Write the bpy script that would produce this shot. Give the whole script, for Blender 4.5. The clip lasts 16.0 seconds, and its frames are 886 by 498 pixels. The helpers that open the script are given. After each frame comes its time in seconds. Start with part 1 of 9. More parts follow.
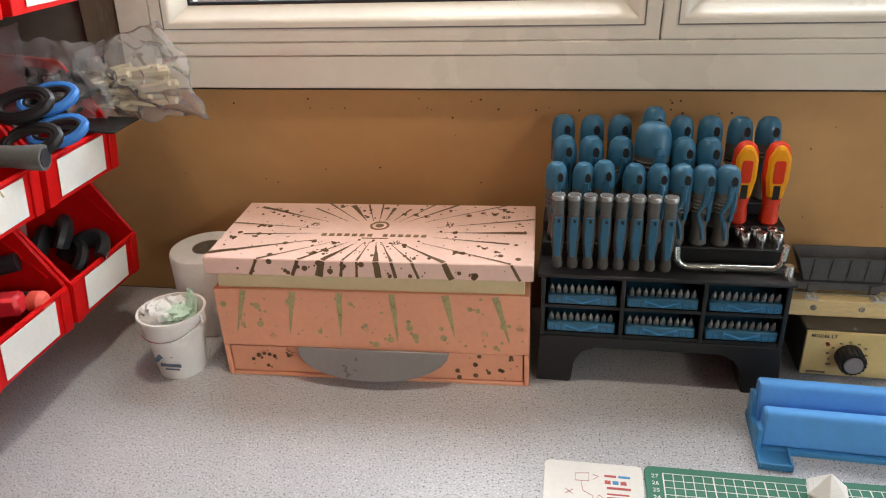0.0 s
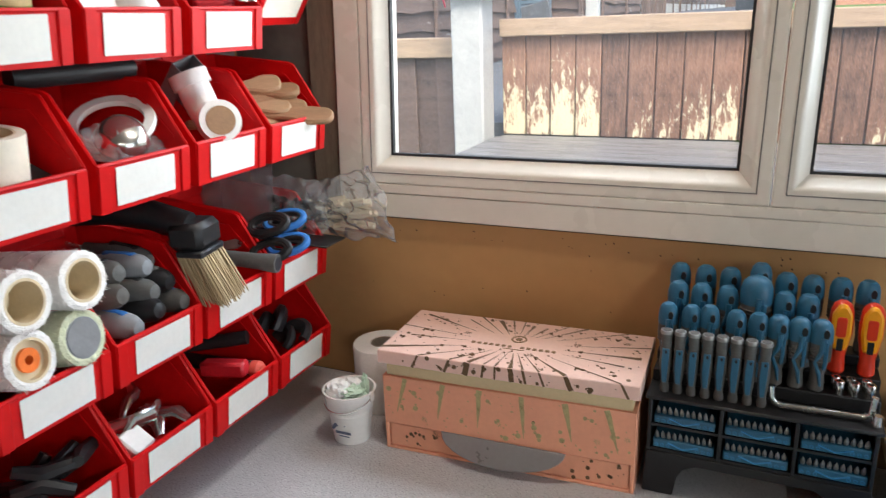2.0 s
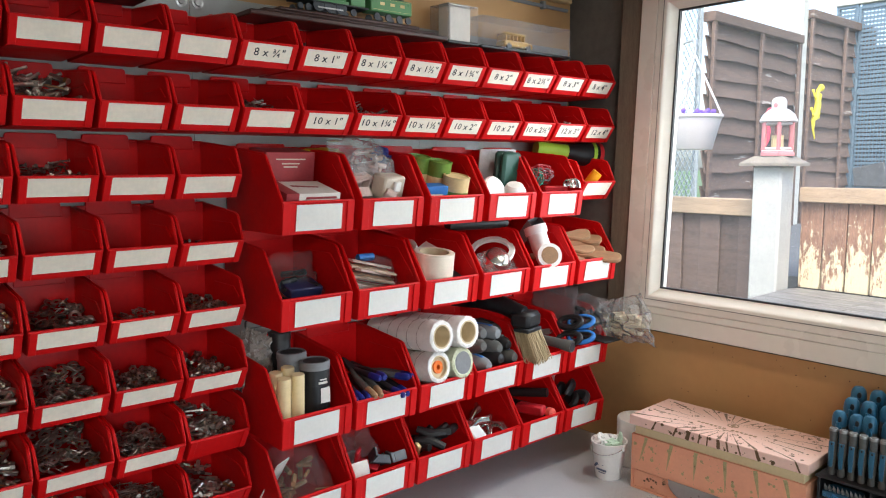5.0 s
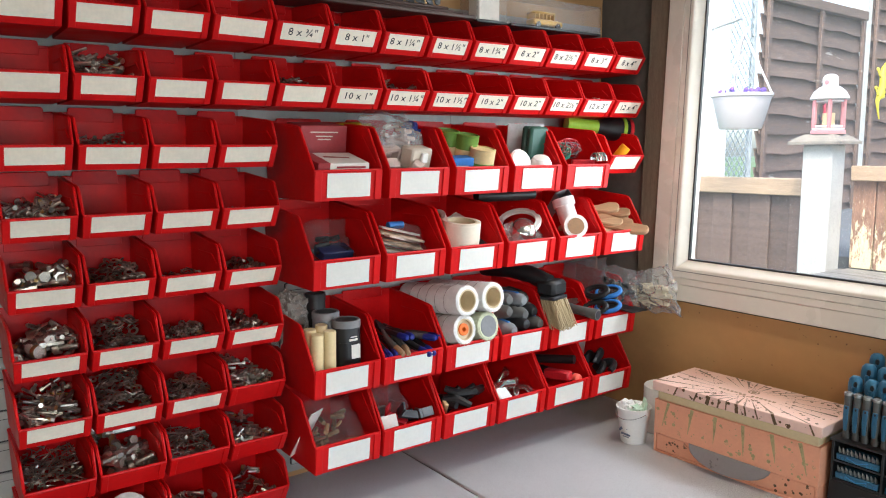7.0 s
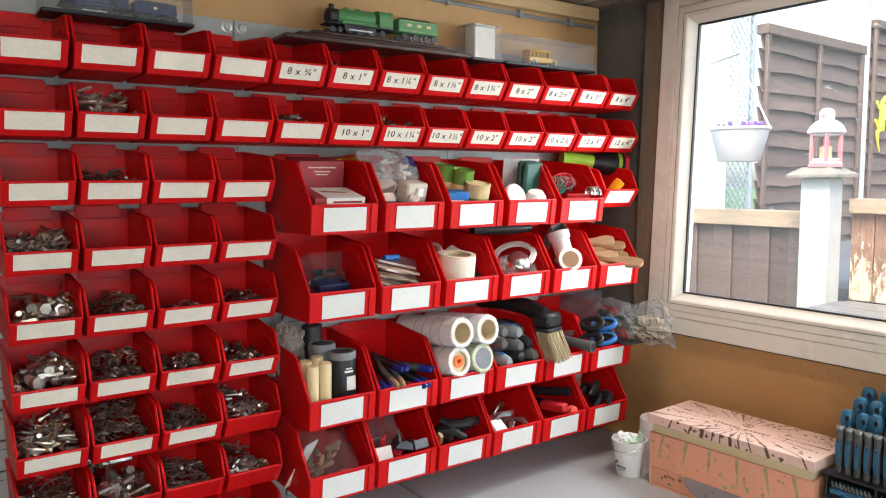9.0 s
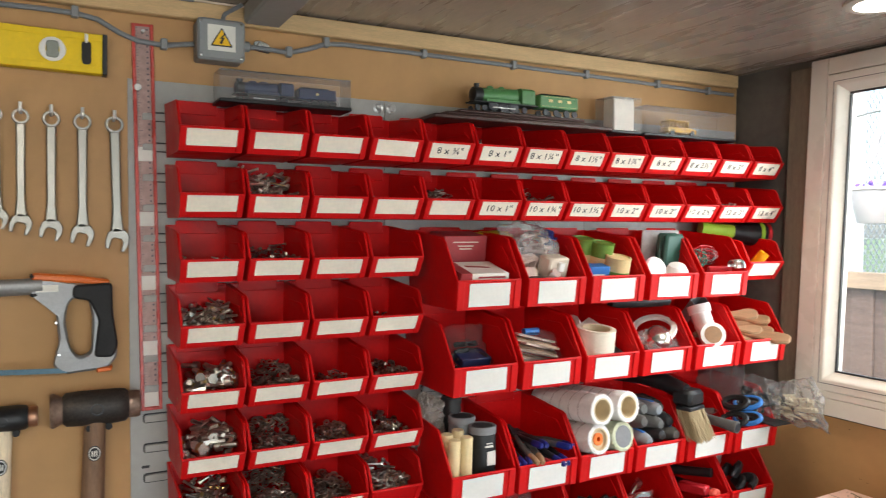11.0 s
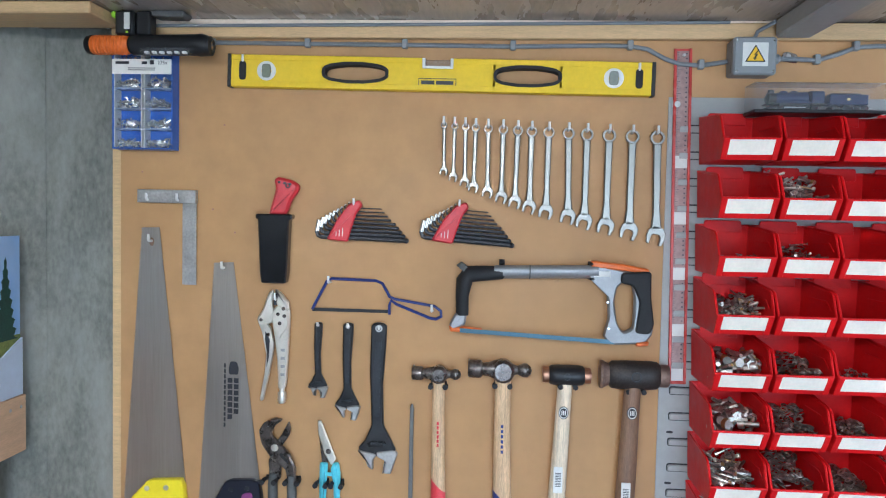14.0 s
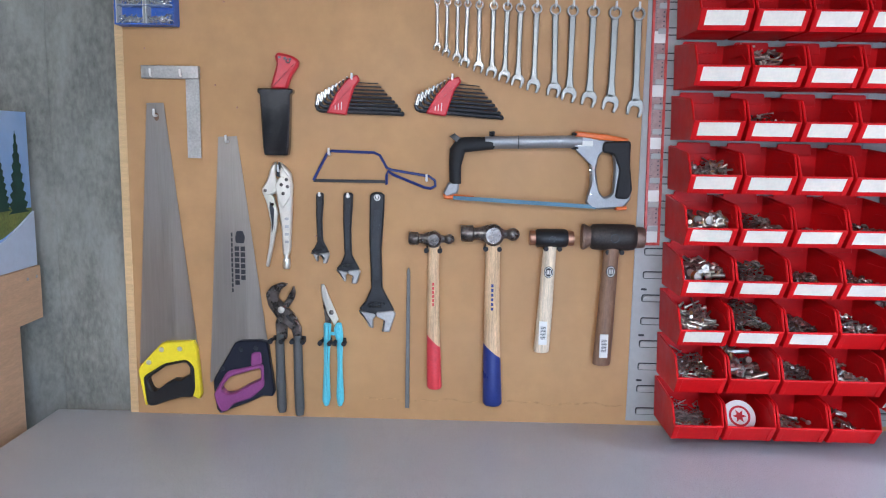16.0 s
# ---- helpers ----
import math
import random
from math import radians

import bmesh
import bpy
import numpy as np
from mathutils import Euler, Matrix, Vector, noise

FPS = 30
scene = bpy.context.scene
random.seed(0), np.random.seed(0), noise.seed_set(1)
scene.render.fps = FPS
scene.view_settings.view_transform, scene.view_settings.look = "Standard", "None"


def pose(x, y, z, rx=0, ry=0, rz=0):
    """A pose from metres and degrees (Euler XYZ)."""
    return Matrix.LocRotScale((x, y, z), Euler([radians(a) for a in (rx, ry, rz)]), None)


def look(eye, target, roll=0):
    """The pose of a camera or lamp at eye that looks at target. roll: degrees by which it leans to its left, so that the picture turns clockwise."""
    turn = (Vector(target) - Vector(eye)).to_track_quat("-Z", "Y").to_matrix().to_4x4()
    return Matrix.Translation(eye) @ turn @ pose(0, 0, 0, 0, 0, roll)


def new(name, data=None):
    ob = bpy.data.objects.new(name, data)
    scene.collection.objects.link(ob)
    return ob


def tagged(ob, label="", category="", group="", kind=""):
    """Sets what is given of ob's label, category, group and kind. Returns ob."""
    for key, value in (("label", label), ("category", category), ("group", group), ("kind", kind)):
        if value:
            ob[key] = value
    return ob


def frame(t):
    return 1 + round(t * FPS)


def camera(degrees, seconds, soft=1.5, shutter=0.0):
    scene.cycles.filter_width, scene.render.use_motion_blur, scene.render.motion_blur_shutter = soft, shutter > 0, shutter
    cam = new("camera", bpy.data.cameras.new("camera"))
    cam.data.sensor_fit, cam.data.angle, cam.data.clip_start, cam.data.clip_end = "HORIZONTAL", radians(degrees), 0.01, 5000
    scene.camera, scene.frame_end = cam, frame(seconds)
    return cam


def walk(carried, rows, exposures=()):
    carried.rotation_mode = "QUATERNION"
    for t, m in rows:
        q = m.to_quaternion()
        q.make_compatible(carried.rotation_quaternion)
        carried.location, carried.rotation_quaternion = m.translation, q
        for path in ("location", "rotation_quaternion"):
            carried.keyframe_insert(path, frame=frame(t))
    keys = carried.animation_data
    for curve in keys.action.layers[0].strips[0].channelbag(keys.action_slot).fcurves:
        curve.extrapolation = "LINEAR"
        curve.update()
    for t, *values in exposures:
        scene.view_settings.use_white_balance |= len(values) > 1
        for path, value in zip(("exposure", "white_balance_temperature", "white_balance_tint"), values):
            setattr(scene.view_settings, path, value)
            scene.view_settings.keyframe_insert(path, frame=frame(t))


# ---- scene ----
cam = camera(61.5, 16.0, soft=1.1, shutter=0.25)
PATH = [
    (0, (0.809, -0.949, 1.465), (0.479, 0.812, 0.576), -2.5),
    (0.5, (0.812, -0.95, 1.474), (0.445, 0.818, 0.616), -2.5),
    (1, (0.834, -0.975, 1.494), (0.393, 0.804, 0.693), -2.5),
    (1.5, (0.879, -1.051, 1.522), (0.284, 0.723, 0.816), -2.1),
    (2, (0.914, -1.119, 1.554), (0.111, 0.613, 0.958), -2.2),
    (2.5, (0.93, -1.207, 1.584), (-0.004, 0.499, 1.118), -2.0),
    (3, (0.991, -1.356, 1.6), (-0.027, 0.327, 1.239), -1.4),
    (3.5, (1.082, -1.469, 1.64), (-0.068, 0.149, 1.398), -1.0),
    (4, (1.214, -1.493, 1.652), (-0.102, 0.001, 1.463), -0.5),
    (4.5, (1.314, -1.532, 1.647), (-0.131, -0.164, 1.446), 0.0),
    (5, (1.35, -1.613, 1.642), (-0.158, -0.32, 1.412), 0.0),
    (7.5, (1.489, -1.611, 1.598), (-0.123, -0.457, 1.339), -0.4),
    (8, (1.5, -1.6, 1.588), (-0.107, -0.434, 1.347), -0.6),
    (10.5, (1.49, -1.652, 1.684), (-0.223, -0.622, 1.615), 0.2),
    (11, (1.463, -1.681, 1.677), (-0.31, -0.756, 1.621), 0.2),
    (11.5, (1.439, -1.738, 1.69), (-0.42, -1.005, 1.614), -0.0),
    (12, (1.413, -1.82, 1.688), (-0.518, -1.306, 1.618), -0.4),
    (12.5, (1.425, -1.889, 1.701), (-0.555, -1.616, 1.627), -0.0),
    (13, (1.496, -1.892, 1.7), (-0.503, -1.858, 1.631), 1.4),
    (13.5, (1.553, -1.902, 1.698), (-0.442, -2.019, 1.626), 1.7),
    (14, (1.605, -1.921, 1.693), (-0.388, -2.056, 1.596), 1.2),
    (14.5, (1.669, -1.98, 1.663), (-0.324, -2.044, 1.514), 1.0),
    (15, (1.714, -2.015, 1.626), (-0.275, -2.021, 1.417), 0.9),
    (15.5, (1.732, -1.997, 1.595), (-0.252, -2.003, 1.336), 0.9),
    (16, (1.733, -1.974, 1.573), (-0.245, -2.015, 1.285), 1.0),
]
walk(cam, [(t, look(eye, target, roll)) for t, eye, target, roll in PATH], [(0, 2.27, 6800, 10), (0.5, 2.27, 6600, 9), (1, 2.20, 6050, 8), (1.5, 2.14, 6250, 9), (2.5, 2.05, 6350, 10), (3.5, 2.08, 6350, 10), (5, 2.18, 6300, 9), (8, 2.42, 6300, 8), (11, 2.46, 6700, 9), (12, 2.78, 5900, 10), (13.0, 2.95, 5300, 7), (14.5, 3.0, 5250, 10), (16, 2.97, 5300, 15)])

# ---- light ----
world = bpy.data.worlds.new("world")
scene.world = world
world.use_nodes = True
wn = world.node_tree
sky = wn.nodes.new("ShaderNodeTexSky")
sky.sky_type, sky.sun_disc = "NISHITA", False
sky.sun_elevation, sky.sun_rotation = radians(54), radians(148)
sky.air_density, sky.dust_density = 1.0, 3.0
wn.links.new(sky.outputs[0], wn.nodes["Background"].inputs[0])
wn.nodes["Background"].inputs[1].default_value = 0.15
sun_data = bpy.data.lights.new("sun", "SUN")
sun_data.energy, sun_data.angle, sun_data.color = 0.5, radians(14), (1.0, 0.95, 0.88)
sun_lamp = new("sun", sun_data)
sun_lamp.matrix_world = look((1.6, -2.6, 4.2), (0, 0, 0))

SPOT, BATTEN = (0.61, -0.32), (2.25, -2.45)
spot_data = bpy.data.lights.new("ceiling_lamp", "AREA")
spot_data.shape, spot_data.size, spot_data.energy, spot_data.color = "DISK", 0.1, 0.28, (1.0, 0.88, 0.72)
spot_data.spread = radians(115)
new("ceiling_lamp", spot_data).location = (*SPOT, 2.088)
# fill light of an added ceiling tube that stays out of view
tube_data = bpy.data.lights.new("batten_lamp", "AREA")
tube_data.shape, tube_data.size, tube_data.size_y, tube_data.energy, tube_data.color = "RECTANGLE", 0.12, 1.0, 4.7, (1.0, 0.93, 0.82)
new("batten_lamp", tube_data).location = (*BATTEN, 2.084)


# daylight of the open sky that comes in slantwise by the two casements
for wx in (0.58, 1.23):
    pane_data = bpy.data.lights.new("window_daylight", "AREA")
    pane_data.shape, pane_data.size, pane_data.size_y, pane_data.energy, pane_data.color = "RECTANGLE", 0.55, 0.66, 0.50, (0.88, 0.94, 1.0)
    pane_data.spread = radians(80)
    new("window_daylight", pane_data).matrix_world = look((wx, 0.26, 1.70), (wx - .80, 0.26 - .62, 1.60))
# daylight of the high sky that falls steeply on the worktop under the window
high_data = bpy.data.lights.new("high_daylight", "AREA")
high_data.shape, high_data.size, high_data.size_y, high_data.energy, high_data.color = "RECTANGLE", 1.8, 0.6, 3.3, (0.92, 0.96, 1.0)
high_data.spread = radians(110)
new("high_daylight", high_data).matrix_world = look((1.2, 0.62, 2.50), (1.2, -0.45, 1.15))
# daylight by the open doorway in the east wall
DOOR = (-1.95, -0.55, 2.0)
door_data = bpy.data.lights.new("doorway_daylight", "AREA")
door_data.shape, door_data.size, door_data.size_y, door_data.energy, door_data.color = "RECTANGLE", 1.3, 1.7, 4.4, (0.80, 0.90, 1.0)
new("doorway_daylight", door_data).matrix_world = look((3.24, -1.25, 1.05), (0.0, -1.25, 1.05))
# fill points added under the unseen tube, for more sideways light on the board
for gy in (-.35, 0, .35):
    glow_data = bpy.data.lights.new("tube_glow", "POINT")
    glow_data.energy, glow_data.shadow_soft_size, glow_data.color = 0.95, 0.03, (1.0, 0.93, 0.82)
    new("tube_glow", glow_data).location = (BATTEN[0], BATTEN[1] + gy, 2.0)


# ---- mesh helpers ----
class M:
    """Gathers simple solids into one mesh."""

    def __init__(self, T=None):
        self.v, self.f, self.T = [], [], T

    def add(self, verts, faces):
        n = len(self.v)
        self.v += [tuple(self.T @ Vector(p)) for p in verts] if self.T else [tuple(p) for p in verts]
        self.f += [tuple(i + n for i in f) for f in faces]
        return self

    def box(self, x0, x1, y0, y1, z0, z1, r=0.0):
        if r <= 0:
            vs = [(x, y, z) for x in (x0, x1) for y in (y0, y1) for z in (z0, z1)]
            return self.add(vs, [(0, 1, 3, 2), (4, 6, 7, 5), (0, 4, 5, 1), (2, 3, 7, 6), (0, 2, 6, 4), (1, 5, 7, 3)])
        r = min(r, (x1 - x0) * .49, (y1 - y0) * .49, (z1 - z0) * .49)
        lo, hi = (x0, y0, z0), (x1, y1, z1)
        vs, idx = [], {}
        for a in (0, 1):
            for b in (0, 1):
                for c in (0, 1):
                    s = (a, b, c)
                    for k in range(3):
                        p = [hi[i] - r if s[i] else lo[i] + r for i in range(3)]
                        p[k] = hi[k] if s[k] else lo[k]
                        idx[s, k] = len(vs)
                        vs.append(p)
        fs = []
        for k in range(3):
            i, j = [q for q in range(3) if q != k]
            for e in (0, 1):
                def s(a, b):
                    t = [0, 0, 0]
                    t[k], t[i], t[j] = e, a, b
                    return tuple(t)
                fs.append([idx[s(0, 0), k], idx[s(1, 0), k], idx[s(1, 1), k], idx[s(0, 1), k]])
            for a in (0, 1):
                for b in (0, 1):
                    t0, t1 = [0, 0, 0], [0, 0, 0]
                    t0[i], t0[j], t0[k], t1[i], t1[j], t1[k] = a, b, 0, a, b, 1
                    t0, t1 = tuple(t0), tuple(t1)
                    fs.append([idx[t0, i], idx[t1, i], idx[t1, j], idx[t0, j]])
        for a in (0, 1):
            for b in (0, 1):
                for c in (0, 1):
                    fs.append([idx[(a, b, c), k] for k in range(3)])
        return self.add(vs, fs)

    def prism(self, pts, a0, a1, axis="x", r=0.0):
        """Extrudes a closed outline along an axis, with chamfered rims."""
        def put(u, w, d):
            return {"x": (d, u, w), "y": (u, d, w), "z": (u, w, d)}[axis]
        n = len(pts)
        rings = [(pts, a0), (pts, a1)]
        if r > 0:
            ins = inset(pts, r)
            rings = [(ins, a0), (pts, a0 + r), (pts, a1 - r), (ins, a1)]
        vs = [put(u, w, d) for ring, d in rings for u, w in ring]
        fs = [tuple(range(n)), tuple(range(n * (len(rings) - 1), n * len(rings)))]
        for k in range(len(rings) - 1):
            for i in range(n):
                j = (i + 1) % n
                fs.append((k * n + i, k * n + j, (k + 1) * n + j, (k + 1) * n + i))
        return self.add(vs, fs)

    def ring(self, outer, inner, a0, a1, axis="x"):
        """A flat plate with one hole; both outlines have the same count."""
        def put(u, w, d):
            return {"x": (d, u, w), "y": (u, d, w), "z": (u, w, d)}[axis]
        n = len(outer)
        vs = [put(u, w, d) for ring, d in ((outer, a0), (outer, a1), (inner, a1), (inner, a0)) for u, w in ring]
        fs = []
        for k in range(4):
            for i in range(n):
                j, m = (i + 1) % n, (k + 1) % 4
                fs.append((k * n + i, k * n + j, m * n + j, m * n + i))
        return self.add(vs, fs)

    def hollow(self, outer, inner, a0, a1, axis="x", r=0.0, n=44):
        """A plate with a hole, both outlines sampled round the hole's middle, with rounded rims."""
        cu, cw = sum(q[0] for q in inner) / len(inner), sum(q[1] for q in inner) / len(inner)

        def cast(pts, a):
            best, du, dw = 0.0, math.cos(a), math.sin(a)
            for i in range(len(pts)):
                (x0, y0), (x1, y1) = pts[i - 1], pts[i]
                ex, ey = x1 - x0, y1 - y0
                det = du * -ey + dw * ex
                if abs(det) < 1e-12:
                    continue
                k = ((x0 - cu) * -ey + (y0 - cw) * ex) / det
                s = (du * (y0 - cw) - dw * (x0 - cu)) / det
                if k > 0 and -1e-6 <= s <= 1 + 1e-6:
                    best = max(best, k)
            return best

        def put(u, w, d):
            return {"x": (d, u, w), "y": (u, d, w), "z": (u, w, d)}[axis]
        angles = [2 * math.pi * i / n for i in range(n)]
        ro, ri = [cast(outer, a) for a in angles], [cast(inner, a) for a in angles]
        vs, fs = [], []
        for base, off, d in ((ro, -r, a0), (ro, 0, a0 + r), (ro, 0, a1 - r), (ro, -r, a1), (ri, r, a1), (ri, 0, a1 - r), (ri, 0, a0 + r), (ri, r, a0)):
            vs += [put(cu + (b + off) * math.cos(a), cw + (b + off) * math.sin(a), d) for a, b in zip(angles, base)]
        for k in range(8):
            for i in range(n):
                j, m = (i + 1) % n, (k + 1) % 8
                fs.append((k * n + i, k * n + j, m * n + j, m * n + i))
        return self.add(vs, fs)

    def cyl(self, p0, p1, r0, r1=None, n=12, caps=True):
        return self.tube([p0, p1], [r0, r0 if r1 is None else r1], n, caps)

    def tube(self, path, r, n=8, caps=True, closed=False, flat=1.0):
        path = [Vector(p) for p in path]
        rs = r if isinstance(r, (list, tuple)) else [r] * len(path)
        vs, fs, up, m = [], [], None, len(path)
        for i, p in enumerate(path):
            a, b = path[i - 1 if i or closed else 0], path[(i + 1) % m if closed else min(i + 1, m - 1)]
            d = (b - a).normalized() if (b - a).length > 1e-9 else Vector((0, 0, 1))
            if up is None:
                up = d.orthogonal().normalized()
            up = (up - d * up.dot(d)).normalized()
            side = d.cross(up)
            vs += [p + (up * math.cos(2 * math.pi * k / n) + side * (flat * math.sin(2 * math.pi * k / n))) * rs[i] for k in range(n)]
        for i in range(m if closed else m - 1):
            for k in range(n):
                q, i2 = (k + 1) % n, (i + 1) % m
                fs.append((i * n + k, i * n + q, i2 * n + q, i2 * n + k))
        if caps and not closed:
            fs += [tuple(range(n)), tuple(range((m - 1) * n, m * n))]
        return self.add(vs, fs)

    def lathe(self, prof, c=(0, 0, 0), axis="z", n=20, closed=False):
        """Turns (radius, height) round an axis through c."""
        vs, fs, m = [], [], len(prof)
        for i, (r, h) in enumerate(prof):
            for k in range(n):
                a = 2 * math.pi * k / n
                p, q = r * math.cos(a), r * math.sin(a)
                o = {"z": (p, q, h), "x": (h, p, q), "y": (p, h, q)}[axis]
                vs.append((o[0] + c[0], o[1] + c[1], o[2] + c[2]))
        for i in range(m if closed else m - 1):
            for k in range(n):
                q, i2 = (k + 1) % n, (i + 1) % m
                fs.append((i * n + k, i * n + q, i2 * n + q, i2 * n + k))
        if not closed:
            fs += [tuple(range(n)), tuple(range((m - 1) * n, m * n))]
        return self.add(vs, fs)

    def ball(self, c, rx, ry=None, rz=None, n=12, m=8):
        ry, rz = ry or rx, rz or rx
        vs, fs = [], []
        for i in range(m + 1):
            b = math.pi * i / m
            for k in range(n):
                a = 2 * math.pi * k / n
                s = max(math.sin(b), 0.001)
                vs.append((c[0] + rx * s * math.cos(a), c[1] + ry * s * math.sin(a), c[2] - rz * math.cos(b)))
        for i in range(m):
            for k in range(n):
                q = (k + 1) % n
                fs.append((i * n + k, i * n + q, i * n + n + q, i * n + n + k))
        return self.add(vs, fs)

    def mitred(self, x0, x1, z0, z1, prof):
        """A mitred rectangular frame in the xz plane; prof: (inset, y) points of its closed section."""
        vs, fs, n = [], [], len(prof)
        for i, y in prof:
            vs += [(x0 + i, y, z0 + i), (x1 - i, y, z0 + i), (x1 - i, y, z1 - i), (x0 + i, y, z1 - i)]
        for a in range(n):
            b = (a + 1) % n
            for k in range(4):
                q = (k + 1) % 4
                fs.append((a * 4 + k, a * 4 + q, b * 4 + q, b * 4 + k))
        return self.add(vs, fs)

    def mesh(self, name, mat, smooth=True):
        me = bpy.data.meshes.new(name)
        me.from_pydata(self.v, [], self.f)
        bm = bmesh.new()
        bm.from_mesh(me)
        bmesh.ops.recalc_face_normals(bm, faces=bm.faces)
        bm.to_mesh(me)
        bm.free()
        if smooth:
            me.polygons.foreach_set("use_smooth", [True] * len(me.polygons))
            me.set_sharp_from_angle(angle=radians(38))
        me.materials.append(mat)
        return me


def inset(pts, d):
    """Moves a closed outline inwards by about d."""
    n = len(pts)
    area = sum(pts[i][0] * pts[(i + 1) % n][1] - pts[(i + 1) % n][0] * pts[i][1] for i in range(n))
    s = 1 if area > 0 else -1
    out = []
    for i in range(n):
        a, b, c = Vector(pts[i - 1]), Vector(pts[i]), Vector(pts[(i + 1) % n])
        e, f = (b - a), (c - b)
        e, f = (e.normalized() if e.length > 1e-9 else e), (f.normalized() if f.length > 1e-9 else f)
        n1, n2 = Vector((-e.y, e.x)) * s, Vector((-f.y, f.x)) * s
        k = n1 + n2
        q = k.dot(n1)
        out.append(tuple(b + (k * (d / q) if q > 0.35 else k * d)))
    return out


def rounded(pts, r, n=3):
    """Rounds the corners of a closed outline; r: one radius or one a corner."""
    out, m = [], len(pts)
    for i in range(m):
        a, b, c = Vector(pts[i - 1]), Vector(pts[i]), Vector(pts[(i + 1) % m])
        q = r[i] if isinstance(r, (list, tuple)) else r
        q = min(q, (a - b).length * .48, (c - b).length * .48)
        if q <= 0:
            out.append(tuple(b))
            continue
        s, e = b + (a - b).normalized() * q, b + (c - b).normalized() * q
        for k in range(n + 1):
            t = k / n
            out.append(tuple(s * (1 - t) ** 2 + b * (2 * t * (1 - t)) + e * t * t))
    return out


def circle(u, w, r, n=16, s=1.0):
    return [(u + r * math.cos(2 * math.pi * k / n), w + s * r * math.sin(2 * math.pi * k / n)) for k in range(n)]


def rect(u0, u1, w0, w1):
    return [(u0, w0), (u1, w0), (u1, w1), (u0, w1)]


def part(name, m, mat, parent=None, label="", smooth=True):
    ob = new(name, m.mesh(name, mat, smooth) if isinstance(m, M) else m)
    ob.parent = parent
    return tagged(ob, label)


def thing(name, label, category, at=(0, 0, 0), group="", rz=0.0):
    ob = new(name)
    ob.empty_display_size = 0.02
    ob.matrix_world = pose(*at, 0, 0, rz)
    return tagged(ob, label, category, group)


def single(name, m, mat, label, category, group="", kind="", at=(0, 0, 0), rz=0.0, smooth=True):
    ob = part(name, m, mat, None, "", smooth)
    ob.matrix_world = pose(*at, 0, 0, rz)
    return tagged(ob, label, category, group, kind)


def setting(name, m, mat, label, smooth=False):
    return tagged(part(name, m, mat, None, "", smooth), label, name.rstrip("_0123456789").replace("_", " "), "", "structure")


def text_mesh(words, size, mat, T, spread=1.0, bold=0.0):
    cu = bpy.data.curves.new("writing", "FONT")
    cu.body, cu.size, cu.align_x, cu.align_y, cu.extrude, cu.space_character, cu.offset = words, size, "CENTER", "CENTER", 0.0002, spread, bold
    cu.resolution_u = 2
    ob = bpy.data.objects.new("writing", cu)
    scene.collection.objects.link(ob)
    bpy.context.view_layer.update()
    me = bpy.data.meshes.new_from_object(ob.evaluated_get(bpy.context.evaluated_depsgraph_get()))
    bpy.data.objects.remove(ob)
    me.transform(T)
    me.materials.clear()
    me.materials.append(mat)
    return me


# text on a face that looks along +x, and one that looks along -y
FACE_X = Matrix(((0, 0, 1, 0), (1, 0, 0, 0), (0, 1, 0, 0), (0, 0, 0, 1)))
FACE_Y = Matrix(((1, 0, 0, 0), (0, 0, -1, 0), (0, 1, 0, 0), (0, 0, 0, 1)))


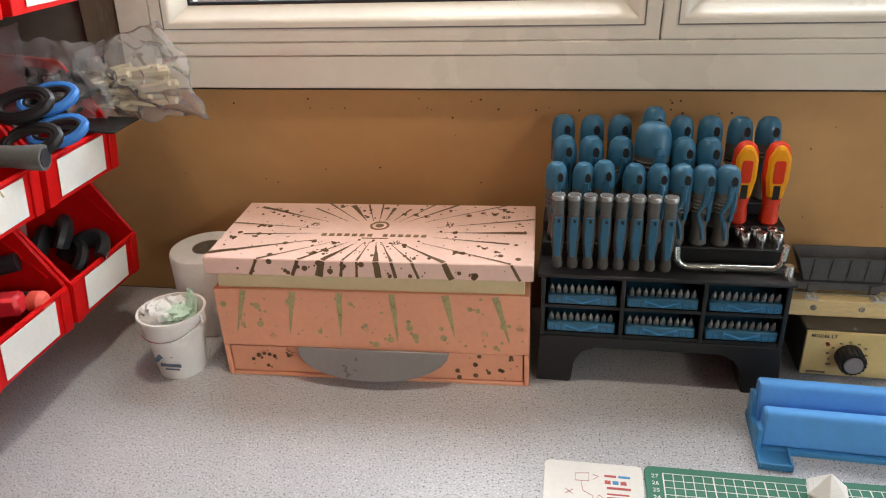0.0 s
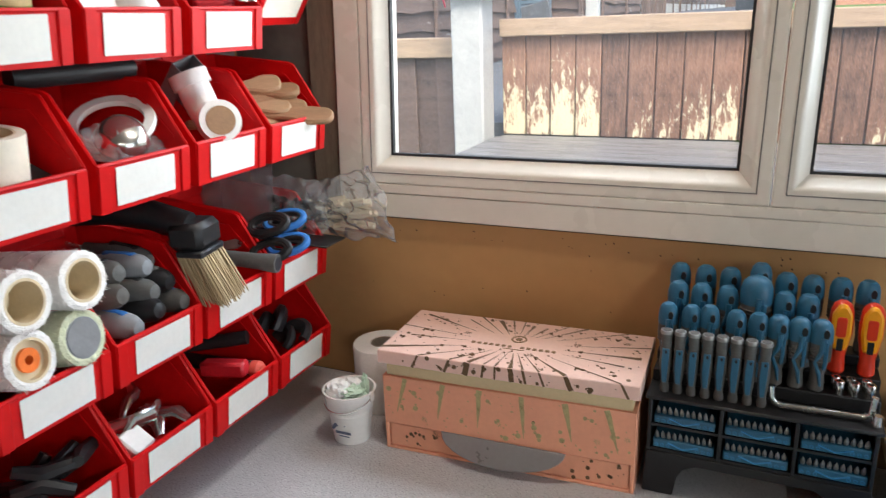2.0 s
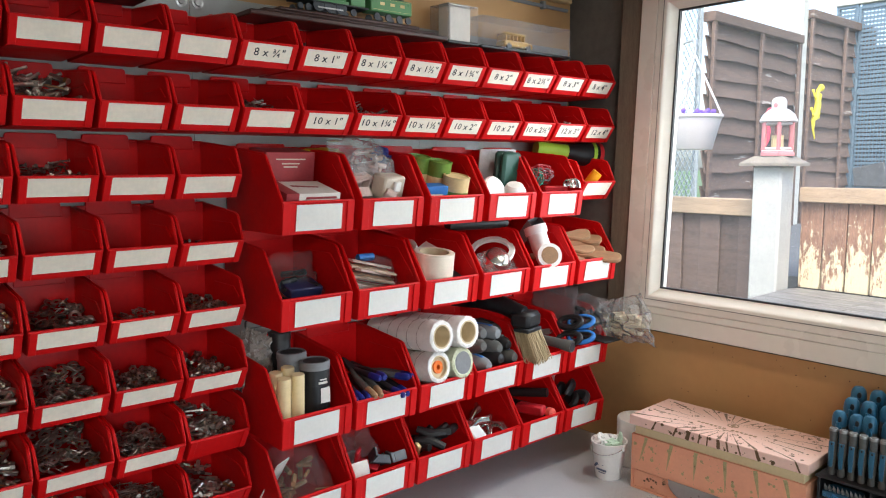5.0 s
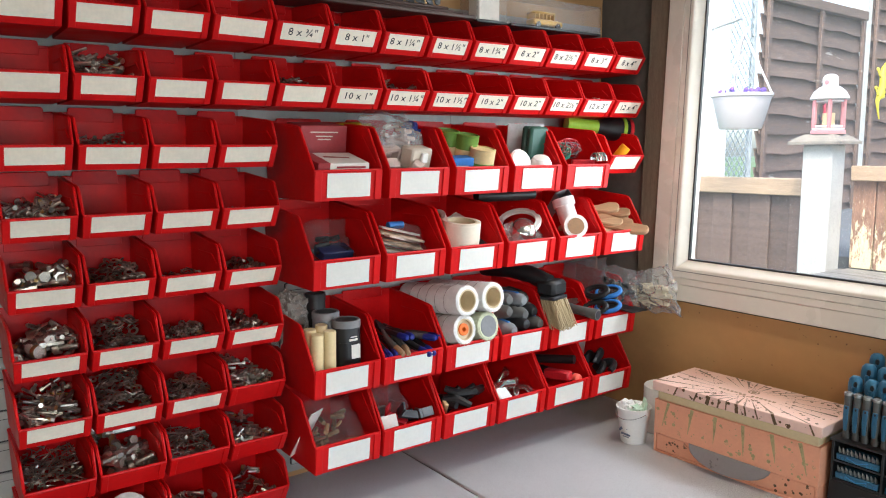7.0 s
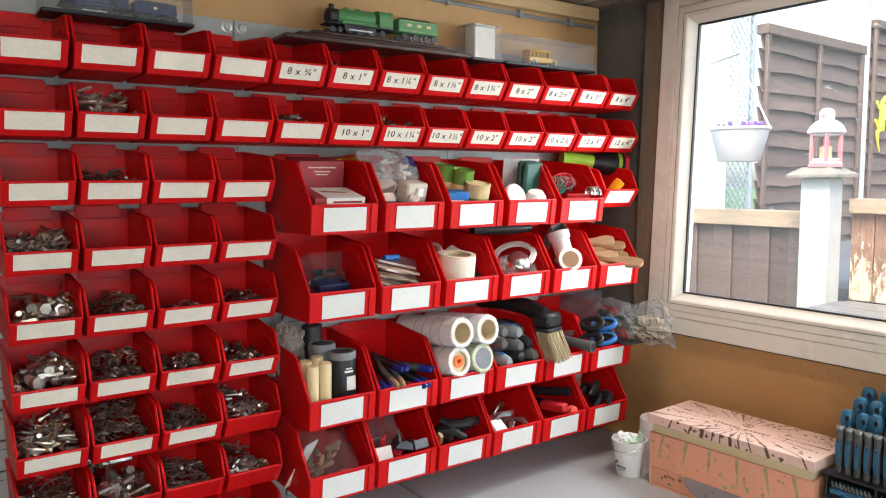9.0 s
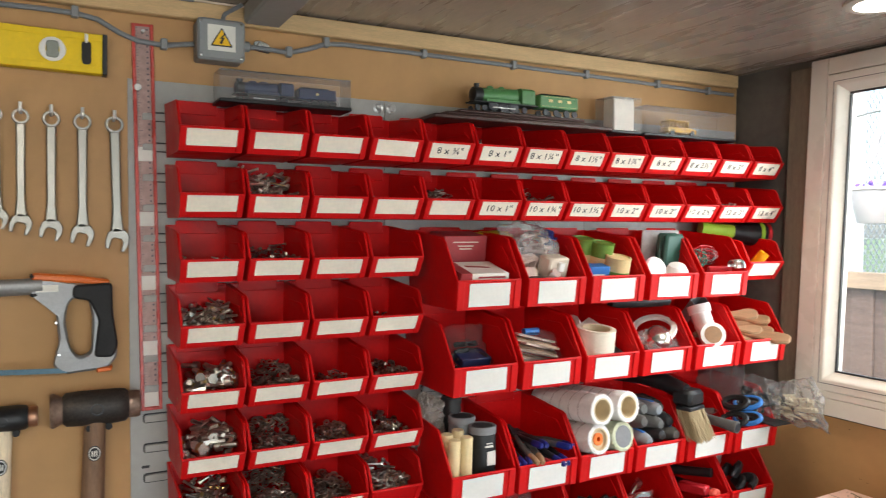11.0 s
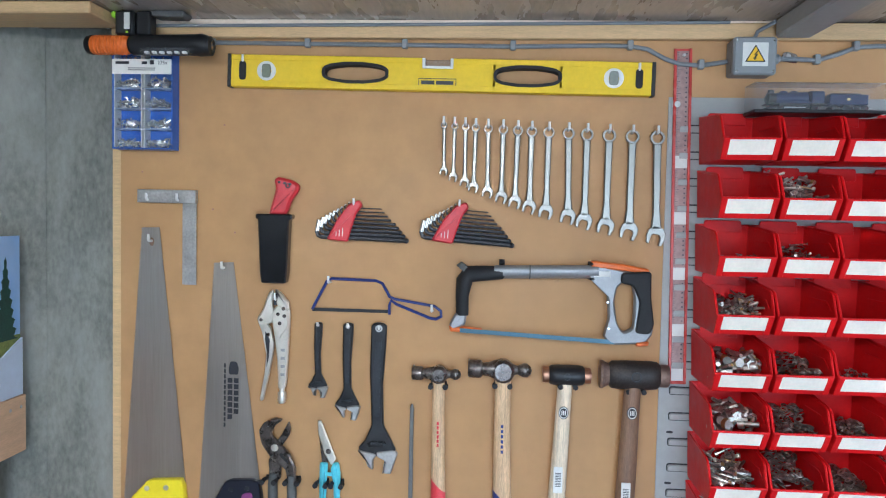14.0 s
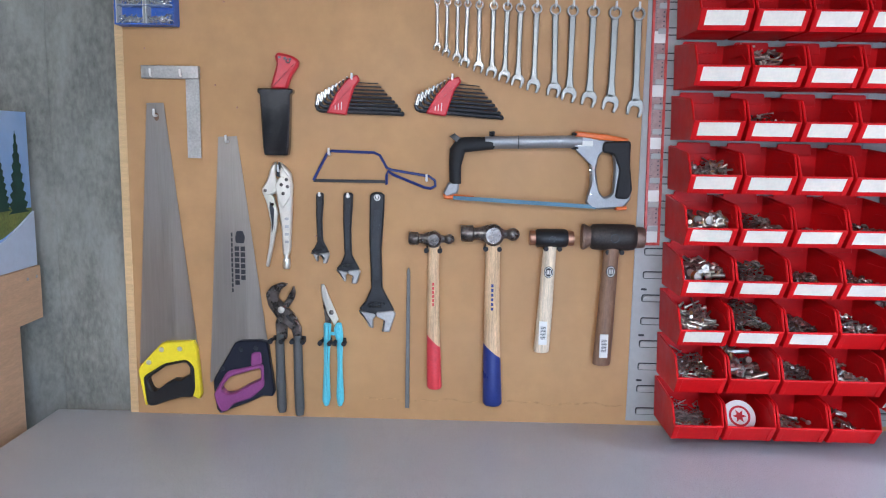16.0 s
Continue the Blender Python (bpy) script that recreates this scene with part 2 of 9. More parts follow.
# ---- materials ----
def material(name, colour, rough=0.5, metal=0.0, vary=0.12, scale=30.0, bump=0.0, bump_scale=200.0, coat=0.0, stretch=None, second=None, amount=0.5, sharp=0.2, emit=None, rvary=0.1, sheen=0.0, clear=0.0, ior=1.45, random=0.0):
    """Principled colour with variation at two scales, optional second colour in patches, and fine relief."""
    mt = bpy.data.materials.new(name)
    mt.use_nodes = True
    nt = mt.node_tree
    b = nt.nodes["Principled BSDF"]

    def node(kind, **props):
        nd = nt.nodes.new(kind)
        for k, val in props.items():
            nd.inputs[k].default_value = val
        return nd

    co = nt.nodes.new("ShaderNodeTexCoord").outputs["Object"]
    if stretch:
        mp = nt.nodes.new("ShaderNodeMapping")
        mp.inputs["Scale"].default_value = stretch
        nt.links.new(co, mp.inputs[0])
        co = mp.outputs[0]
    big = node("ShaderNodeTexNoise", Scale=scale, Detail=4.0, Roughness=0.6)
    fine = node("ShaderNodeTexNoise", Scale=scale * 7.3, Detail=3.0, Roughness=0.6)
    for nd in (big, fine):
        nt.links.new(co, nd.inputs["Vector"])
    add = nt.nodes.new("ShaderNodeMath")
    add.operation = "ADD"
    nt.links.new(big.outputs[0], add.inputs[0])
    nt.links.new(fine.outputs[0], add.inputs[1])
    last = add.outputs[0]
    if random:
        info = nt.nodes.new("ShaderNodeObjectInfo")
        isl = nt.nodes.new("ShaderNodeNewGeometry")
        mx = nt.nodes.new("ShaderNodeMath")
        mx.operation = "ADD"
        nt.links.new(info.outputs["Random"], mx.inputs[0])
        nt.links.new(isl.outputs["Random Per Island"], mx.inputs[1])
        sc = nt.nodes.new("ShaderNodeMath")
        sc.operation, sc.inputs[1].default_value, sc.inputs[2].default_value = "MULTIPLY_ADD", random, -random * .75
        nt.links.new(mx.outputs[0], sc.inputs[0])
        ad = nt.nodes.new("ShaderNodeMath")
        ad.operation = "ADD"
        nt.links.new(last, ad.inputs[0])
        nt.links.new(sc.outputs[0], ad.inputs[1])
        last = ad.outputs[0]
    ramp = node("ShaderNodeMapRange")
    for k, val in (("From Min", 0.55), ("From Max", 1.45), ("To Min", 1 - vary * 1.6), ("To Max", 1 + vary * 1.6)):
        ramp.inputs[k].default_value = val
    ramp.clamp = False
    nt.links.new(last, ramp.inputs["Value"])
    mul = nt.nodes.new("ShaderNodeVectorMath")
    mul.operation = "SCALE"
    mul.inputs[0].default_value = colour
    nt.links.new(ramp.outputs[0], mul.inputs["Scale"])
    colour_out = mul.outputs[0]
    if second:
        patch = node("ShaderNodeTexNoise", Scale=scale * 0.45, Detail=6.0, Roughness=0.65)
        nt.links.new(co, patch.inputs["Vector"])
        pr = node("ShaderNodeMapRange")
        pr.inputs["From Min"].default_value, pr.inputs["From Max"].default_value = 1 - amount - sharp / 2, 1 - amount + sharp / 2
        nt.links.new(patch.outputs[0], pr.inputs["Value"])
        mix = nt.nodes.new("ShaderNodeMix")
        mix.data_type = "RGBA"
        mix.inputs["B"].default_value = (*second, 1)
        nt.links.new(pr.outputs[0], mix.inputs["Factor"])
        nt.links.new(colour_out, mix.inputs["A"])
        colour_out = mix.outputs["Result"]
    nt.links.new(colour_out, b.inputs["Base Color"])
    b.inputs["Metallic"].default_value = metal
    if rvary:
        rr = node("ShaderNodeMapRange")
        for k, val in (("From Min", 0.3), ("From Max", 0.7), ("To Min", max(rough - rvary, 0.02)), ("To Max", min(rough + rvary, 1))):
            rr.inputs[k].default_value = val
        nt.links.new(big.outputs[0], rr.inputs["Value"])
        nt.links.new(rr.outputs[0], b.inputs["Roughness"])
    else:
        b.inputs["Roughness"].default_value = rough
    b.inputs["Coat Weight"].default_value = coat
    b.inputs["Sheen Weight"].default_value = sheen
    b.inputs["Transmission Weight"].default_value = clear
    b.inputs["IOR"].default_value = ior
    if bump:
        bn = node("ShaderNodeTexNoise", Scale=bump_scale, Detail=3.0)
        nt.links.new(co, bn.inputs["Vector"])
        bp = node("ShaderNodeBump", Strength=bump, Distance=0.002)
        nt.links.new(bn.outputs[0], bp.inputs["Height"])
        nt.links.new(bp.outputs[0], b.inputs["Normal"])
    if emit:
        b.inputs["Emission Color"].default_value = (*colour, 1)
        b.inputs["Emission Strength"].default_value = emit
    return mt


def speckled(name, base, dark, light, rough, scale):
    """Laminate with fine dark and pale specks."""
    mt = material(name, base, rough, vary=0.05, scale=4.0, bump=0.05, bump_scale=500, rvary=0.03)
    nt = mt.node_tree
    b = nt.nodes["Principled BSDF"]
    src = b.inputs["Base Color"].links[0].from_socket
    co = nt.nodes.new("ShaderNodeTexCoord").outputs["Object"]
    for tone, sc, lo, hi in ((dark, scale, 0.56, 0.68), (light, scale * 1.3, 0.6, 0.7)):
        ns = nt.nodes.new("ShaderNodeTexNoise")
        ns.inputs["Scale"].default_value, ns.inputs["Detail"].default_value = sc, 2.0
        nt.links.new(co, ns.inputs["Vector"])
        pr = nt.nodes.new("ShaderNodeMapRange")
        pr.inputs["From Min"].default_value, pr.inputs["From Max"].default_value = lo, hi
        nt.links.new(ns.outputs[0], pr.inputs["Value"])
        mix = nt.nodes.new("ShaderNodeMix")
        mix.data_type = "RGBA"
        mix.inputs["B"].default_value = (*tone, 1)
        nt.links.new(pr.outputs[0], mix.inputs["Factor"])
        nt.links.new(src, mix.inputs["A"])
        src = mix.outputs["Result"]
    nt.links.new(src, b.inputs["Base Color"])
    return mt


FLOORM = material("dark_low_bounce_concrete", (0.10, 0.098, 0.09), 0.85, vary=0.25, scale=3, bump=0.3, bump_scale=60)
MDF = material("mdf", (0.475, 0.27, 0.110), 0.6, vary=0.10, scale=2.5, bump=0.08, bump_scale=350, second=(0.41, 0.225, 0.088), amount=0.42, sharp=0.3)
PINE = material("pine", (0.62, 0.42, 0.21), 0.6, vary=0.15, scale=9, stretch=(14, 1.2, 14), bump=0.15, bump_scale=40)
PLY = material("plywood", (0.62, 0.40, 0.24), 0.6, vary=0.14, scale=6, stretch=(1.5, 1.5, 12), bump=0.1, bump_scale=40)
CONCRETE = material("concrete", (0.215, 0.212, 0.182), 0.9, vary=0.3, scale=9, stretch=(1, 1.5, .8), bump=0.7, bump_scale=70, second=(0.34, 0.335, 0.30), amount=0.44, sharp=0.3)
GREYPANEL = material("grey_board", (0.125, 0.112, 0.095), 0.7, vary=0.18, scale=6, bump=0.2, bump_scale=60, second=(0.165, 0.15, 0.128), amount=0.4, sharp=0.3)
CEIL = material("varnished_ceiling_board", (0.36, 0.305, 0.245), 0.28, vary=0.2, scale=3, stretch=(1, 6, 1), bump=0.05, bump_scale=30, coat=0.2)
WORKTOP = speckled("grey_laminate", (0.44, 0.44, 0.45), (0.10, 0.10, 0.10), (0.80, 0.80, 0.80), 0.32, 430)
GREYGASK = material("grey_seal", (0.16, 0.15, 0.14), 0.6)
UPVC = material("white_upvc", (0.68, 0.63, 0.545), 0.3, vary=0.03, scale=5, rvary=0.08)
GASKET = material("black_gasket", (0.02, 0.02, 0.02), 0.6)
RED = material("red_plastic", (0.56, 0.0035, 0.0045), 0.42, vary=0.08, scale=14, bump=0.04, bump_scale=300, random=0.15)
RED.node_tree.nodes["Principled BSDF"].inputs["Specular IOR Level"].default_value = 0.3
# small bin labels are creamier than the large ones
CREAM_PAPER = material("cream_label_paper", (0.80, 0.73, 0.61), 0.75, vary=0.06, scale=20, bump=.1, bump_scale=90, random=0.25)
PAPER = material("label_paper", (0.71, 0.695, 0.645), 0.75, vary=0.04, scale=20, bump=.1, bump_scale=90, random=0.3)
INK = material("black_ink", (0.02, 0.02, 0.025), 0.6)
GREYPAINT = material("grey_painted_steel", (0.33, 0.33, 0.31), 0.45, vary=0.06, scale=8, second=(0.36, 0.33, 0.28), amount=0.28, sharp=0.1)
STEEL = material("steel", (0.46, 0.45, 0.43), 0.42, 0.85, vary=0.2, scale=25, bump=0.05, bump_scale=200, rvary=0.14)
CHROME = material("chrome", (0.66, 0.65, 0.62), 0.20, 0.95, vary=0.06, scale=30, rvary=0.1)
SPANNERM = material("dull_chrome", (0.25, 0.242, 0.215), 0.36, 0.92, vary=0.06, scale=60, rvary=0.05)
SAWSTEEL = material("saw_blade_steel", (0.42, 0.385, 0.345), 0.40, 0.92, vary=0.16, scale=4, stretch=(1, 9, 0.4), rvary=0.08, bump=.03, bump_scale=40, second=(0.30, 0.265, 0.235), amount=0.47, sharp=0.5)
WORN = material("worn_dark_steel", (0.13, 0.112, 0.10), 0.32, 0.85, vary=0.35, scale=55, rvary=0.16, second=(0.40, 0.38, 0.35), amount=0.36, sharp=0.18)
NICKEL = material("satin_nickel", (0.80, 0.76, 0.67), 0.38, 0.92, vary=0.08, scale=40, rvary=0.08)
FORGED = material("forged_dark_steel", (0.035, 0.036, 0.038), 0.42, 0.6, vary=0.25, scale=50, rvary=0.14, bump=0.05)
DARKSTEEL = material("black_oxide_steel", (0.04, 0.042, 0.047), 0.4, 0.5, vary=0.2, scale=40, rvary=0.12)
BLACK = material("black_plastic", (0.011, 0.011, 0.012), 0.45, vary=0.2, scale=30, bump=0.05)
NAVY = material("dark_navy_plastic", (0.008, 0.010, 0.02), 0.4, vary=0.1, scale=20)
RUBBER = material("black_rubber", (0.014, 0.014, 0.015), 0.7, vary=0.25, scale=40, bump=0.1)
GREYRUB = material("grey_rubber", (0.095, 0.095, 0.09), 0.65, vary=0.15, scale=40, bump=0.08)


def film(name, colour, gloss, rough, bump, milky):
    """Thin clear film or pane: see-through, glossier at grazing angles, faintly milky."""
    mt = bpy.data.materials.new(name)
    mt.use_nodes = True
    nt = mt.node_tree
    nt.nodes.remove(nt.nodes["Principled BSDF"])
    out = nt.nodes["Material Output"]
    tr_ = nt.nodes.new("ShaderNodeBsdfTransparent")
    tr_.inputs[0].default_value = (*colour, 1)
    gl = nt.nodes.new("ShaderNodeBsdfGlossy")
    gl.inputs["Roughness"].default_value = rough
    df = nt.nodes.new("ShaderNodeBsdfDiffuse")
    df.inputs[0].default_value = (0.75, 0.75, 0.75, 1)
    lw = nt.nodes.new("ShaderNodeLayerWeight")
    lw.inputs[0].default_value = gloss
    co = nt.nodes.new("ShaderNodeTexCoord")
    ns = nt.nodes.new("ShaderNodeTexNoise")
    ns.inputs["Scale"].default_value, ns.inputs["Detail"].default_value = 45, 4
    nt.links.new(co.outputs["Object"], ns.inputs["Vector"])
    if bump:
        bp = nt.nodes.new("ShaderNodeBump")
        bp.inputs["Strength"].default_value, bp.inputs["Distance"].default_value = bump, .004
        nt.links.new(ns.outputs[0], bp.inputs["Height"])
        nt.links.new(bp.outputs[0], gl.inputs["Normal"])
        nt.links.new(bp.outputs[0], lw.inputs["Normal"])
    mix = nt.nodes.new("ShaderNodeMixShader")
    nt.links.new(lw.outputs["Fresnel"], mix.inputs[0])
    nt.links.new(tr_.outputs[0], mix.inputs[1])
    nt.links.new(gl.outputs[0], mix.inputs[2])
    mix2 = nt.nodes.new("ShaderNodeMixShader")
    mix2.inputs[0].default_value = milky
    nt.links.new(mix.outputs[0], mix2.inputs[1])
    nt.links.new(df.outputs[0], mix2.inputs[2])
    nt.links.new(mix2.outputs[0], out.inputs[0])
    return mt


def dusty_glass(name, dust):
    """Clear pane with a mirror sheen and a thin film of dust that catches the daylight."""
    mt = film(name, (.97, .985, .98), .045, .0, 0, dust)
    nt = mt.node_tree
    veil = nt.nodes.new("ShaderNodeBsdfTranslucent")
    veil.inputs[0].default_value = (.8, .8, .8, 1)
    nt.links.new(veil.outputs[0], nt.nodes["Mix Shader.001"].inputs[2])
    return mt


GLASS = dusty_glass("window_glass", .018)
SMOKYFILM = film("smoky_film", (.72, .72, .75), .20, .15, .08, .20)
CLEARFILM = film("thin_clear_film", (.97, .97, .97), .14, .12, .10, .05)
BAGFILM = film("clear_bag_film", (.97, .97, .97), .16, .12, .10, .19)
CASEFILM = film("clear_case_plastic", (.97, .97, .97), .08, .05, 0, .09)

# ---- the room ----
CEIL_Z, TOP_Z = 2.10, 0.90
ROOM_X, ROOM_Y = 3.2, -5.2
setting("floor", M().box(-0.2, ROOM_X + .1, ROOM_Y - .1, 0.12, -0.1, 0), FLOORM, "bare dark grey concrete garage floor")
setting("wall_west", M().box(-0.2, -0.08, ROOM_Y, 0.12, 0, 2.3), CONCRETE, "rough grey precast concrete garage wall")
# unseen east and south walls take the dark floor tone to hold down fill
setting("wall_east", M().box(ROOM_X, ROOM_X + .1, ROOM_Y, DOOR[0], 0, 2.3).box(ROOM_X, ROOM_X + .1, DOOR[1], 0.12, 0, 2.3).box(ROOM_X, ROOM_X + .1, DOOR[0], DOOR[1], DOOR[2], 2.3), FLOORM, "plain unseen wall, kept dark to bounce little light, with an open doorway")
setting("wall_south", M().box(-0.2, ROOM_X + .1, ROOM_Y - .1, ROOM_Y, 0, 2.3), FLOORM, "plain unseen wall, kept dark to bounce little light")
WX0, WX1, WZ0, WZ1 = 0.207, 1.575, 1.225, 2.09


def racked(m):
    """Leans the left jamb a little to the right, as the old opening has settled; the mullion half as much."""
    def give(x):
        if x < WX0:
            return max(0.0, (x + .08) / (WX0 + .08))
        return max(0.0, 1 - .55 * (x - WX0) / .67) if x < .88 else max(0.0, .45 * (1.6 - x) / .72)
    m.v = [(x + .042 * give(x) * max(0.0, z - WZ0), y, z) for x, y, z in m.v]
    return m


north = M().box(-0.08, ROOM_X, 0.004, 0.12, 0, WZ0).box(-0.08, WX0, 0.004, 0.12, WZ0, 2.3).box(WX1, ROOM_X, 0.004, 0.12, WZ0, 2.3).box(WX0, WX1, 0.004, 0.12, WZ1, 2.3)
setting("wall_north", racked(north), GREYPANEL, "dull grey-brown boarded wall round the window")
setting("ceiling", M().box(-0.08, ROOM_X, ROOM_Y, 0.12, CEIL_Z, CEIL_Z + .03), CEIL, "dark varnished ceiling board with a slight sheen")
mdf = M().box(-0.012, 0, -2.749, -0.003, TOP_Z, CEIL_Z - .004)
setting("wall_board_west", mdf, MDF, "tan MDF board screwed to the concrete wall")
STAIN = material("water_stain", (0.43, 0.242, 0.098), 0.7, vary=0.3, scale=60)
stain = M()
for _i in range(60):
    y0, y1 = -2.20 + _i * .0105, -2.20 + (_i + 1) * .0105
    a, b = (.949 + .003 * math.sin(q * 37) + .002 * math.sin(q * 91) for q in (y0, y1))
    w = .0012 + .0016 * abs(math.sin(_i * 1.7))
    stain.add([(.0004, y0, a - w), (.0004, y1, b - w), (.0004, y1, b + w), (.0004, y0, a + w)], [(0, 1, 2, 3)])
setting("wall_board_stain", stain, STAIN, "thin brown tide mark along the board's foot")
setting("wall_board_north", M().box(0.001, 2.2, -0.004, 0.0035, TOP_Z, WZ0 - .006), MDF, "tan MDF panel below the window")
pins, rng = M(), random.Random(8)
for _i in range(60):
    u, w, r = rng.uniform(.25, 1.3), rng.uniform(.93, 1.205), rng.choice((.0008, .001, .0014))
    pins.prism(circle(u, w if _i % 3 else 1.19 + rng.uniform(0, .02), r, 7), -.0046, -.0042, "y")
setting("pin_holes", pins, material("pin_hole_dark", (.05, .03, .02), .9), "small dark pin holes and specks in the MDF panel")
setting("trim_1", M().box(-0.06, -0.001, -2.769, -2.7495, TOP_Z, CEIL_Z - .004, .001), PINE, "pale pine batten along the board's edge")
setting("trim_2", M().prism([(-2.76, 2.060), (-.02, 2.062), (-.02, 2.096), (-1.3, 2.095), (-2.76, 2.083)], .001, .022, "x", .002), PINE, "pine batten along the top of the board")
# pale wedge imitates the strip of light between batten and ceiling
setting("trim_4", M().prism([(-2.76, 2.0845), (-1.3, 2.0962), (-1.3, 2.0990), (-2.76, 2.0990)], .002, .018, "x"), material("bright_gap_tone", (0.80, 0.66, 0.52), 0.6, vary=0.06, scale=8), "pale strip painted as the bright gap above the batten")
setting("trim_3", racked(M().box(0.150, 0.2065, -0.012, 0.003, 1.2, 2.08, .002)), material("weathered_timber", (0.17, 0.13, 0.09), 0.8, vary=0.25, scale=12, stretch=(10, 10, 1), bump=0.3, bump_scale=60), "weathered brown timber strip beside the window")
setting("ceiling_beam_1", M().box(0.03, ROOM_X, -1.36, -1.29, 2.062, 2.099, .004), GREYPAINT, "grey boxed beam under the ceiling")
setting("concrete_post_1", M().prism(rounded([(-0.0802, -3.42), (-0.022, -3.36), (-0.022, -3.030), (-0.0802, -2.965)], .012), 0.0, 2.099, "z"), CONCRETE, "grey concrete wall post", True)

# window
win = thing("window_1", "cream-white uPVC double-glazed window with two panes", "window", (0, 0, 0))
win["kind"] = "structure"
for bx in ((WX0, .2535, WZ0, WZ1), (1.5585, WX1, WZ0, WZ1), (.254, 1.558, 2.0505, WZ1), (.254, 1.558, WZ0, 1.267), (.254, 1.558, 1.2675, 1.2841)):
    part("window_frame", racked(M().box(bx[0], bx[1], -.020 if bx[3] != 1.2841 else -.0206, .03, bx[2], bx[3], .0012)), UPVC, win)
for cx0, cx1 in ((.254, .9052), (.9068, 1.558)):
    cs = part("casement", racked(M().mitred(cx0, cx1, 1.2842, 2.0498, [(0, .03), (0, -.018), (.002, -.0205), (.024, -.0205), (.028, -.018), (.031, -.0115), (.045, .004), (.045, .03)])), UPVC, win)
    part("gasket", racked(M().mitred(cx0 + .0445, cx1 - .0445, 1.3287, 2.0053, [(0, .012), (0, .0032), (.004, .0032), (.004, .012)])), GASKET, cs)
    part("gasket", racked(M().mitred(cx0 + .0175, cx1 - .0175, 1.3017, 2.0323, [(0, -.018), (0, -.0213), (.0016, -.0213), (.0016, -.018)])), GREYGASK, cs, "thin grey seal line")
    pane = part("pane", racked(M().box(cx0 + .045, cx1 - .045, .0125, .0165, 1.3292, 2.0048)), GLASS, cs, "clear glass pane with a film of dust", False)
    pane.visible_shadow = False
setting("window_seal", M().box(WX0 + .001, WX1, -.0045, .003, WZ0 - .0055, WZ0 - .0005), GASKET, "dark gap under the window frame")

# worktop in two lengths with a metal joint strip
JOINT = -0.695
setting("worktop_1", M().box(-0.012, 2.2, JOINT + .0036, -0.0045, TOP_Z - .038, TOP_Z, .002), WORKTOP, "grey speckled laminate worktop under the window")
setting("worktop_2", M().box(-0.012, 0.63, -2.955, JOINT - .0036, TOP_Z - .038, TOP_Z, .002), WORKTOP, "grey speckled laminate worktop along the board")
setting("joint_strip", M().box(-0.012, 0.63, JOINT - .0035, JOINT + .0035, TOP_Z - .03, TOP_Z + .0015, .0005), STEEL, "thin metal strip joining two worktops")

# small round lamp in the ceiling, and an added, unseen batten light further into the room
GLOW = material("lamp_glow", (1, 0.96, 0.9), 0.5, emit=12, vary=0)
lamp = thing("ceiling_light", "small round white ceiling light, switched on", "ceiling light", (SPOT[0], SPOT[1], CEIL_Z))
part("bezel", M().lathe([(.05, -.001), (.068, -.001), (.068, -.006), (.058, -.010), (.05, -.008)], n=28, closed=True), UPVC, lamp)
part("diffuser", M().lathe([(.05, -.002), (.05, -.005), (.001, -.006)], n=24), GLOW, lamp)
bat = thing("batten_light", "added long white tube light on the ceiling, out of view, switched on", "ceiling light", (BATTEN[0], BATTEN[1], CEIL_Z))
part("tube", M().cyl((0, -.5, -.034), (0, .5, -.034), .013, n=14), GLOW, bat, "glowing tube")
part("housing", M().box(-.075, .075, -.55, .55, -.008, -.001, .001), UPVC, bat)
for s_ in (-1, 1):
    part("end_cap", M().box(-.07, .07, s_ * .54 - .012, s_ * .54 + .012, -.045, -.0085, .003), UPVC, bat)

# ---- outside ----
setting("pavement", M().box(-150, 150, -150, 150, -0.3, -0.101), CONCRETE, "pale concrete drive and ground")
setting("ground", M().box(-60, 60, 0.6, 120, -0.1, 0.5), material("lawn", (0.07, 0.13, 0.03), 0.95, vary=0.35, scale=6, bump=0.6, bump_scale=60, second=(0.16, 0.15, 0.13), amount=0.42, sharp=0.15), "rough lawn and grey path")
LAWN = material("green_lawn", (0.075, 0.14, 0.02), 0.95, vary=0.35, scale=6, bump=0.6, bump_scale=60)
BINGREY = material("dark_grey_bin_plastic", (0.04, 0.045, 0.05), 0.5, vary=0.1, scale=8)
DECKW = material("grey_deck_boards", (0.19, 0.178, 0.165), 0.42, vary=0.25, scale=5, stretch=(1, 5, 8), bump=0.2, bump_scale=60, second=(0.11, 0.10, 0.092), amount=0.42, sharp=0.3, rvary=0.2)
deck = thing("deck", "weathered grey raised timber deck", "deck", (0, 0, 0))
deck["kind"] = "structure"
dmesh = M().box(-0.14, 3.2, 0, .1375, -0.03, 0, .003).mesh("deck_board", DECKW)
for i in range(11):
    ob = part("deck_board", dmesh, DECKW, deck)
    ob.location = (0, .16 + i * .141, 1.085)
part("skirt", M().box(-0.13, 3.2, .14, 1.7, .5, 1.05).box(-.13, 3.2, 1.7085, 1.757, 1.04, 1.083, .002), DECKW, deck)
PEEL = material("peeling_fence_paint", (0.215, 0.115, 0.072), 0.8, vary=0.5, scale=7, stretch=(7, 7, 1.4), bump=0.35, bump_scale=60, random=0.35)
_nt = PEEL.node_tree
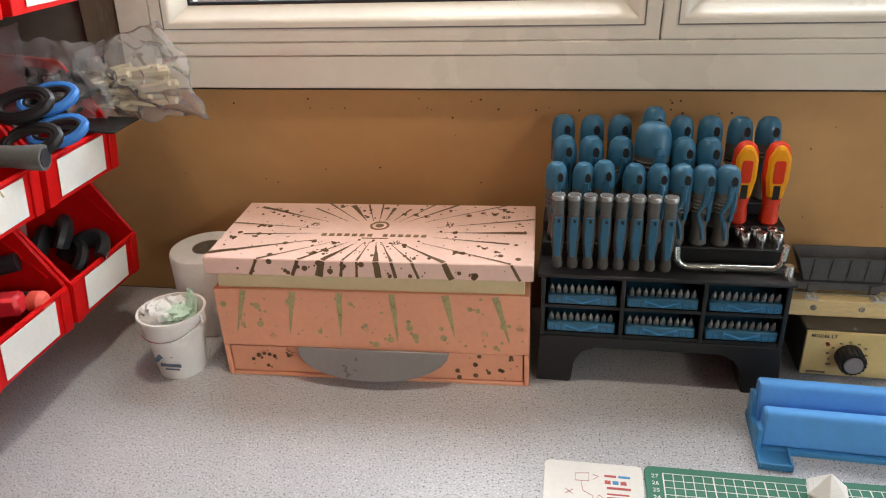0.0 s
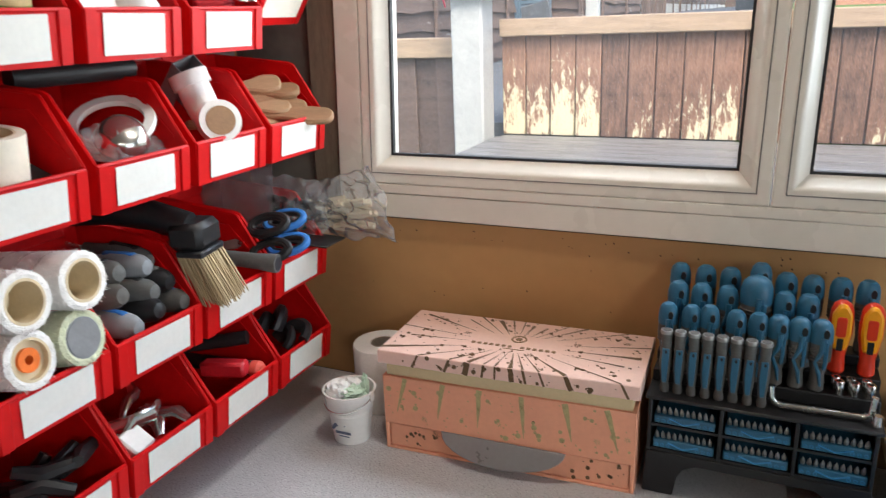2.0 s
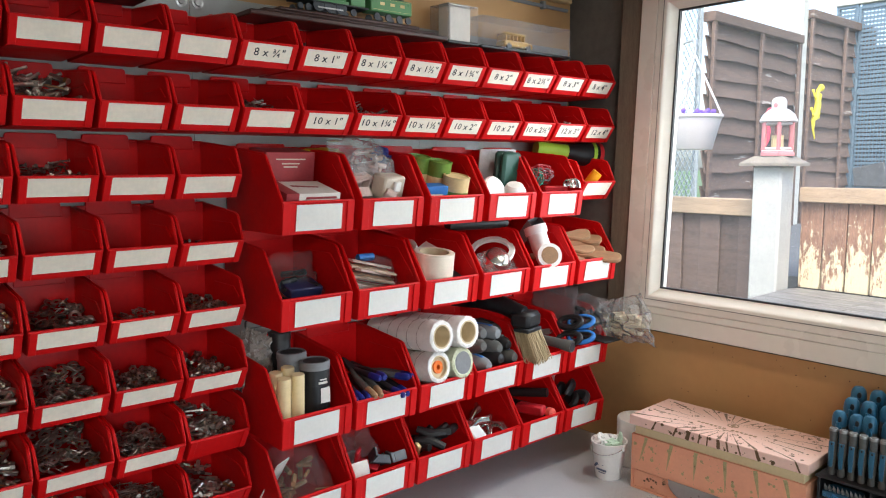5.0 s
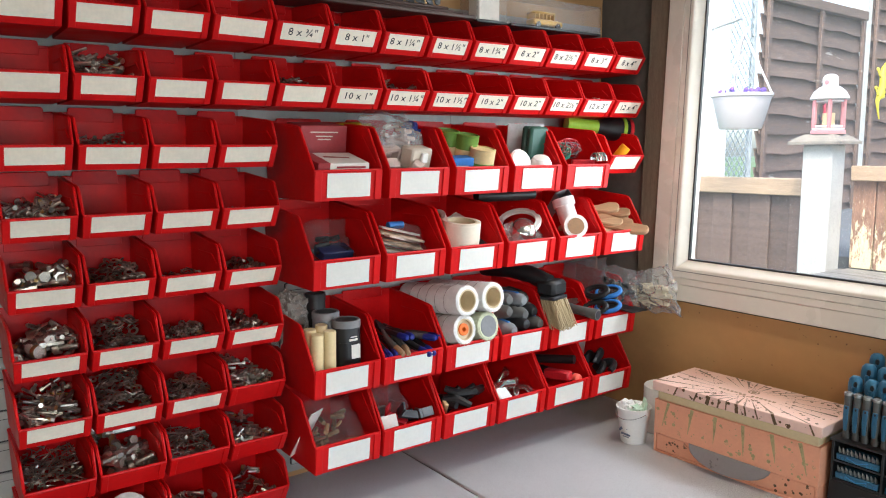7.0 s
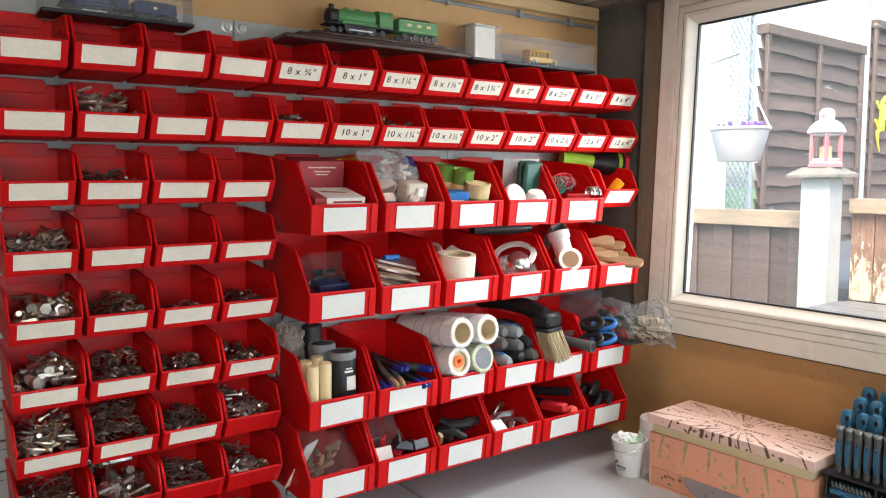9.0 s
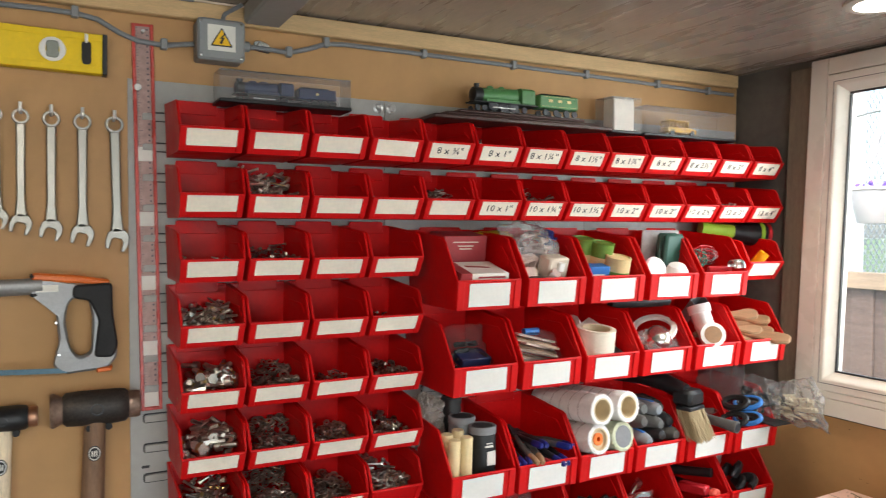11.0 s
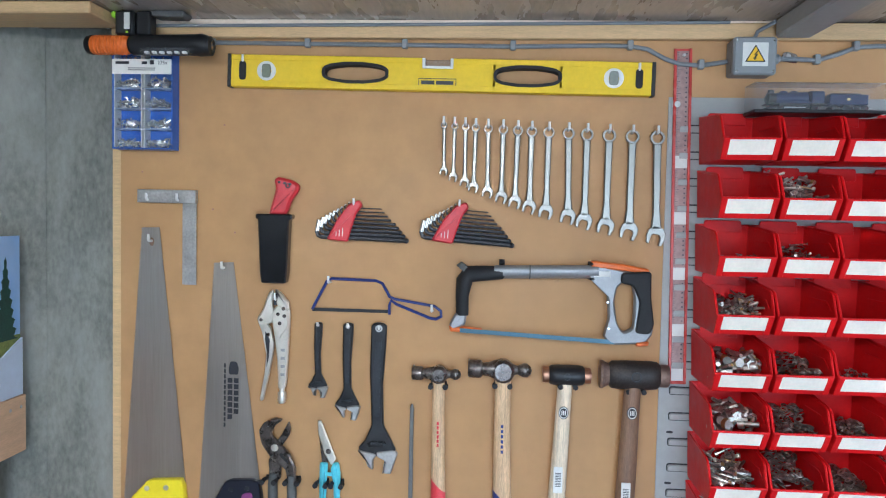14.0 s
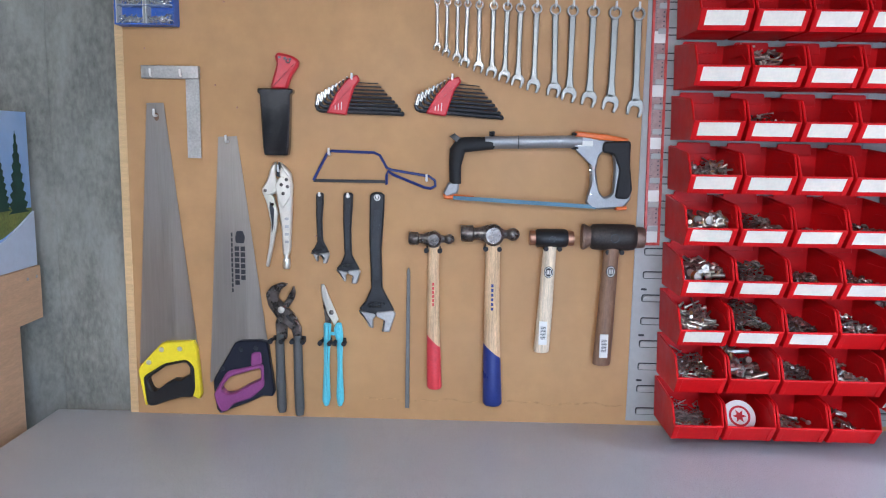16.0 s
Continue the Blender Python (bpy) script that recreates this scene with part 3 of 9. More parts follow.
# bare yellow wood where the paint has flaked off near the boards' feet
_b = _nt.nodes["Principled BSDF"]
_src = _b.inputs["Base Color"].links[0].from_socket
_co = _nt.nodes.new("ShaderNodeTexCoord")
_sx = _nt.nodes.new("ShaderNodeSeparateXYZ")
_nt.links.new(_co.outputs["Object"], _sx.inputs[0])
_inf = _nt.nodes.new("ShaderNodeObjectInfo")
_mp = _nt.nodes.new("ShaderNodeMapping")
_mp.inputs["Scale"].default_value = (52, 52, 15)
_nt.links.new(_co.outputs["Object"], _mp.inputs[0])
_nt.links.new(_inf.outputs["Random"], _mp.inputs["Location"])
_ns = _nt.nodes.new("ShaderNodeTexNoise")
_ns.inputs["Scale"].default_value, _ns.inputs["Detail"].default_value, _ns.inputs["Roughness"].default_value = 1.0, 9.0, 0.78
_nt.links.new(_mp.outputs[0], _ns.inputs["Vector"])
_h = _nt.nodes.new("ShaderNodeMapRange")
for _k, _v in (("From Min", 0.02), ("From Max", 0.40), ("To Min", 0.06), ("To Max", -0.20)):
    _h.inputs[_k].default_value = _v
_nt.links.new(_sx.outputs["Z"], _h.inputs["Value"])
_rn = _nt.nodes.new("ShaderNodeMath")
_rn.operation, _rn.inputs[1].default_value, _rn.inputs[2].default_value = "MULTIPLY_ADD", 0.30, -0.15
_nt.links.new(_inf.outputs["Random"], _rn.inputs[0])
_a1 = _nt.nodes.new("ShaderNodeMath")
_nt.links.new(_ns.outputs[0], _a1.inputs[0])
_nt.links.new(_h.outputs[0], _a1.inputs[1])
_a2 = _nt.nodes.new("ShaderNodeMath")
_nt.links.new(_a1.outputs[0], _a2.inputs[0])
_nt.links.new(_rn.outputs[0], _a2.inputs[1])
_st = _nt.nodes.new("ShaderNodeMapRange")
_st.inputs["From Min"].default_value, _st.inputs["From Max"].default_value = 0.545, 0.585
_nt.links.new(_a2.outputs[0], _st.inputs["Value"])
_mx = _nt.nodes.new("ShaderNodeMix")
_mx.data_type = "RGBA"
_mx.inputs["B"].default_value = (0.66, 0.56, 0.36, 1)
_nt.links.new(_st.outputs[0], _mx.inputs["Factor"])
_nt.links.new(_src, _mx.inputs["A"])
_nt.links.new(_mx.outputs["Result"], _b.inputs["Base Color"])

RAIL = material("weathered_rail", (0.40, 0.28, 0.18), 0.8, vary=0.25, scale=8, stretch=(1, 8, 8), bump=0.3, bump_scale=60)
FENCE = material("brown_fence_panel", (0.125, 0.083, 0.064), 0.85, vary=0.3, scale=6, stretch=(1, 2, 6), bump=0.4, bump_scale=50, second=(0.36, 0.31, 0.27), amount=0.33, sharp=0.05, random=0.3)
CPOST = material("pale_concrete", (0.44, 0.43, 0.39), 0.85, vary=0.12, scale=12, bump=0.4, bump_scale=120)

low = thing("low_fence", "low brown plank fence with peeling paint and a timber rail", "fence", (0, 1.76, 1.085))
plank = M().box(0, .0945, 0, .018, 0, .40, .003).mesh("plank", PEEL)
for i in range(28):
    ob = part("plank", plank, PEEL, low)
    ob.location = (-.13 + i * .1, random.uniform(0, .004), 0)
part("rail", M().box(-.13, 2.7, -.03, .04, .385, .45, .004), RAIL, low)
part("back_board", M().box(-.13, 2.7, .0235, .036, 0, .384), FENCE, low)
low2 = thing("low_fence", "dark brown plank fence beside the concrete post", "fence", (0, 1.80, 0.5))
plank2 = M().box(0, .108, 0, .018, 0, .90, .003).mesh("plank", FENCE)
for i in range(12):
    ob = part("plank", plank2, FENCE, low2)
    ob.location = (-1.47 + i * .103, (i % 2) * .0185, 0)
part("rail", M().box(-1.6, -.27, -.03, .04, .89, .97, .004), RAIL, low2)

gp = thing("gate_post", "white-painted concrete post with a square cap", "post", (-.215, 1.66, .5))
part("shaft", M().box(-.064, .064, -.062, .062, 0, 1.128, .008), CPOST, gp)
part("cap", M().add([(-.112, -.10, 1.128), (.112, -.10, 1.128), (.112, .10, 1.128), (-.112, .10, 1.128), (-.112, -.10, 1.140), (.112, -.10, 1.140), (.112, .10, 1.140), (-.112, .10, 1.140), (-.06, -.06, 1.172), (.06, -.06, 1.172), (.06, .06, 1.172), (-.06, .06, 1.172)], [(0, 1, 2, 3), (0, 1, 5, 4), (1, 2, 6, 5), (2, 3, 7, 6), (3, 0, 4, 7), (4, 5, 9, 8), (5, 6, 10, 9), (6, 7, 11, 10), (7, 4, 8, 11), (8, 9, 10, 11)]), material("weathered_cap_stone", (.22, .19, .15), .85, vary=.2, scale=20, bump=.3), gp, smooth=False)

WHITEM = material("white_enamel", (0.58, 0.53, 0.51), 0.4, vary=0.06, scale=20)
BUFFC = material("candle_wax", (.62, .48, .26), .5, vary=.05)
PINKM = material("pink_enamel", (0.50, 0.19, 0.19), 0.4, vary=0.1, scale=20)
lan = thing("lantern", "white and pink metal candle lantern on the post", "lantern", (-.205, 1.66, 1.672))
lan.scale = (.92, .92, .90)
part("base", M().lathe([(.001, 0), (.084, 0), (.084, .014), (.076, .022), (.001, .022)], n=6), PINKM, lan)
part("floor_plate", M().lathe([(.001, .0225), (.078, .0225), (.078, .028), (.001, .028)], n=6), WHITEM, lan)
for k in range(6):
    a, a2 = math.pi / 3 * k, math.pi / 3 * (k + 1)
    p, q = (.070 * math.cos(a), .070 * math.sin(a)), (.070 * math.cos(a2), .070 * math.sin(a2))
    part("bar", M().box(-.007, .007, -.007, .007, .028, .165).mesh("bar", PINKM), PINKM, lan).location = (*p, 0)
    part("cross_bar", M().tube([(*p, .155), (*q, .155)], .006, 6), WHITEM, lan)
    part("cross_bar", M().tube([(*p, .036), (*q, .036)], .006, 6), WHITEM, lan)
part("roof", M().lathe([(.080, .162), (.086, .168), (.070, .200), (.045, .222), (.034, .226), (.034, .262), (.028, .276), (.012, .284), (.001, .285)], n=20), WHITEM, lan)
part("vent_hole", M().lathe([(.001, 0), (.011, 0), (.011, .003), (.001, .003)], (0, -.0365, .244), "y", 12), PINKM, lan)
part("candle", M().cyl((0, 0, .028), (0, 0, .10), .028, n=12), BUFFC, lan)


def lap_panel(x0, y0, x1, y1, top, upright=False, z0=0.9, sunk=0.0, step=.115):
    """A fence panel of overlapping wavy boards with battens, from one post to the next."""
    length = math.hypot(x1 - x0, y1 - y0)
    ob = thing("lap_fence", "dark brown overlapping-board fence panel" if not upright else "dark brown fence panel of upright boards", "fence", (x0, y0, z0), "fence panels", math.degrees(math.atan2(y1 - y0, x1 - x0)))
    height = top - z0
    if upright:
        for i in range(int(length / .16)):
            part("board", M().box(i * .16, i * .16 + .152, -.035 - .012 * (i % 2), -.02 - .012 * (i % 2), 0, height - .02, .003), FENCE, ob)
    else:
        n, rng = max(1, round(height / step)), random.Random(int(abs(x0 * 91 + y0 * 37)))
        step = height / (n + .15)
        for i in range(n):
            m, k = M(), 9
            for j in range(k):
                u = length * j / (k - 1)
                low = i * step + rng.uniform(-.1, .1) * step
                m.v += [(u, -.012, low + step * 1.25), (u, -.018, low + step * 1.25), (u, -.050, low), (u, -.042, low)]
            m.f = [(j * 4 + q, j * 4 + (q + 1) % 4, j * 4 + 4 + (q + 1) % 4, j * 4 + 4 + q) for j in range(k - 1) for q in range(4)] + [(0, 1, 2, 3), (4 * k - 4, 4 * k - 3, 4 * k - 2, 4 * k - 1)]
            part("board", m, FENCE, ob)
    for u in (.01, length / 2, length - .05):
        part("batten", M().box(u, u + .034, -.072, -.050, 0, height, .003), FENCE, ob)
    part("capping", M().box(0, length, -.078, .0, height - .03, height + .03, .004), FENCE, ob)
    if sunk:
        part("gravel_board", M().box(0, length, -.05, .0, 0, sunk, .004), CPOST, ob, "pale concrete gravel board")
    return ob


def concrete_post(x, y, top, z0=0.5):
    return single("fence_post", M().box(-.05, .05, -.045, .045, 0, top - z0, .008), CPOST, "pale concrete fence post", "post", "fence posts", at=(x, y, z0))


def lump_flowers():
    m, rng = M(), random.Random(4)
    for _i in range(16):
        m.ball((rng.uniform(-.09, .09), rng.uniform(-.09, .09), .165 + rng.uniform(0, .02)), .012, n=7, m=5)
    return m


lap_panel(-1.12, 2.56, -1.17, 3.86, 2.51)
concrete_post(-1.17, 3.925, 3.25)
lap_panel(-1.17, 3.99, -1.17, 5.2, 2.71)
single("gate_pillar", M().box(-.05, .05, -.10, .10, 0, 2.1, .01), material("white_masonry_paint", (.70, .69, .66), .8, vary=.1, scale=12, bump=.3), "white-painted pillar at the end of the fence", "pillar", at=(-1.12, 2.13, .5))
LATT = material("pale_grey_lattice", (.34, .37, .38), .7, vary=.15, scale=20)
side_screen = thing("lattice_panel", "pale grey diamond lattice panel beside the pillar", "lattice", (-1.12, 2.24, 1.0), "", 90)
part("frame", M().mitred(0, .30, 0, 1.62, [(0, .014), (0, -.014), (.022, -.014), (.022, .014)]), LATT, side_screen)
for j in range(34):
    for e in (-1, 1):
        z0, z1 = -.25 + j * .056, -.25 + j * .056 + .30
        u0, u1 = (.012, .288) if e > 0 else (.288, .012)
        if z0 < .01:
            u0, z0 = u0 + (u1 - u0) * (.01 - z0) / (z1 - z0), .01
        if z1 > 1.61:
            u1, z1 = u0 + (u1 - u0) * (1.61 - z0) / (z1 - z0), 1.61
        if z1 - z0 > .02:
            part("lath", M().tube([(u0, e * .004, z0), (u1, e * .004, z1)], .0065, 4, True, False, .5), LATT, side_screen, smooth=False)
# the line of panels up the path
lap_panel(-1.2, 5.05, -.57, 4.96, 2.52, step=.085)
LINE = [(-.53, 4.96, 2.62), (-.75, 8.13, 2.83), (-.96, 11.15, 3.1), (-1.23, 15.0, 3.45), (-1.54, 19.6, 3.9), (-1.9, 25.0, 4.3), (-2.4, 33.0, 4.9), (-3.2, 46.0, 5.6), (-4.0, 62.0, 6.4)]
for i, (x, y, top) in enumerate(LINE):
    concrete_post(x, y, top)
    if i:
        xa, ya, ta = LINE[i - 1]
        mid = (xa + (x - xa) * .5, ya + (y - ya) * .5)
        lap_panel(xa + .0, ya + .06, x, y - .06, ta - .1, i in (2, 4), 1.2 if i < 3 else 1.45, 0.0 if i < 3 else .17, .085)
lap_panel(-4.0, 62.1, -.4, 62.1, 6.2, False, 1.4, 0.0, .4)
PATHM = material("grey_path", (0.10, 0.105, 0.11), 0.9, vary=0.2, scale=4, bump=0.3, bump_scale=60)
setting("path_1", M().prism([(1.84, .55), (1.84, 1.12), (9.0, 1.36), (14, 1.47), (60, 1.50), (60, .55)], -1.7, .75, "x"), PATHM, "grey concrete path rising between the fences")
setting("lawn_1", M().prism([(1.84, .55), (1.84, 1.15), (9.0, 1.40), (14, 1.50), (60, 1.53), (60, .55)], .75, 9, "x"), LAWN, "bright green lawn beside the path")
wb = thing("wheelie_bin", "dark grey wheelie bin standing on the path", "wheelie bin", (.28, 12.3, 1.43))
part("body", M().add([(-.22, -.25, .05), (.22, -.25, .05), (.22, .25, .05), (-.22, .25, .05), (-.27, -.33, .95), (.27, -.33, .95), (.27, .33, .95), (-.27, .33, .95)], [(0, 1, 2, 3), (4, 5, 6, 7), (0, 1, 5, 4), (1, 2, 6, 5), (2, 3, 7, 6), (3, 0, 4, 7)]), BINGREY, wb)
part("lid", M().prism(rounded([(-.36, .95), (.34, .95), (.30, 1.03), (-.28, 1.05)], .03), -.285, .285, "x", .01), BINGREY, wb)
for s_ in (-1, 1):
    part("wheel", M().lathe([(.001, -.02), (.1, -.02), (.1, .02), (.001, .02)], (s_ * .21, .27, .1), "x", 16), RUBBER, wb)
single("paving_slab", M().prism([(-1.02, 1.46), (-.78, 1.45), (-.82, 1.65), (-1.04, 1.60)], 4.70, 4.74, "y", .004), PATHM, "grey slab leaning at the foot of the screen", "slab")

# things hung on the fence
pot = thing("hanging_basket", "white hanging plant pot on chains", "hanging basket", (-.625, 1.66, 1.705))
part("pot", M().lathe([(.001, 0), (.093, 0), (.097, .004), (.134, .148), (.142, .152), (.142, .165), (.128, .165), (.09, .02), (.001, .02)], n=28), WHITEM, pot)
for a in (0.4, 2.5, 4.6):
    part("chain", M().tube([(.134 * math.cos(a), .134 * math.sin(a), .16), (.0, .0, .45)], .005, 6), WHITEM, pot)
part("bracket", M().tube([(0, 0, .45), (0, 0, .50), (-.02, .02, .52), (-.46, .41, .56)], .007, 6), GREYPAINT, pot)
part("purple_flowers", lump_flowers(), material("purple_flowers", (.16, .08, .42), .7, vary=.3, scale=60), pot)


def lizard(x, y, z, mat, tone, turn):
    """A wall lizard with curved body and four legs; its head ends up."""
    ob = thing("lizard_ornament", f"{tone} metal lizard ornament on the fence", "ornament", (x, y, z))
    ob.matrix_world = pose(x, y, z, turn, 0, 0)
    k = 1.25
    body = [(.012, .030, -.17), (.012, .000, -.125), (.012, -.016, -.07), (.018, .004, -.025), (.022, .010, .03), (.018, -.006, .075), (.016, .008, .115), (.016, .03, .13)]
    part("body", M().tube([(a, b * k, c * k) for a, b, c in body], [.004, .008, .014, .024, .024, .018, .015, .014], 10), mat, ob)
    part("head", M().ball((.018, .050, .165), .020, .034, .026, 12, 8), mat, ob)
    for s_, w in ((-1, .07), (1, .06), (-1, -.06), (1, -.07)):
        leg = part("leg", M().tube([(.014, .008, w), (.018, .008 + s_ * .045, w + .014), (.01, .008 + s_ * .062, w + .05)], [.009, .008, .006], 8), mat if tone == "yellow" else DARKSTEEL, ob)
        part("foot", M().ball((.010, .008 + s_ * .064, w + .055), .008, .020, .014, 8, 6), mat if tone == "yellow" else DARKSTEEL, leg)
    return ob


lizard(-1.085, 4.05, 2.03, material("yellow_enamel", (.75, .62, .04), .4, vary=.1), "yellow", -6)
lizard(-1.085, 3.30, 1.82, material("red_enamel", (.62, .06, .10), .4, vary=.1), "pink-red", 0)

# blue-grey lattice screen
TRELLIS = material("blue_grey_paint", (0.11, 0.16, 0.20), 0.6, vary=0.12, scale=20)
tr = thing("trellis_screen", "blue-grey painted lattice screen with two leaves", "screen", (-1.285, 4.86, 1.12))
for k, (u0, u1, yaw) in enumerate(((0, .165, 0), (.168, .445, 0))):
    leaf = part("leaf_frame", M().mitred(u0, u1, 0, 1.77 - .02 * k, [(0, .015), (0, -.015), (.020, -.015), (.020, .015)]).box(u0 + .018, u1 - .018, -.012, .012, 1.06, 1.10), TRELLIS, tr)
    for j in range(54):
        z = .02 + j * .0325
        part("slat", M().box(u0 + .018, u1 - .018, -.006, .0, z, z + .022), TRELLIS, leaf, smooth=False)
    for j in range(int((u1 - u0) / .026) - 1):
        u = u0 + .024 + j * .026
        part("slat", M().box(u, u + .010, -.001, .005, .02, 1.74), TRELLIS, leaf, smooth=False)
part("top_cap", M().box(-.01, .455, -.03, .03, 1.77, 1.80, .004), CPOST, tr, "pale capping")

# houses behind
BRICK = material("red_brick", (0.40, 0.19, 0.12), 0.9, vary=0.3, scale=14, bump=0.4, bump_scale=30)
RENDERM = material("pale_render", (0.62, 0.55, 0.48), 0.9, vary=0.1, scale=3)


def house(x, y, w, h, label):
    ob = thing("house", label, "house", (x, y, .5))
    part("wall", M().box(0, w, 0, 5, 0, h), BRICK, ob, smooth=False)
    part("roof", M().prism([(-.4, h), (w + .4, h), (w / 2, h + 2.2)], -.3, 5.3, "y"), material("roof_tiles", (0.12, 0.08, 0.07), .9, vary=.3, scale=8), ob, smooth=False)
    for u in (.18, .62):
        wi = part("window", M().mitred(w * u, w * u + 1.1, h * .52, h * .52 + 1.1, [(0, .02), (0, -.06), (.07, -.06), (.07, .02)]), WHITEM, ob)
        part("pane", M().box(w * u + .06, w * u + 1.04, -.02, -.005, h * .52 + .06, h * .52 + 1.04), NAVY, wi, smooth=False)
    return ob


house(-4.5, 24, 2.4, 5.6, "red brick house far behind the fences")
house(1.3, 13.5, 7.5, 5.2, "red brick house beyond the lawn")
shed = thing("garden_shed", "pale rendered outbuilding with a flat roof behind the fence", "outbuilding", (-5.6, 20.5, .5))
part("wall", M().box(0, 3.4, 0, 2, 0, 4.0), RENDERM, shed, smooth=False)
part("roof", M().box(-.15, 3.55, -.2, 2.2, 4.0, 4.14, .01), RENDERM, shed)

# ---- louvre panel and storage bins on the west wall ----
panel = thing("louvre_panel", "grey painted steel louvre panel holding red bins", "louvre panel", (0, 0, TOP_Z))
for y0, y1 in ((-1.562, -1.0605), (-1.0595, -0.5305), (-0.5295, -0.012)):
    part("sheet", M().box(.0005, .003, y0, y1, .012, 1.045, .0005), GREYPAINT, panel, smooth=False)
louvre = M().prism(rounded([(-.026, 0), (.026, 0), (.026, .013), (-.026, .013)], [0, 0, .005, .005]), 0, .0045, "x", .001).mesh("louvre", GREYPAINT)
slot = M().ring(rounded(rect(-.0285, .0285, -.002, .0162), .006), rounded(rect(-.0262, .0262, .0004, .0134), .005), 0, .0006, "x").mesh("slot", BLACK)
for r in range(18):
    for c in range(13):
        y, z = -1.512 + c * .1135, .03 + r * .0554
        part("louvre", louvre, GREYPAINT, panel).location = (.0028, y, z)
        part("slot", slot, BLACK, panel).location = (.003, y, z)
        if r % 2 and c == 0:
            part("hole", M().prism(rounded(rect(-.007, .007, -.0025, .0025), .0025), 0, .0005, "x"), BLACK, panel).location = (.003, y - .024, z + .028)
for y in (-1.545, -1.075, -1.045):
    part("washer", M().lathe([(.004, 0), (.011, 0), (.011, .002), (.007, .003), (.006, .006), (.001, .006)], (.003, y, 1.03), "x", 14), STEEL, panel)


def bin_profile(D, H, lip, lean, step, back):
    """Side outline of a picking bin: floor, leaning front, cut-away slope with a rounded shoulder, tall back."""
    return [(0, 0), (D - lean, 0), (D, lip), (D - .004, lip + .004), (step + .004, H - .010), (step - .001, H - .003), (step - .010, H), (0, back)]


def bin_shell(W, D, H, lip, lean, step, t, back):
    """An open-fronted picking bin as one thin-walled shell; x runs from its back to its front."""
    outer = bin_profile(D, H, lip, lean, step, back)
    inner = [(t, t), (D - lean - t, t), (D - t, lip - .0005)] + [(x - .0012, z - .001) for x, z in outer[3:-1]] + [(t, back - .0005)]
    vs, n = [], len(outer)
    for prof, half in ((outer, W / 2), (inner, W / 2 - t)):
        for s in (-1, 1):
            vs += [(x, s * half * (.95 + .05 * z / H), z) for x, z in prof]
    O0, O1, I0, I1 = 0, n, 2 * n, 3 * n
    fs = [tuple(range(O0, O0 + n)), tuple(range(O1, O1 + n)), tuple(range(I0, I0 + n)), tuple(range(I1, I1 + n))]
    for a in (n - 1, 0, 1):
        b = (a + 1) % n
        fs += [(O0 + a, O0 + b, O1 + b, O1 + a), (I0 + a, I0 + b, I1 + b, I1 + a)]
    for a in range(2, n - 1):
        fs += [(O0 + a, O0 + a + 1, I0 + a + 1, I0 + a), (O1 + a, O1 + a + 1, I1 + a + 1, I1 + a)]
    fs += [(O0 + 2, O1 + 2, I1 + 2, I0 + 2), (O0 + n - 1, O1 + n - 1, I1 + n - 1, I0 + n - 1)]
    return M().add(vs, fs).mesh("body", RED, False)


def bin_trim(W, D, H, lip, lean, step, t, tab, back, up):
    """Rolled rim, front flange, side moulding and hanging tab of a bin."""
    prof = bin_profile(D, H, lip, lean, step, back)

    def side(z):
        return W / 2 * (.95 + .05 * z / H) - t / 2
    edge = prof[3:-1] + [(.002, back)]
    path = [(D - .001, -side(lip), lip), (D - .001, side(lip), lip)] + [(x, side(z), z) for x, z in edge] + [(x, -side(z), z) for x, z in reversed(edge)]
    rim = M().tube(path, .0027, 6, closed=True).mesh("rim", RED)
    fl = M().prism([(D - lean - .0005, .0004), (D - lean + .0030, .0004), (D + .0030, lip), (D - .0005, lip)], -W * .050, W * .050, "y", .0008).mesh("front_flange", RED)
    tb_ = M().prism(rounded([(-tab, -.014), (tab, -.014), (tab * .97, up), (-tab * .97, up)], [0, 0, .005, .005]), -.0002, .0042, "x", .001).mesh("hanging_tab", RED)
    low, high = (D - .022, lip + .012), (step - .016, H - .020)
    ridge = M().prism([low, (low[0] + .003, low[1] + .001), (high[0] + .003, high[1]), (high[0], high[1] + .003), (.35 * step, H - .017), (.35 * step, H - .020), (high[0] - .002, high[1] - .001)], -.0007, .0007, "y").mesh("side_ridge", RED)
    return rim, fl, tb_, ridge


SW, SD, SH, SL, SLEAN, STAB = .1095, .169, .0835, .038, .025, .0107
BW, BD, BH, BL, BLEAN, BTAB = .150, .216, .138, .056, .008, .008
small_mesh = bin_shell(SW, SD, SH, SL, SLEAN, .146, .0024, .0955)
small_trim = bin_trim(SW, SD, SH, SL, SLEAN, .146, .0024, .0385, .0955, STAB)
big_mesh = bin_shell(BW, BD, BH, BL, BLEAN, .163, .003, .152)
big_trim = bin_trim(BW, BD, BH, BL, BLEAN, .163, .003, .052, .152, BTAB)
small_label = M().box(0, .0007, -.0425, .0425, 0, .0318).mesh("label", CREAM_PAPER)
big_label = M().box(0, .0007, -.046, .046, 0, .046).mesh("label", PAPER)
BIN_X = .0088


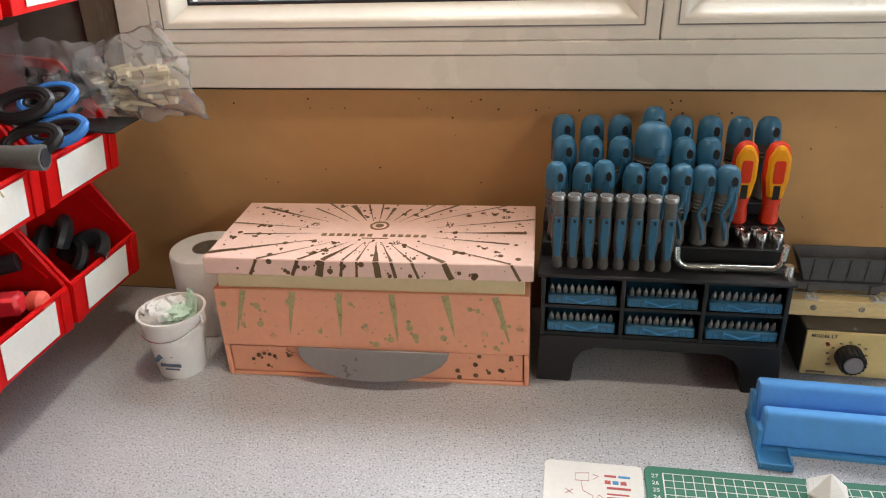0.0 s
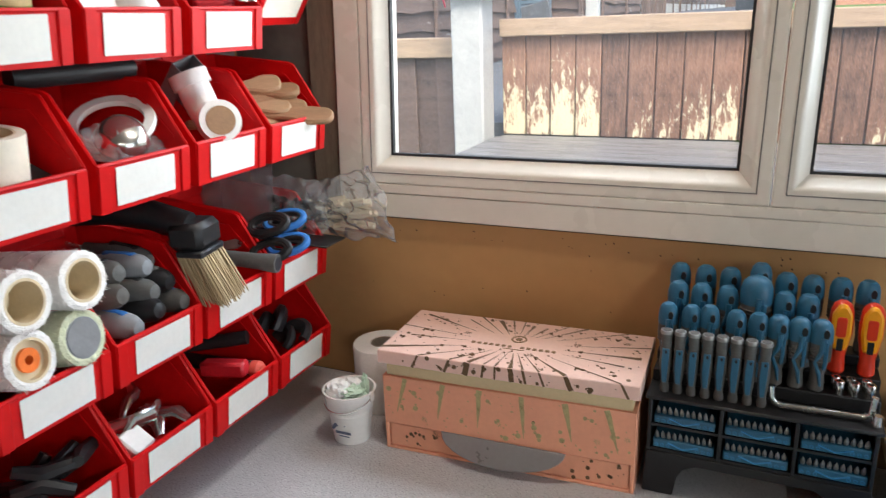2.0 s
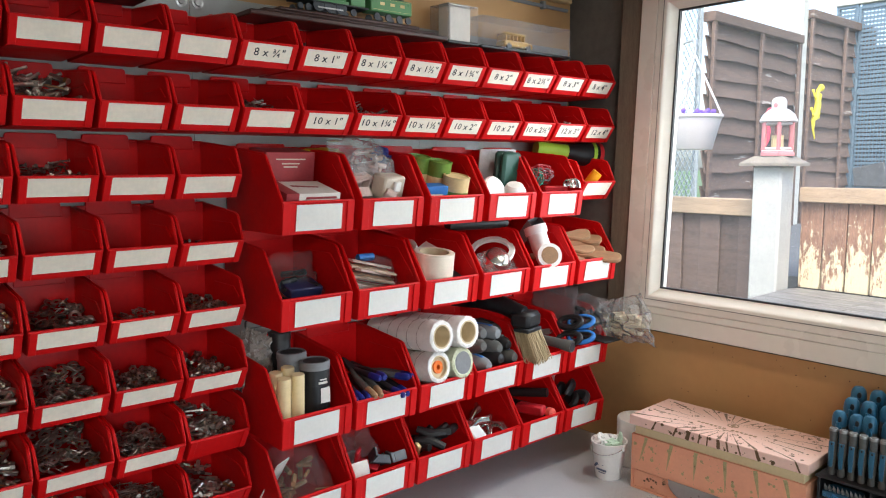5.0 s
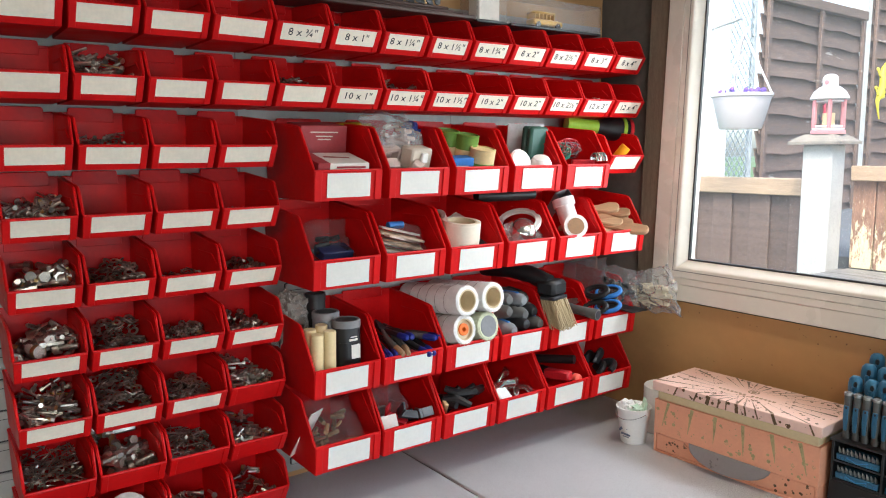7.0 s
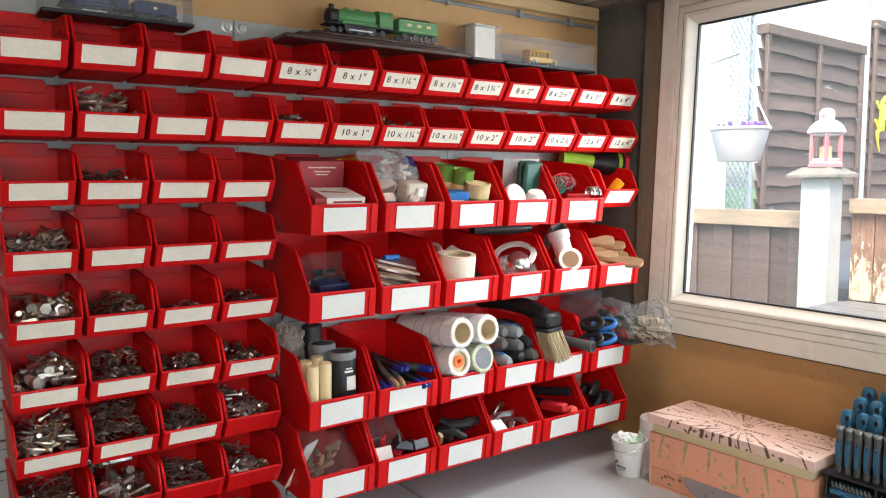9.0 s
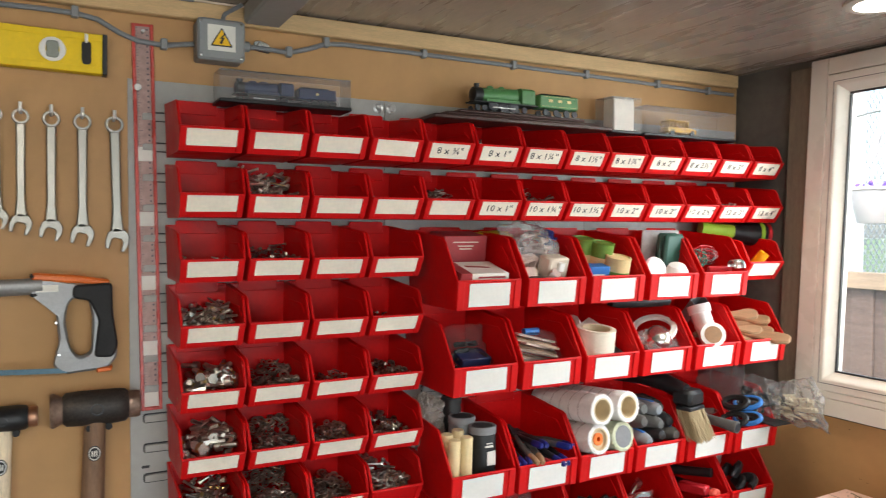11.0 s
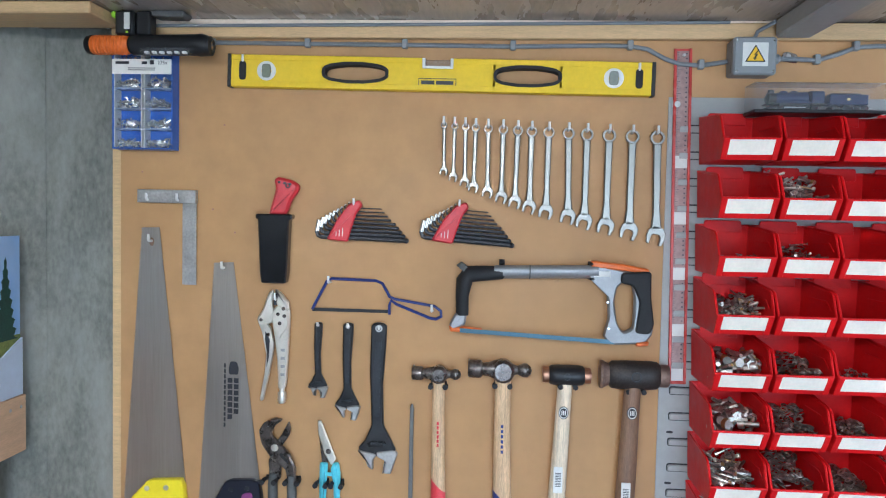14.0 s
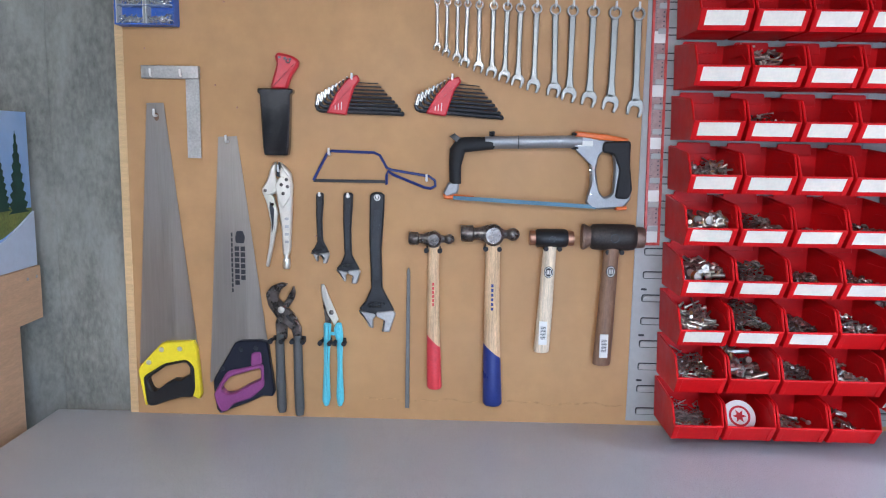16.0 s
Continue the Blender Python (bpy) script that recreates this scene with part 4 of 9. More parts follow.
def storage_bin(kind, y, z, words="", label=True, what="empty"):
    big = kind == "big"
    mesh, lean, D, lip = (big_mesh, BLEAN, BD, BL) if big else (small_mesh, SLEAN, SD, SL)
    tone = ("handwritten label" if words else "blank white label") if label else "no label"
    ob = thing("storage_bin", f"{'large' if big else 'small'} red picking bin, {tone}, {what}", "storage bin", (BIN_X, y, z), "red bins on the louvre panel")
    part("body", mesh, RED, ob)
    rim, fl, tb_, groove = big_trim if big else small_trim
    W, H, back = (BW, BH, .152) if big else (SW, SH, .0955)
    part("rim", rim, RED, ob)
    part("hanging_tab", tb_, RED, ob).location = (0, 0, back)
    for s in (-1, 1):
        part("front_flange", fl, RED, ob).location = (0, s * W * .428, 0)
        part("side_ridge", groove, RED, ob).location = (0, s * (W / 2 * .975 - .0036), 0)
    if label:
        tilt = math.atan2(lean, lip)
        lb = part("label", big_label if big else small_label, PAPER if big else CREAM_PAPER, ob)
        lb.matrix_basis = Matrix.Translation((D - lean * (.88 if big else .74) + .0012, random.uniform(-.002, .002), .006 if big else .0098)) @ Matrix.Rotation(tilt, 4, "Y") @ Matrix.Rotation(radians(random.uniform(-.8, .8)), 4, "X")
        if words:
            part("writing", text_mesh(words, .0205, INK, Matrix.Translation((.0009, 0, .0160)) @ FACE_X, 1.05, .00008), INK, lb)
    return ob


ROW_Z = [1.805 - .1108 * r + (0, 0, 0, 0, 0, 0, .003, .008, .012)[r] for r in range(9)]
COL_Y = [-1.4445 + .1132 * c for c in range(13)]
ROW1 = dict(zip(range(4, 13), ('8 x \u00be"', '8 x 1"', '8 x 1\u00bc"', '8 x 1\u00bd"', '8 x 1\u00be"', '8 x 2"', '8 x 2\u00bd"', '8 x 3"', '8 x 4"')))
ROW2 = dict(zip(range(5, 13), ('10 x 1"', '10 x 1\u00bc"', '10 x 1\u00bd"', '10 x 2"', '10 x 2"', '10 x 2\u00bd"', '12 x 3"', '12 x 4"')))
FILL = {(0, 5): "screw", (0, 7): "few", (1, 1): "bolt", (1, 3): "few", (1, 4): "screw", (1, 6): "screw", (1, 9): "few", (1, 11): "screw", (1, 12): "screw",
        (2, 0): "few", (2, 1): "screw", (2, 3): "few", (3, 0): "bolt", (3, 3): "few", (4, 0): "bigbolt", (4, 1): "washer", (4, 2): "few", (4, 3): "nut",
        (5, 0): "bigbolt", (5, 1): "washer", (5, 2): "nut", (5, 3): "nut", (6, 0): "bolt", (6, 1): "washer", (6, 2): "washer", (6, 3): "bolt",
        (7, 0): "screw", (7, 1): "bigbolt", (7, 2): "screw", (7, 3): "stud", (8, 0): "screw", (8, 2): "junk", (8, 3): "junk"}
SAY = {"screw": "holding steel screws", "few": "holding a few small fixings", "bolt": "holding long bolts", "washer": "holding washers", "nut": "holding nuts", "bigbolt": "holding thick bolts", "junk": "holding odd fixings", "stud": "holding short studs"}
for r in range(9):
    for c in range(13 if r < 2 else 4):
        words = ROW1.get(c, "") if r == 0 else ROW2.get(c, "") if r == 1 else ""
        storage_bin("small", COL_Y[c], ROW_Z[r], words, not (r > 6 or (r, c) == (6, 3)), SAY.get(FILL.get((r, c)), "empty"))
# rows of large bins: label's right edges and floors
BIG = {"A": (-.931, .1615, 1.519), "B": (-.938, .158, 1.352), "C": (-.942, .1535, 1.142), "D": (-.945, .152, .993)}
BIG_SAY = {"A": ["holding boxes of wall plugs", "holding bagged fittings", "holding small tins", "holding a plastic case", "holding wire and clips", "holding a green torch"],
           "B": ["holding bagged hinges", "holding bagged brackets", "holding a tape roll", "holding a chrome trap", "holding white pipe fittings", "holding wooden spatulas"],
           "C": ["holding glue sticks and pots", "holding pliers", "holding paint rollers", "holding screwdriver handles", "holding a dust brush", "holding scissors"],
           "D": ["holding a bag of fixings", "holding brackets", "holding black clamps", "holding metal catches", "holding a red knife", "holding black clips"]}
for k, (y, step, z) in BIG.items():
    for i in range(6):
        if (k, i) == ("A", 5):
            ob = storage_bin("small", y + i * step + .004, z + .032, "", True, BIG_SAY[k][i])
            ob.matrix_world = pose(BIN_X, y + i * step + .004, z + .032) @ Matrix.Scale(1.15, 4)
        else:
            storage_bin("big", y + i * step, z, "", True, BIG_SAY[k][i])


# ---- tools on the board ----
YELLOW = material("yellow_paint", (0.82, 0.56, 0.004), 0.55, vary=0.06, scale=15)
YPLAST = material("yellow_plastic", (0.82, 0.66, 0.01), 0.4, vary=0.06, scale=20)
ORANGE = material("orange_plastic", (0.75, 0.16, 0.02), 0.45, vary=0.1, scale=20)
WHITEP = material("white_plastic", (0.78, 0.76, 0.72), 0.4, vary=0.04, scale=20)
REDTOOL = material("red_tool_plastic", (0.55, 0.02, 0.03), 0.4, vary=0.12, scale=25)
PURPLE = material("purple_plastic", (0.25, 0.06, 0.19), 0.45, vary=0.1, scale=25)
BLUEP = material("dark_blue_paint", (0.02, 0.035, 0.17), 0.35, vary=0.1, scale=25)
CYAN = material("turquoise_dipped_plastic", (0.16, 0.60, 0.70), 0.35, vary=0.06, scale=25)
ASH = material("ash_wood", (0.60, 0.41, 0.23), 0.5, vary=0.34, scale=14, stretch=(9, 9, 0.8), bump=0.08, bump_scale=40)
PALEASH = material("pale_ash_wood", (0.66, 0.54, 0.38), 0.55, vary=0.32, scale=14, stretch=(12, 12, 0.8), bump=0.08, bump_scale=40)
DARKWOOD = material("worn_brown_wood", (0.21, 0.12, 0.07), 0.55, vary=0.3, scale=14, stretch=(9, 9, 0.8), bump=0.1, bump_scale=40)
COPPER = material("dull_copper", (0.42, 0.23, 0.15), 0.4, 1.0, vary=0.2, scale=30)
ALU = material("cast_aluminium", (0.30, 0.30, 0.30), 0.5, 0.6, vary=0.1, scale=30, bump=0.06)
BLADEBLUE = material("blued_blade", (0.05, 0.10, 0.13), 0.4, 0.5, vary=0.2, scale=20)
GREYBOX = material("grey_junction_plastic", (0.24, 0.25, 0.25), 0.45, vary=0.05, scale=20)
CABLE = material("grey_cable", (0.19, 0.20, 0.21), 0.5, vary=0.08, scale=20)
CLEARP = material("clear_plastic", (0.95, 0.95, 0.95), 0.06, vary=0.0, clear=0.97, ior=1.15, rvary=0)
BLUEORG = material("blue_organiser_plastic", (0.035, 0.13, 0.52), 0.35, vary=0.1, scale=20)
SIGNY = material("warning_yellow", (0.85, 0.50, 0.01), 0.45, vary=0.03)


def at_wall(name, label, category, y, z, group="", x=0.0):
    return thing(name, label, category, (x, y, z), group)


def hook(y, z, out=.024, up=.015):
    """A small white plastic-coated cup hook in the board."""
    m = M().tube([(-.004, 0, 0), (out - .005, 0, 0), (out - .001, 0, .002), (out, 0, .006), (out, 0, up)], [.0028, .0028, .0029, .0029, .0026], 8)
    return single("wall_hook", m, WHITEP, "small white coated hook screwed into the board", "hook", "tool hooks", at=(0.0, y, z))


def clip_pair(ob_y, z, gap):
    """Two short black spring-clip prongs under a hammer or beside a handle."""
    t = at_wall("tool_clip", "black rubber-tipped tool clip on the board", "tool clip", ob_y, z, "tool clips")
    for s in (-1, 1):
        part("prong", M().tube([(0, s * gap * .6, 0), (.02, s * gap, 0), (.038, s * gap * .92, 0)], [.004, .0045, .006], 8), RUBBER, t)
    part("plate", M().box(0, .003, -gap, gap, -.006, .006, .001), BLACK, t)
    return t


# spirit level
lv = at_wall("spirit_level", "yellow box-section spirit level with black hand grips", "spirit level", -2.047, 1.983, "", .006)
lv.matrix_world = pose(.006, -2.047, 1.983, -.75, 0, 0)
HL = .447
body = M().box(0, .024, -HL, -.033, .022, .034, .0012).box(0, .024, .033, HL, .022, .034, .0012).box(0, .024, -HL, HL, -.034, -.022, .0012)
for a, b in ((-HL, -.246), (-.104, -.033), (.033, .121), (.256, HL)):
    body.box(.004, .0234, a, b, -.0225, .0225)
body.box(.004, .0234, -.034, .034, -.0225, .012)
part("body", body, YELLOW, lv)
for c in (-.175, .1885):
    o = rounded([(c - .071, -.010), (c - .056, -.0175), (c - .022, -.0222), (c + .022, -.0222), (c + .056, -.0175), (c + .071, -.010), (c + .071, .010), (c + .056, .0175), (c + .022, .0222), (c - .022, .0222), (c - .056, .0175), (c - .071, .010)], .008)
    for e in (-1, 1):
        for v in (-1, 1):
            part("web", M().prism([(c + e * .0715, v * .0225), (c + e * .0715, v * .009), (c + e * .055, v * .0165), (c + e * .020, v * .0215), (c + e * .020, v * .0225)], .004, .0234, "x"), YELLOW, lv)
    part("hand_grip", M().ring(o, inset(o, .0062), -.001, .0265, "x"), RUBBER, lv, "black rubber grip ring")
for s in (-1, 1):
    part("end_cap", M().box(-.001, .025, s * HL - .004, s * HL + .004, -.035, .035, .001), BLACK, lv)
    c = s * .366
    bz = part("vial_bezel", M().lathe([(.011, 0), (.0205, 0), (.0205, .0262), (.0180, .0272), (.011, .0262)], (-.001, c, 0), "x", 28, True), WHITEP, lv)
    part("vial", M().prism(rounded(rect(c - .0095, c + .0095, -.0145, .0145), .006), .0205, .0268, "x", .001), material("vial_fluid", (0.20, 0.21, 0.16), 0.15, coat=.5), bz)
    h = s * .418
    part("hang_slot", M().prism(rounded(rect(h - .0075, h + .0075, -.02, .02), .007), .0195, .0247, "x"), RUBBER, lv)
part("top_vial", M().box(.003, .0242, -.0328, -.0265, .0125, .034, .001).box(.003, .0242, .0265, .0328, .0125, .034, .001).box(.003, .0242, -.0265, .0265, .0125, .018, .001), WHITEP, lv, "white cup of the top vial")
part("top_vial_tube", M().cyl((.013, -.0262, .0255), (.013, .0262, .0255), .0062, n=14), CASEFILM, lv, "clear vial")
part("brand_plate", M().ring(rect(-.04, .04, -.026, -.008), rect(-.0385, .0385, -.0245, -.0095), .0235, .0239, "x").box(.0235, .0239, -.034, -.006, -.021, -.013).box(.0235, .0239, -.003, .034, -.021, -.013), BLACK, lv, "black outlined maker's mark")
hook(-2.465, 2.006, .03, .016)
hook(-1.629, 1.994, .03, .016)

# spanners, growing along the row
SPAN_Y = [-2.032, -2.009, -1.986, -1.964, -1.938, -1.906, -1.875, -1.846, -1.810, -1.769, -1.730, -1.684, -1.636, -1.585]


def spanner(L, k):
    """Ring, shank with raised edges, and open jaw, as three pieces."""
    R = .0068 + .0085 * k
    h = .54 * R
    ring = M().lathe([(R * .70, -.0045), (R * .95, -.0045), (R, -.003), (R, .003), (R * .95, .0045), (R * .70, .0045)], (.010, 0, -R), "x", 24, True)
    zt, zb = -1.85 * R, -L + 2.0 * R
    edge = [(-h * 1.05, zt), (h * 1.05, zt), (h, zt - .12 * L), (h * .92, zb + .16 * L), (h * 1.35, zb), (-h * 1.35, zb), (-h * .92, zb + .16 * L), (-h, zt - .12 * L)]
    shank = M().prism(edge, .0062, .0138, "x", .0022)
    shank.ring(inset(edge, .0021), inset(edge, .0021 + h * .16), .0134, .0150, "x")
    J = R * 1.28
    c, s = math.cos(radians(-15)), math.sin(radians(-15))
    jaw = [(-.45, .95), (.45, .95), (.92, .45), (1.0, -.2), (.82, -1.0), (.52, -1.02), (.5, -.15), (.3, .08), (-.3, .08), (-.5, -.15), (-.52, -1.02), (-.82, -1.0), (-1.0, -.2), (-.92, .45)]
    head = M().prism([(J * (u * c - w_ * s), zb - J * .55 + J * (u * s + w_ * c)) for u, w_ in jaw], .0062, .0138, "x", .001)
    return ring, shank, head


SATINJAW = material("satin_chrome", (0.27, 0.26, 0.235), 0.40, 0.92, vary=0.2, scale=60, rvary=0.1)
for i, y in enumerate(SPAN_Y):
    k = i / 13
    top, bot = 1.886 - .012 * k, 1.773 - .138 * k ** .93
    ob = at_wall("combination_spanner", "bright chrome combination spanner hanging by its ring", "spanner", y, top, "row of spanners by size")
    ob.matrix_world = pose(.002, y, top, random.uniform(-1.2, 1.2), 0, 0)
    ring_, shank_, head_ = spanner(top - bot, k)
    part("ring", ring_, SATINJAW, ob)
    part("shank", shank_, SPANNERM, ob)
    part("jaw", head_, SATINJAW, ob)
    hook(y, top - .004 - .002 * k)

# engineer's square
sq = at_wall("try_square", "steel try square hanging by its stock", "square", -2.572, 1.73)
part("stock", M().box(.003, .017, -.132, 0, -.028, .001, .0012), STEEL, sq)
part("blade", M().box(.008, .0105, -.032, -.001, -.207, -.026), STEEL, sq)
hook(-2.68, 1.708)
hook(-2.612, 1.708)


def saw_blade(top0, top1, low0, low1, teeth):
    """A tapering blade whose left edge is cut into teeth."""
    (a, za), (b, zb), (c, zc), (d, zd) = top0, top1, low1, low0
    pts = []
    for i in range(teeth):
        t = i / teeth
        u, w = d + (a - d) * t, zd + (za - zd) * t
        u2, w2 = d + (a - d) * (t + .5 / teeth), zd + (za - zd) * (t + .5 / teeth)
        pts += [(u, w), (u2 - .0028, w2)]
    return pts + [(a, za), (b, zb), (c, zc)]


s1 = at_wall("hand_saw", "hand saw with a yellow and black handle, hanging blade up", "saw", -2.66, .917)
blade = M().prism(saw_blade((-.036, .730), (.002, .731), (-.077, .11), (.064, .16), 120), .006, .0072, "x")
part("blade", blade, SAWSTEEL, s1)
part("hang_hole", M().prism(circle(-.015, .699, .0055, 14, 1.7), .0072, .0076, "x"), DARKWOOD, s1)
part("handle", M().hollow(rounded([(-.078, .101), (-.016, .168), (.064, .173), (.074, .034), (.066, .026), (.058, .034), (.052, .050), (-.045, .020), (-.054, .003), (-.062, .004)], .007), rounded([(-.062, .083), (-.010, .114), (.041, .126), (.055, .110), (.056, .070), (-.004, .058), (-.052, .040)], .008), .001, .023, "x", .003), YPLAST, s1)
part("grip", M().hollow(rounded([(-.066, .082), (-.013, .117), (.043, .128), (.060, .110), (.062, .056), (.054, .032), (.03, .034), (-.002, .025), (-.045, .008), (-.058, .012)], .008), rounded([(-.055, .077), (-.009, .110), (.039, .121), (.050, .108), (.048, .086), (.036, .084), (.024, .074), (.010, .078), (-.001, .070), (-.020, .062), (-.035, .045), (-.047, .052)], .006), -.0005, .0262, "x", .004, 60), BLACK, s1, "soft black grip")
for u, w in ((-.050, .118), (-.018, .150), (.026, .153)):
    part("rivet", M().lathe([(.001, 0), (.0066, 0), (.0058, .002), (.001, .0025)], (.0225, u, w), "x", 14), NICKEL, s1)
hook(-2.675, 1.618)

s2 = at_wall("hand_saw", "hand saw with a dark grey and purple handle, hanging blade up", "saw", -2.487, .908)
part("blade", M().prism(saw_blade((-.045, .665), (-.003, .667), (-.080, .075), (.060, .18), 100), .006, .0072, "x"), SAWSTEEL, s2)
part("handle", M().hollow(rounded([(-.070, .085), (-.012, .184), (.062, .188), (.079, .057), (.070, .044), (.055, .052), (.02, .034), (-.03, .014), (-.052, .001), (-.062, .006)], .007), rounded([(-.056, .068), (-.030, .102), (.02, .118), (.046, .130), (.052, .089), (.014, .066), (-.015, .046), (-.042, .046)], .007), .001, .021, "x", .003), NAVY, s2)
part("grip", M().hollow(rounded([(-.069, .052), (-.034, .110), (.018, .122), (.053, .132), (.055, .074), (.023, .044), (-.022, .028), (-.044, .002), (-.058, .016)], .008), rounded([(-.052, .067), (-.028, .096), (.015, .110), (.046, .120), (.047, .091), (.014, .075), (-.015, .056), (-.038, .052)], .007), -.0005, .0262, "x", .004, 56), PURPLE, s2, "purple rubber grip")
part("grip_tongue", M().prism(rounded([(.022, .122), (.050, .128), (.048, .160), (.024, .156)], .008), .001, .0242, "x", .003), PURPLE, s2)
for u, w in ((.000, .164), (.036, .168), (-.046, .115)):
    part("rivet", M().lathe([(.001, 0), (.006, 0), (.005, .002), (.001, .0022)], (.0205, u, w), "x", 12), DARKSTEEL, s2)
mk = part("maker_mark", M().prism(rounded([(-.011, .418), (.009, .418), (.011, .432), (.006, .447), (-.008, .447), (-.012, .432)], .004), .0073, .0077, "x"), INK, s2, "printed black maker's mark")
for u0, u1, w0, w1 in ((.000, .0105, .330, .413), (-.014, -.0035, .318, .413), (-.0225, -.0185, .300, .445)):
    n = max(3, int((w1 - w0) / .012))
    for i in range(n):
        a = w0 + (w1 - w0) * i / n
        part("printed_bar", M().box(.0073, .0077, u0, u1, a, a + (w1 - w0) / n * .78), INK, mk, smooth=False)
hook(-2.511, 1.562)

# knife in its sheath
GLOSSBLACK = material("glossy_black_plastic", (0.008, 0.009, 0.011), 0.18, vary=0.1, scale=20, coat=0.3)
kn = at_wall("sheath_knife", "red-handled knife in a dark plastic sheath", "knife", -2.395, 1.533)
part("sheath", M().prism(rounded([(-.026, 0), (.027, 0), (.030, .02), (.034, .138), (.040, .140), (.040, .150), (-.040, .150), (-.040, .140), (-.035, .138), (-.029, .02)], .004), .002, .030, "x", .003), GLOSSBLACK, kn)
part("handle", M().prism(rounded([(-.012, .149), (.026, .149), (.036, .178), (.053, .203), (.053, .214), (.036, .224), (.006, .230), (-.001, .222), (.004, .206)], .006), .006, .027, "x", .005), REDTOOL, kn, "red moulded handle")
for i in range(3):
    part("handle_mark", M().box(.0272, .0280, .008 + i * .012, .014 + i * .012, .216 - i * .002, .221 - i * .002), DARKSTEEL, kn)
part("lanyard_eye", M().ring(circle(.030, .211, .0055, 14), circle(.030, .211, .003, 14), .026, .029, "x"), DARKSTEEL, kn)

# locking pliers
lp = at_wall("locking_pliers", "nickel-plated locking pliers with curved jaws", "pliers", -2.396, 1.27)
part("back_handle", M().prism(rounded([(.004, .212), (.032, .216), (.037, .198), (.034, .12), (.030, .044), (.026, .030), (.012, .030), (.010, .09), (.004, .14), (-.004, .19)], .006), .008, .022, "x", .003), NICKEL, lp)
part("cover_plate", M().prism(rounded([(-.003, .196), (.012, .216), (.034, .205), (.034, .170), (.026, .158), (.014, .140), (.002, .170)], .005), .0215, .0265, "x", .0016), NICKEL, lp)
part("upper_jaw", M().prism(rounded([(.003, .250), (.016, .243), (.034, .222), (.036, .205), (.012, .206), (.007, .220), (.010, .236)], .004), .010, .024, "x", .003), NICKEL, lp)
part("lower_jaw", M().prism(rounded([(-.036, .183), (-.022, .205), (-.012, .238), (-.001, .250), (.000, .236), (-.004, .222), (-.002, .210), (.006, .196), (.000, .176), (-.026, .168)], .005), .011, .024, "x", .003), NICKEL, lp)
part("throat", M().prism(rounded([(-.003, .214), (.006, .213), (.009, .232), (.003, .247), (-.002, .232)], .003), .006, .0105, "x"), DARKSTEEL, lp)
part("release_handle", M().prism(rounded([(-.034, .180), (-.020, .182), (-.006, .165), (.002, .130), (-.002, .095), (-.012, .045), (-.022, .002), (-.028, .006), (-.018, .060), (-.014, .105), (-.024, .155)], .003), .012, .023, "x", .0012), NICKEL, lp)
part("release_channel", M().prism(rounded([(-.016, .158), (-.006, .140), (-.008, .100), (-.013, .078), (-.012, .110), (-.017, .140)], .002), .0228, .0236, "x"), DARKSTEEL, lp)
part("adjusting_screw", M().tube([(.016, .020, .034), (.016, .020, .022)], .0062, 12).tube([(.016, .020, .023), (.016, .020, .019), (.016, .020, .004), (.016, .020, -.001)], [.0085, .0095, .0095, .0075], 10), NICKEL, lp)
for u, w, x in ((.012, .196, .0265), (.026, .192, .0265), (.016, .176, .0265), (-.026, .182, .0235), (-.010, .150, .0235), (.024, .208, .0265)):
    part("rivet", M().lathe([(.001, 0), (.0042, 0), (.0034, .0018), (.001, .002)], (x, u, w), "x", 10), WORN, lp)
for i in range(4):
    part("printed_bar", M().box(.0222, .0226, .018, .027, .060 + i * .018, .066 + i * .018), STEEL, lp, smooth=False)
hook(-2.392, 1.497)

# folding sets of hex keys


def hex_set(y, z, tilt):
    ob = at_wall("hex_key_set", "red clip holding nine black hexagon keys by size", "hex keys", y, z, "hex key sets")
    ob.matrix_world = pose(.004, y, z, tilt, 0, 0)
    cl = rounded([(-.064, -.004), (-.018, -.007), (-.012, .018), (-.002, .055), (.010, .072), (.004, .084), (-.018, .074), (-.042, .042)], .004)
    part("clip", M().prism(cl, .002, .021, "x", .003), REDTOOL, ob)
    for i in range(3):
        part("clip_print", M().box(.0211, .0215, -.044 + i * .007, -.0425 + i * .007, .004, .014 + .004 * i), PAPER, ob, smooth=False)
    for i in range(9):
        k = i / 8
        zz = .001 + .0088 * i - .0006 * i * k
        r = .0048 - .0036 * k
        u1 = .108 - .056 * k
        ue = -.087 + .066 * k
        key = M().tube([(.012, u1, zz), (.012, ue + .010, zz), (.012, ue + .003, zz + .003), (.012, ue, zz + .010), (.012, ue + .004, zz + .036 - .026 * k)], r, 6)
        if i < 5:
            key.ball((.012, u1, zz), r * 1.2, n=8, m=6)
        hk = part("hex_key", key, DARKSTEEL, ob)
        # bright sleeve stands in for window light reflected by the short arm
        part("worn_arm", M().tube([(.012, ue + .0004, zz + .012), (.012, ue + .004, zz + .0364 - .026 * k)], r * 1.06, 6), NICKEL, hk, "bright sleeve for the light caught by the short arm")
    return ob


hex_set(-2.216, 1.633, -1.5)
hex_set(-1.990, 1.633, -4)
hook(-2.222, 1.705)
hook(-1.995, 1.707)

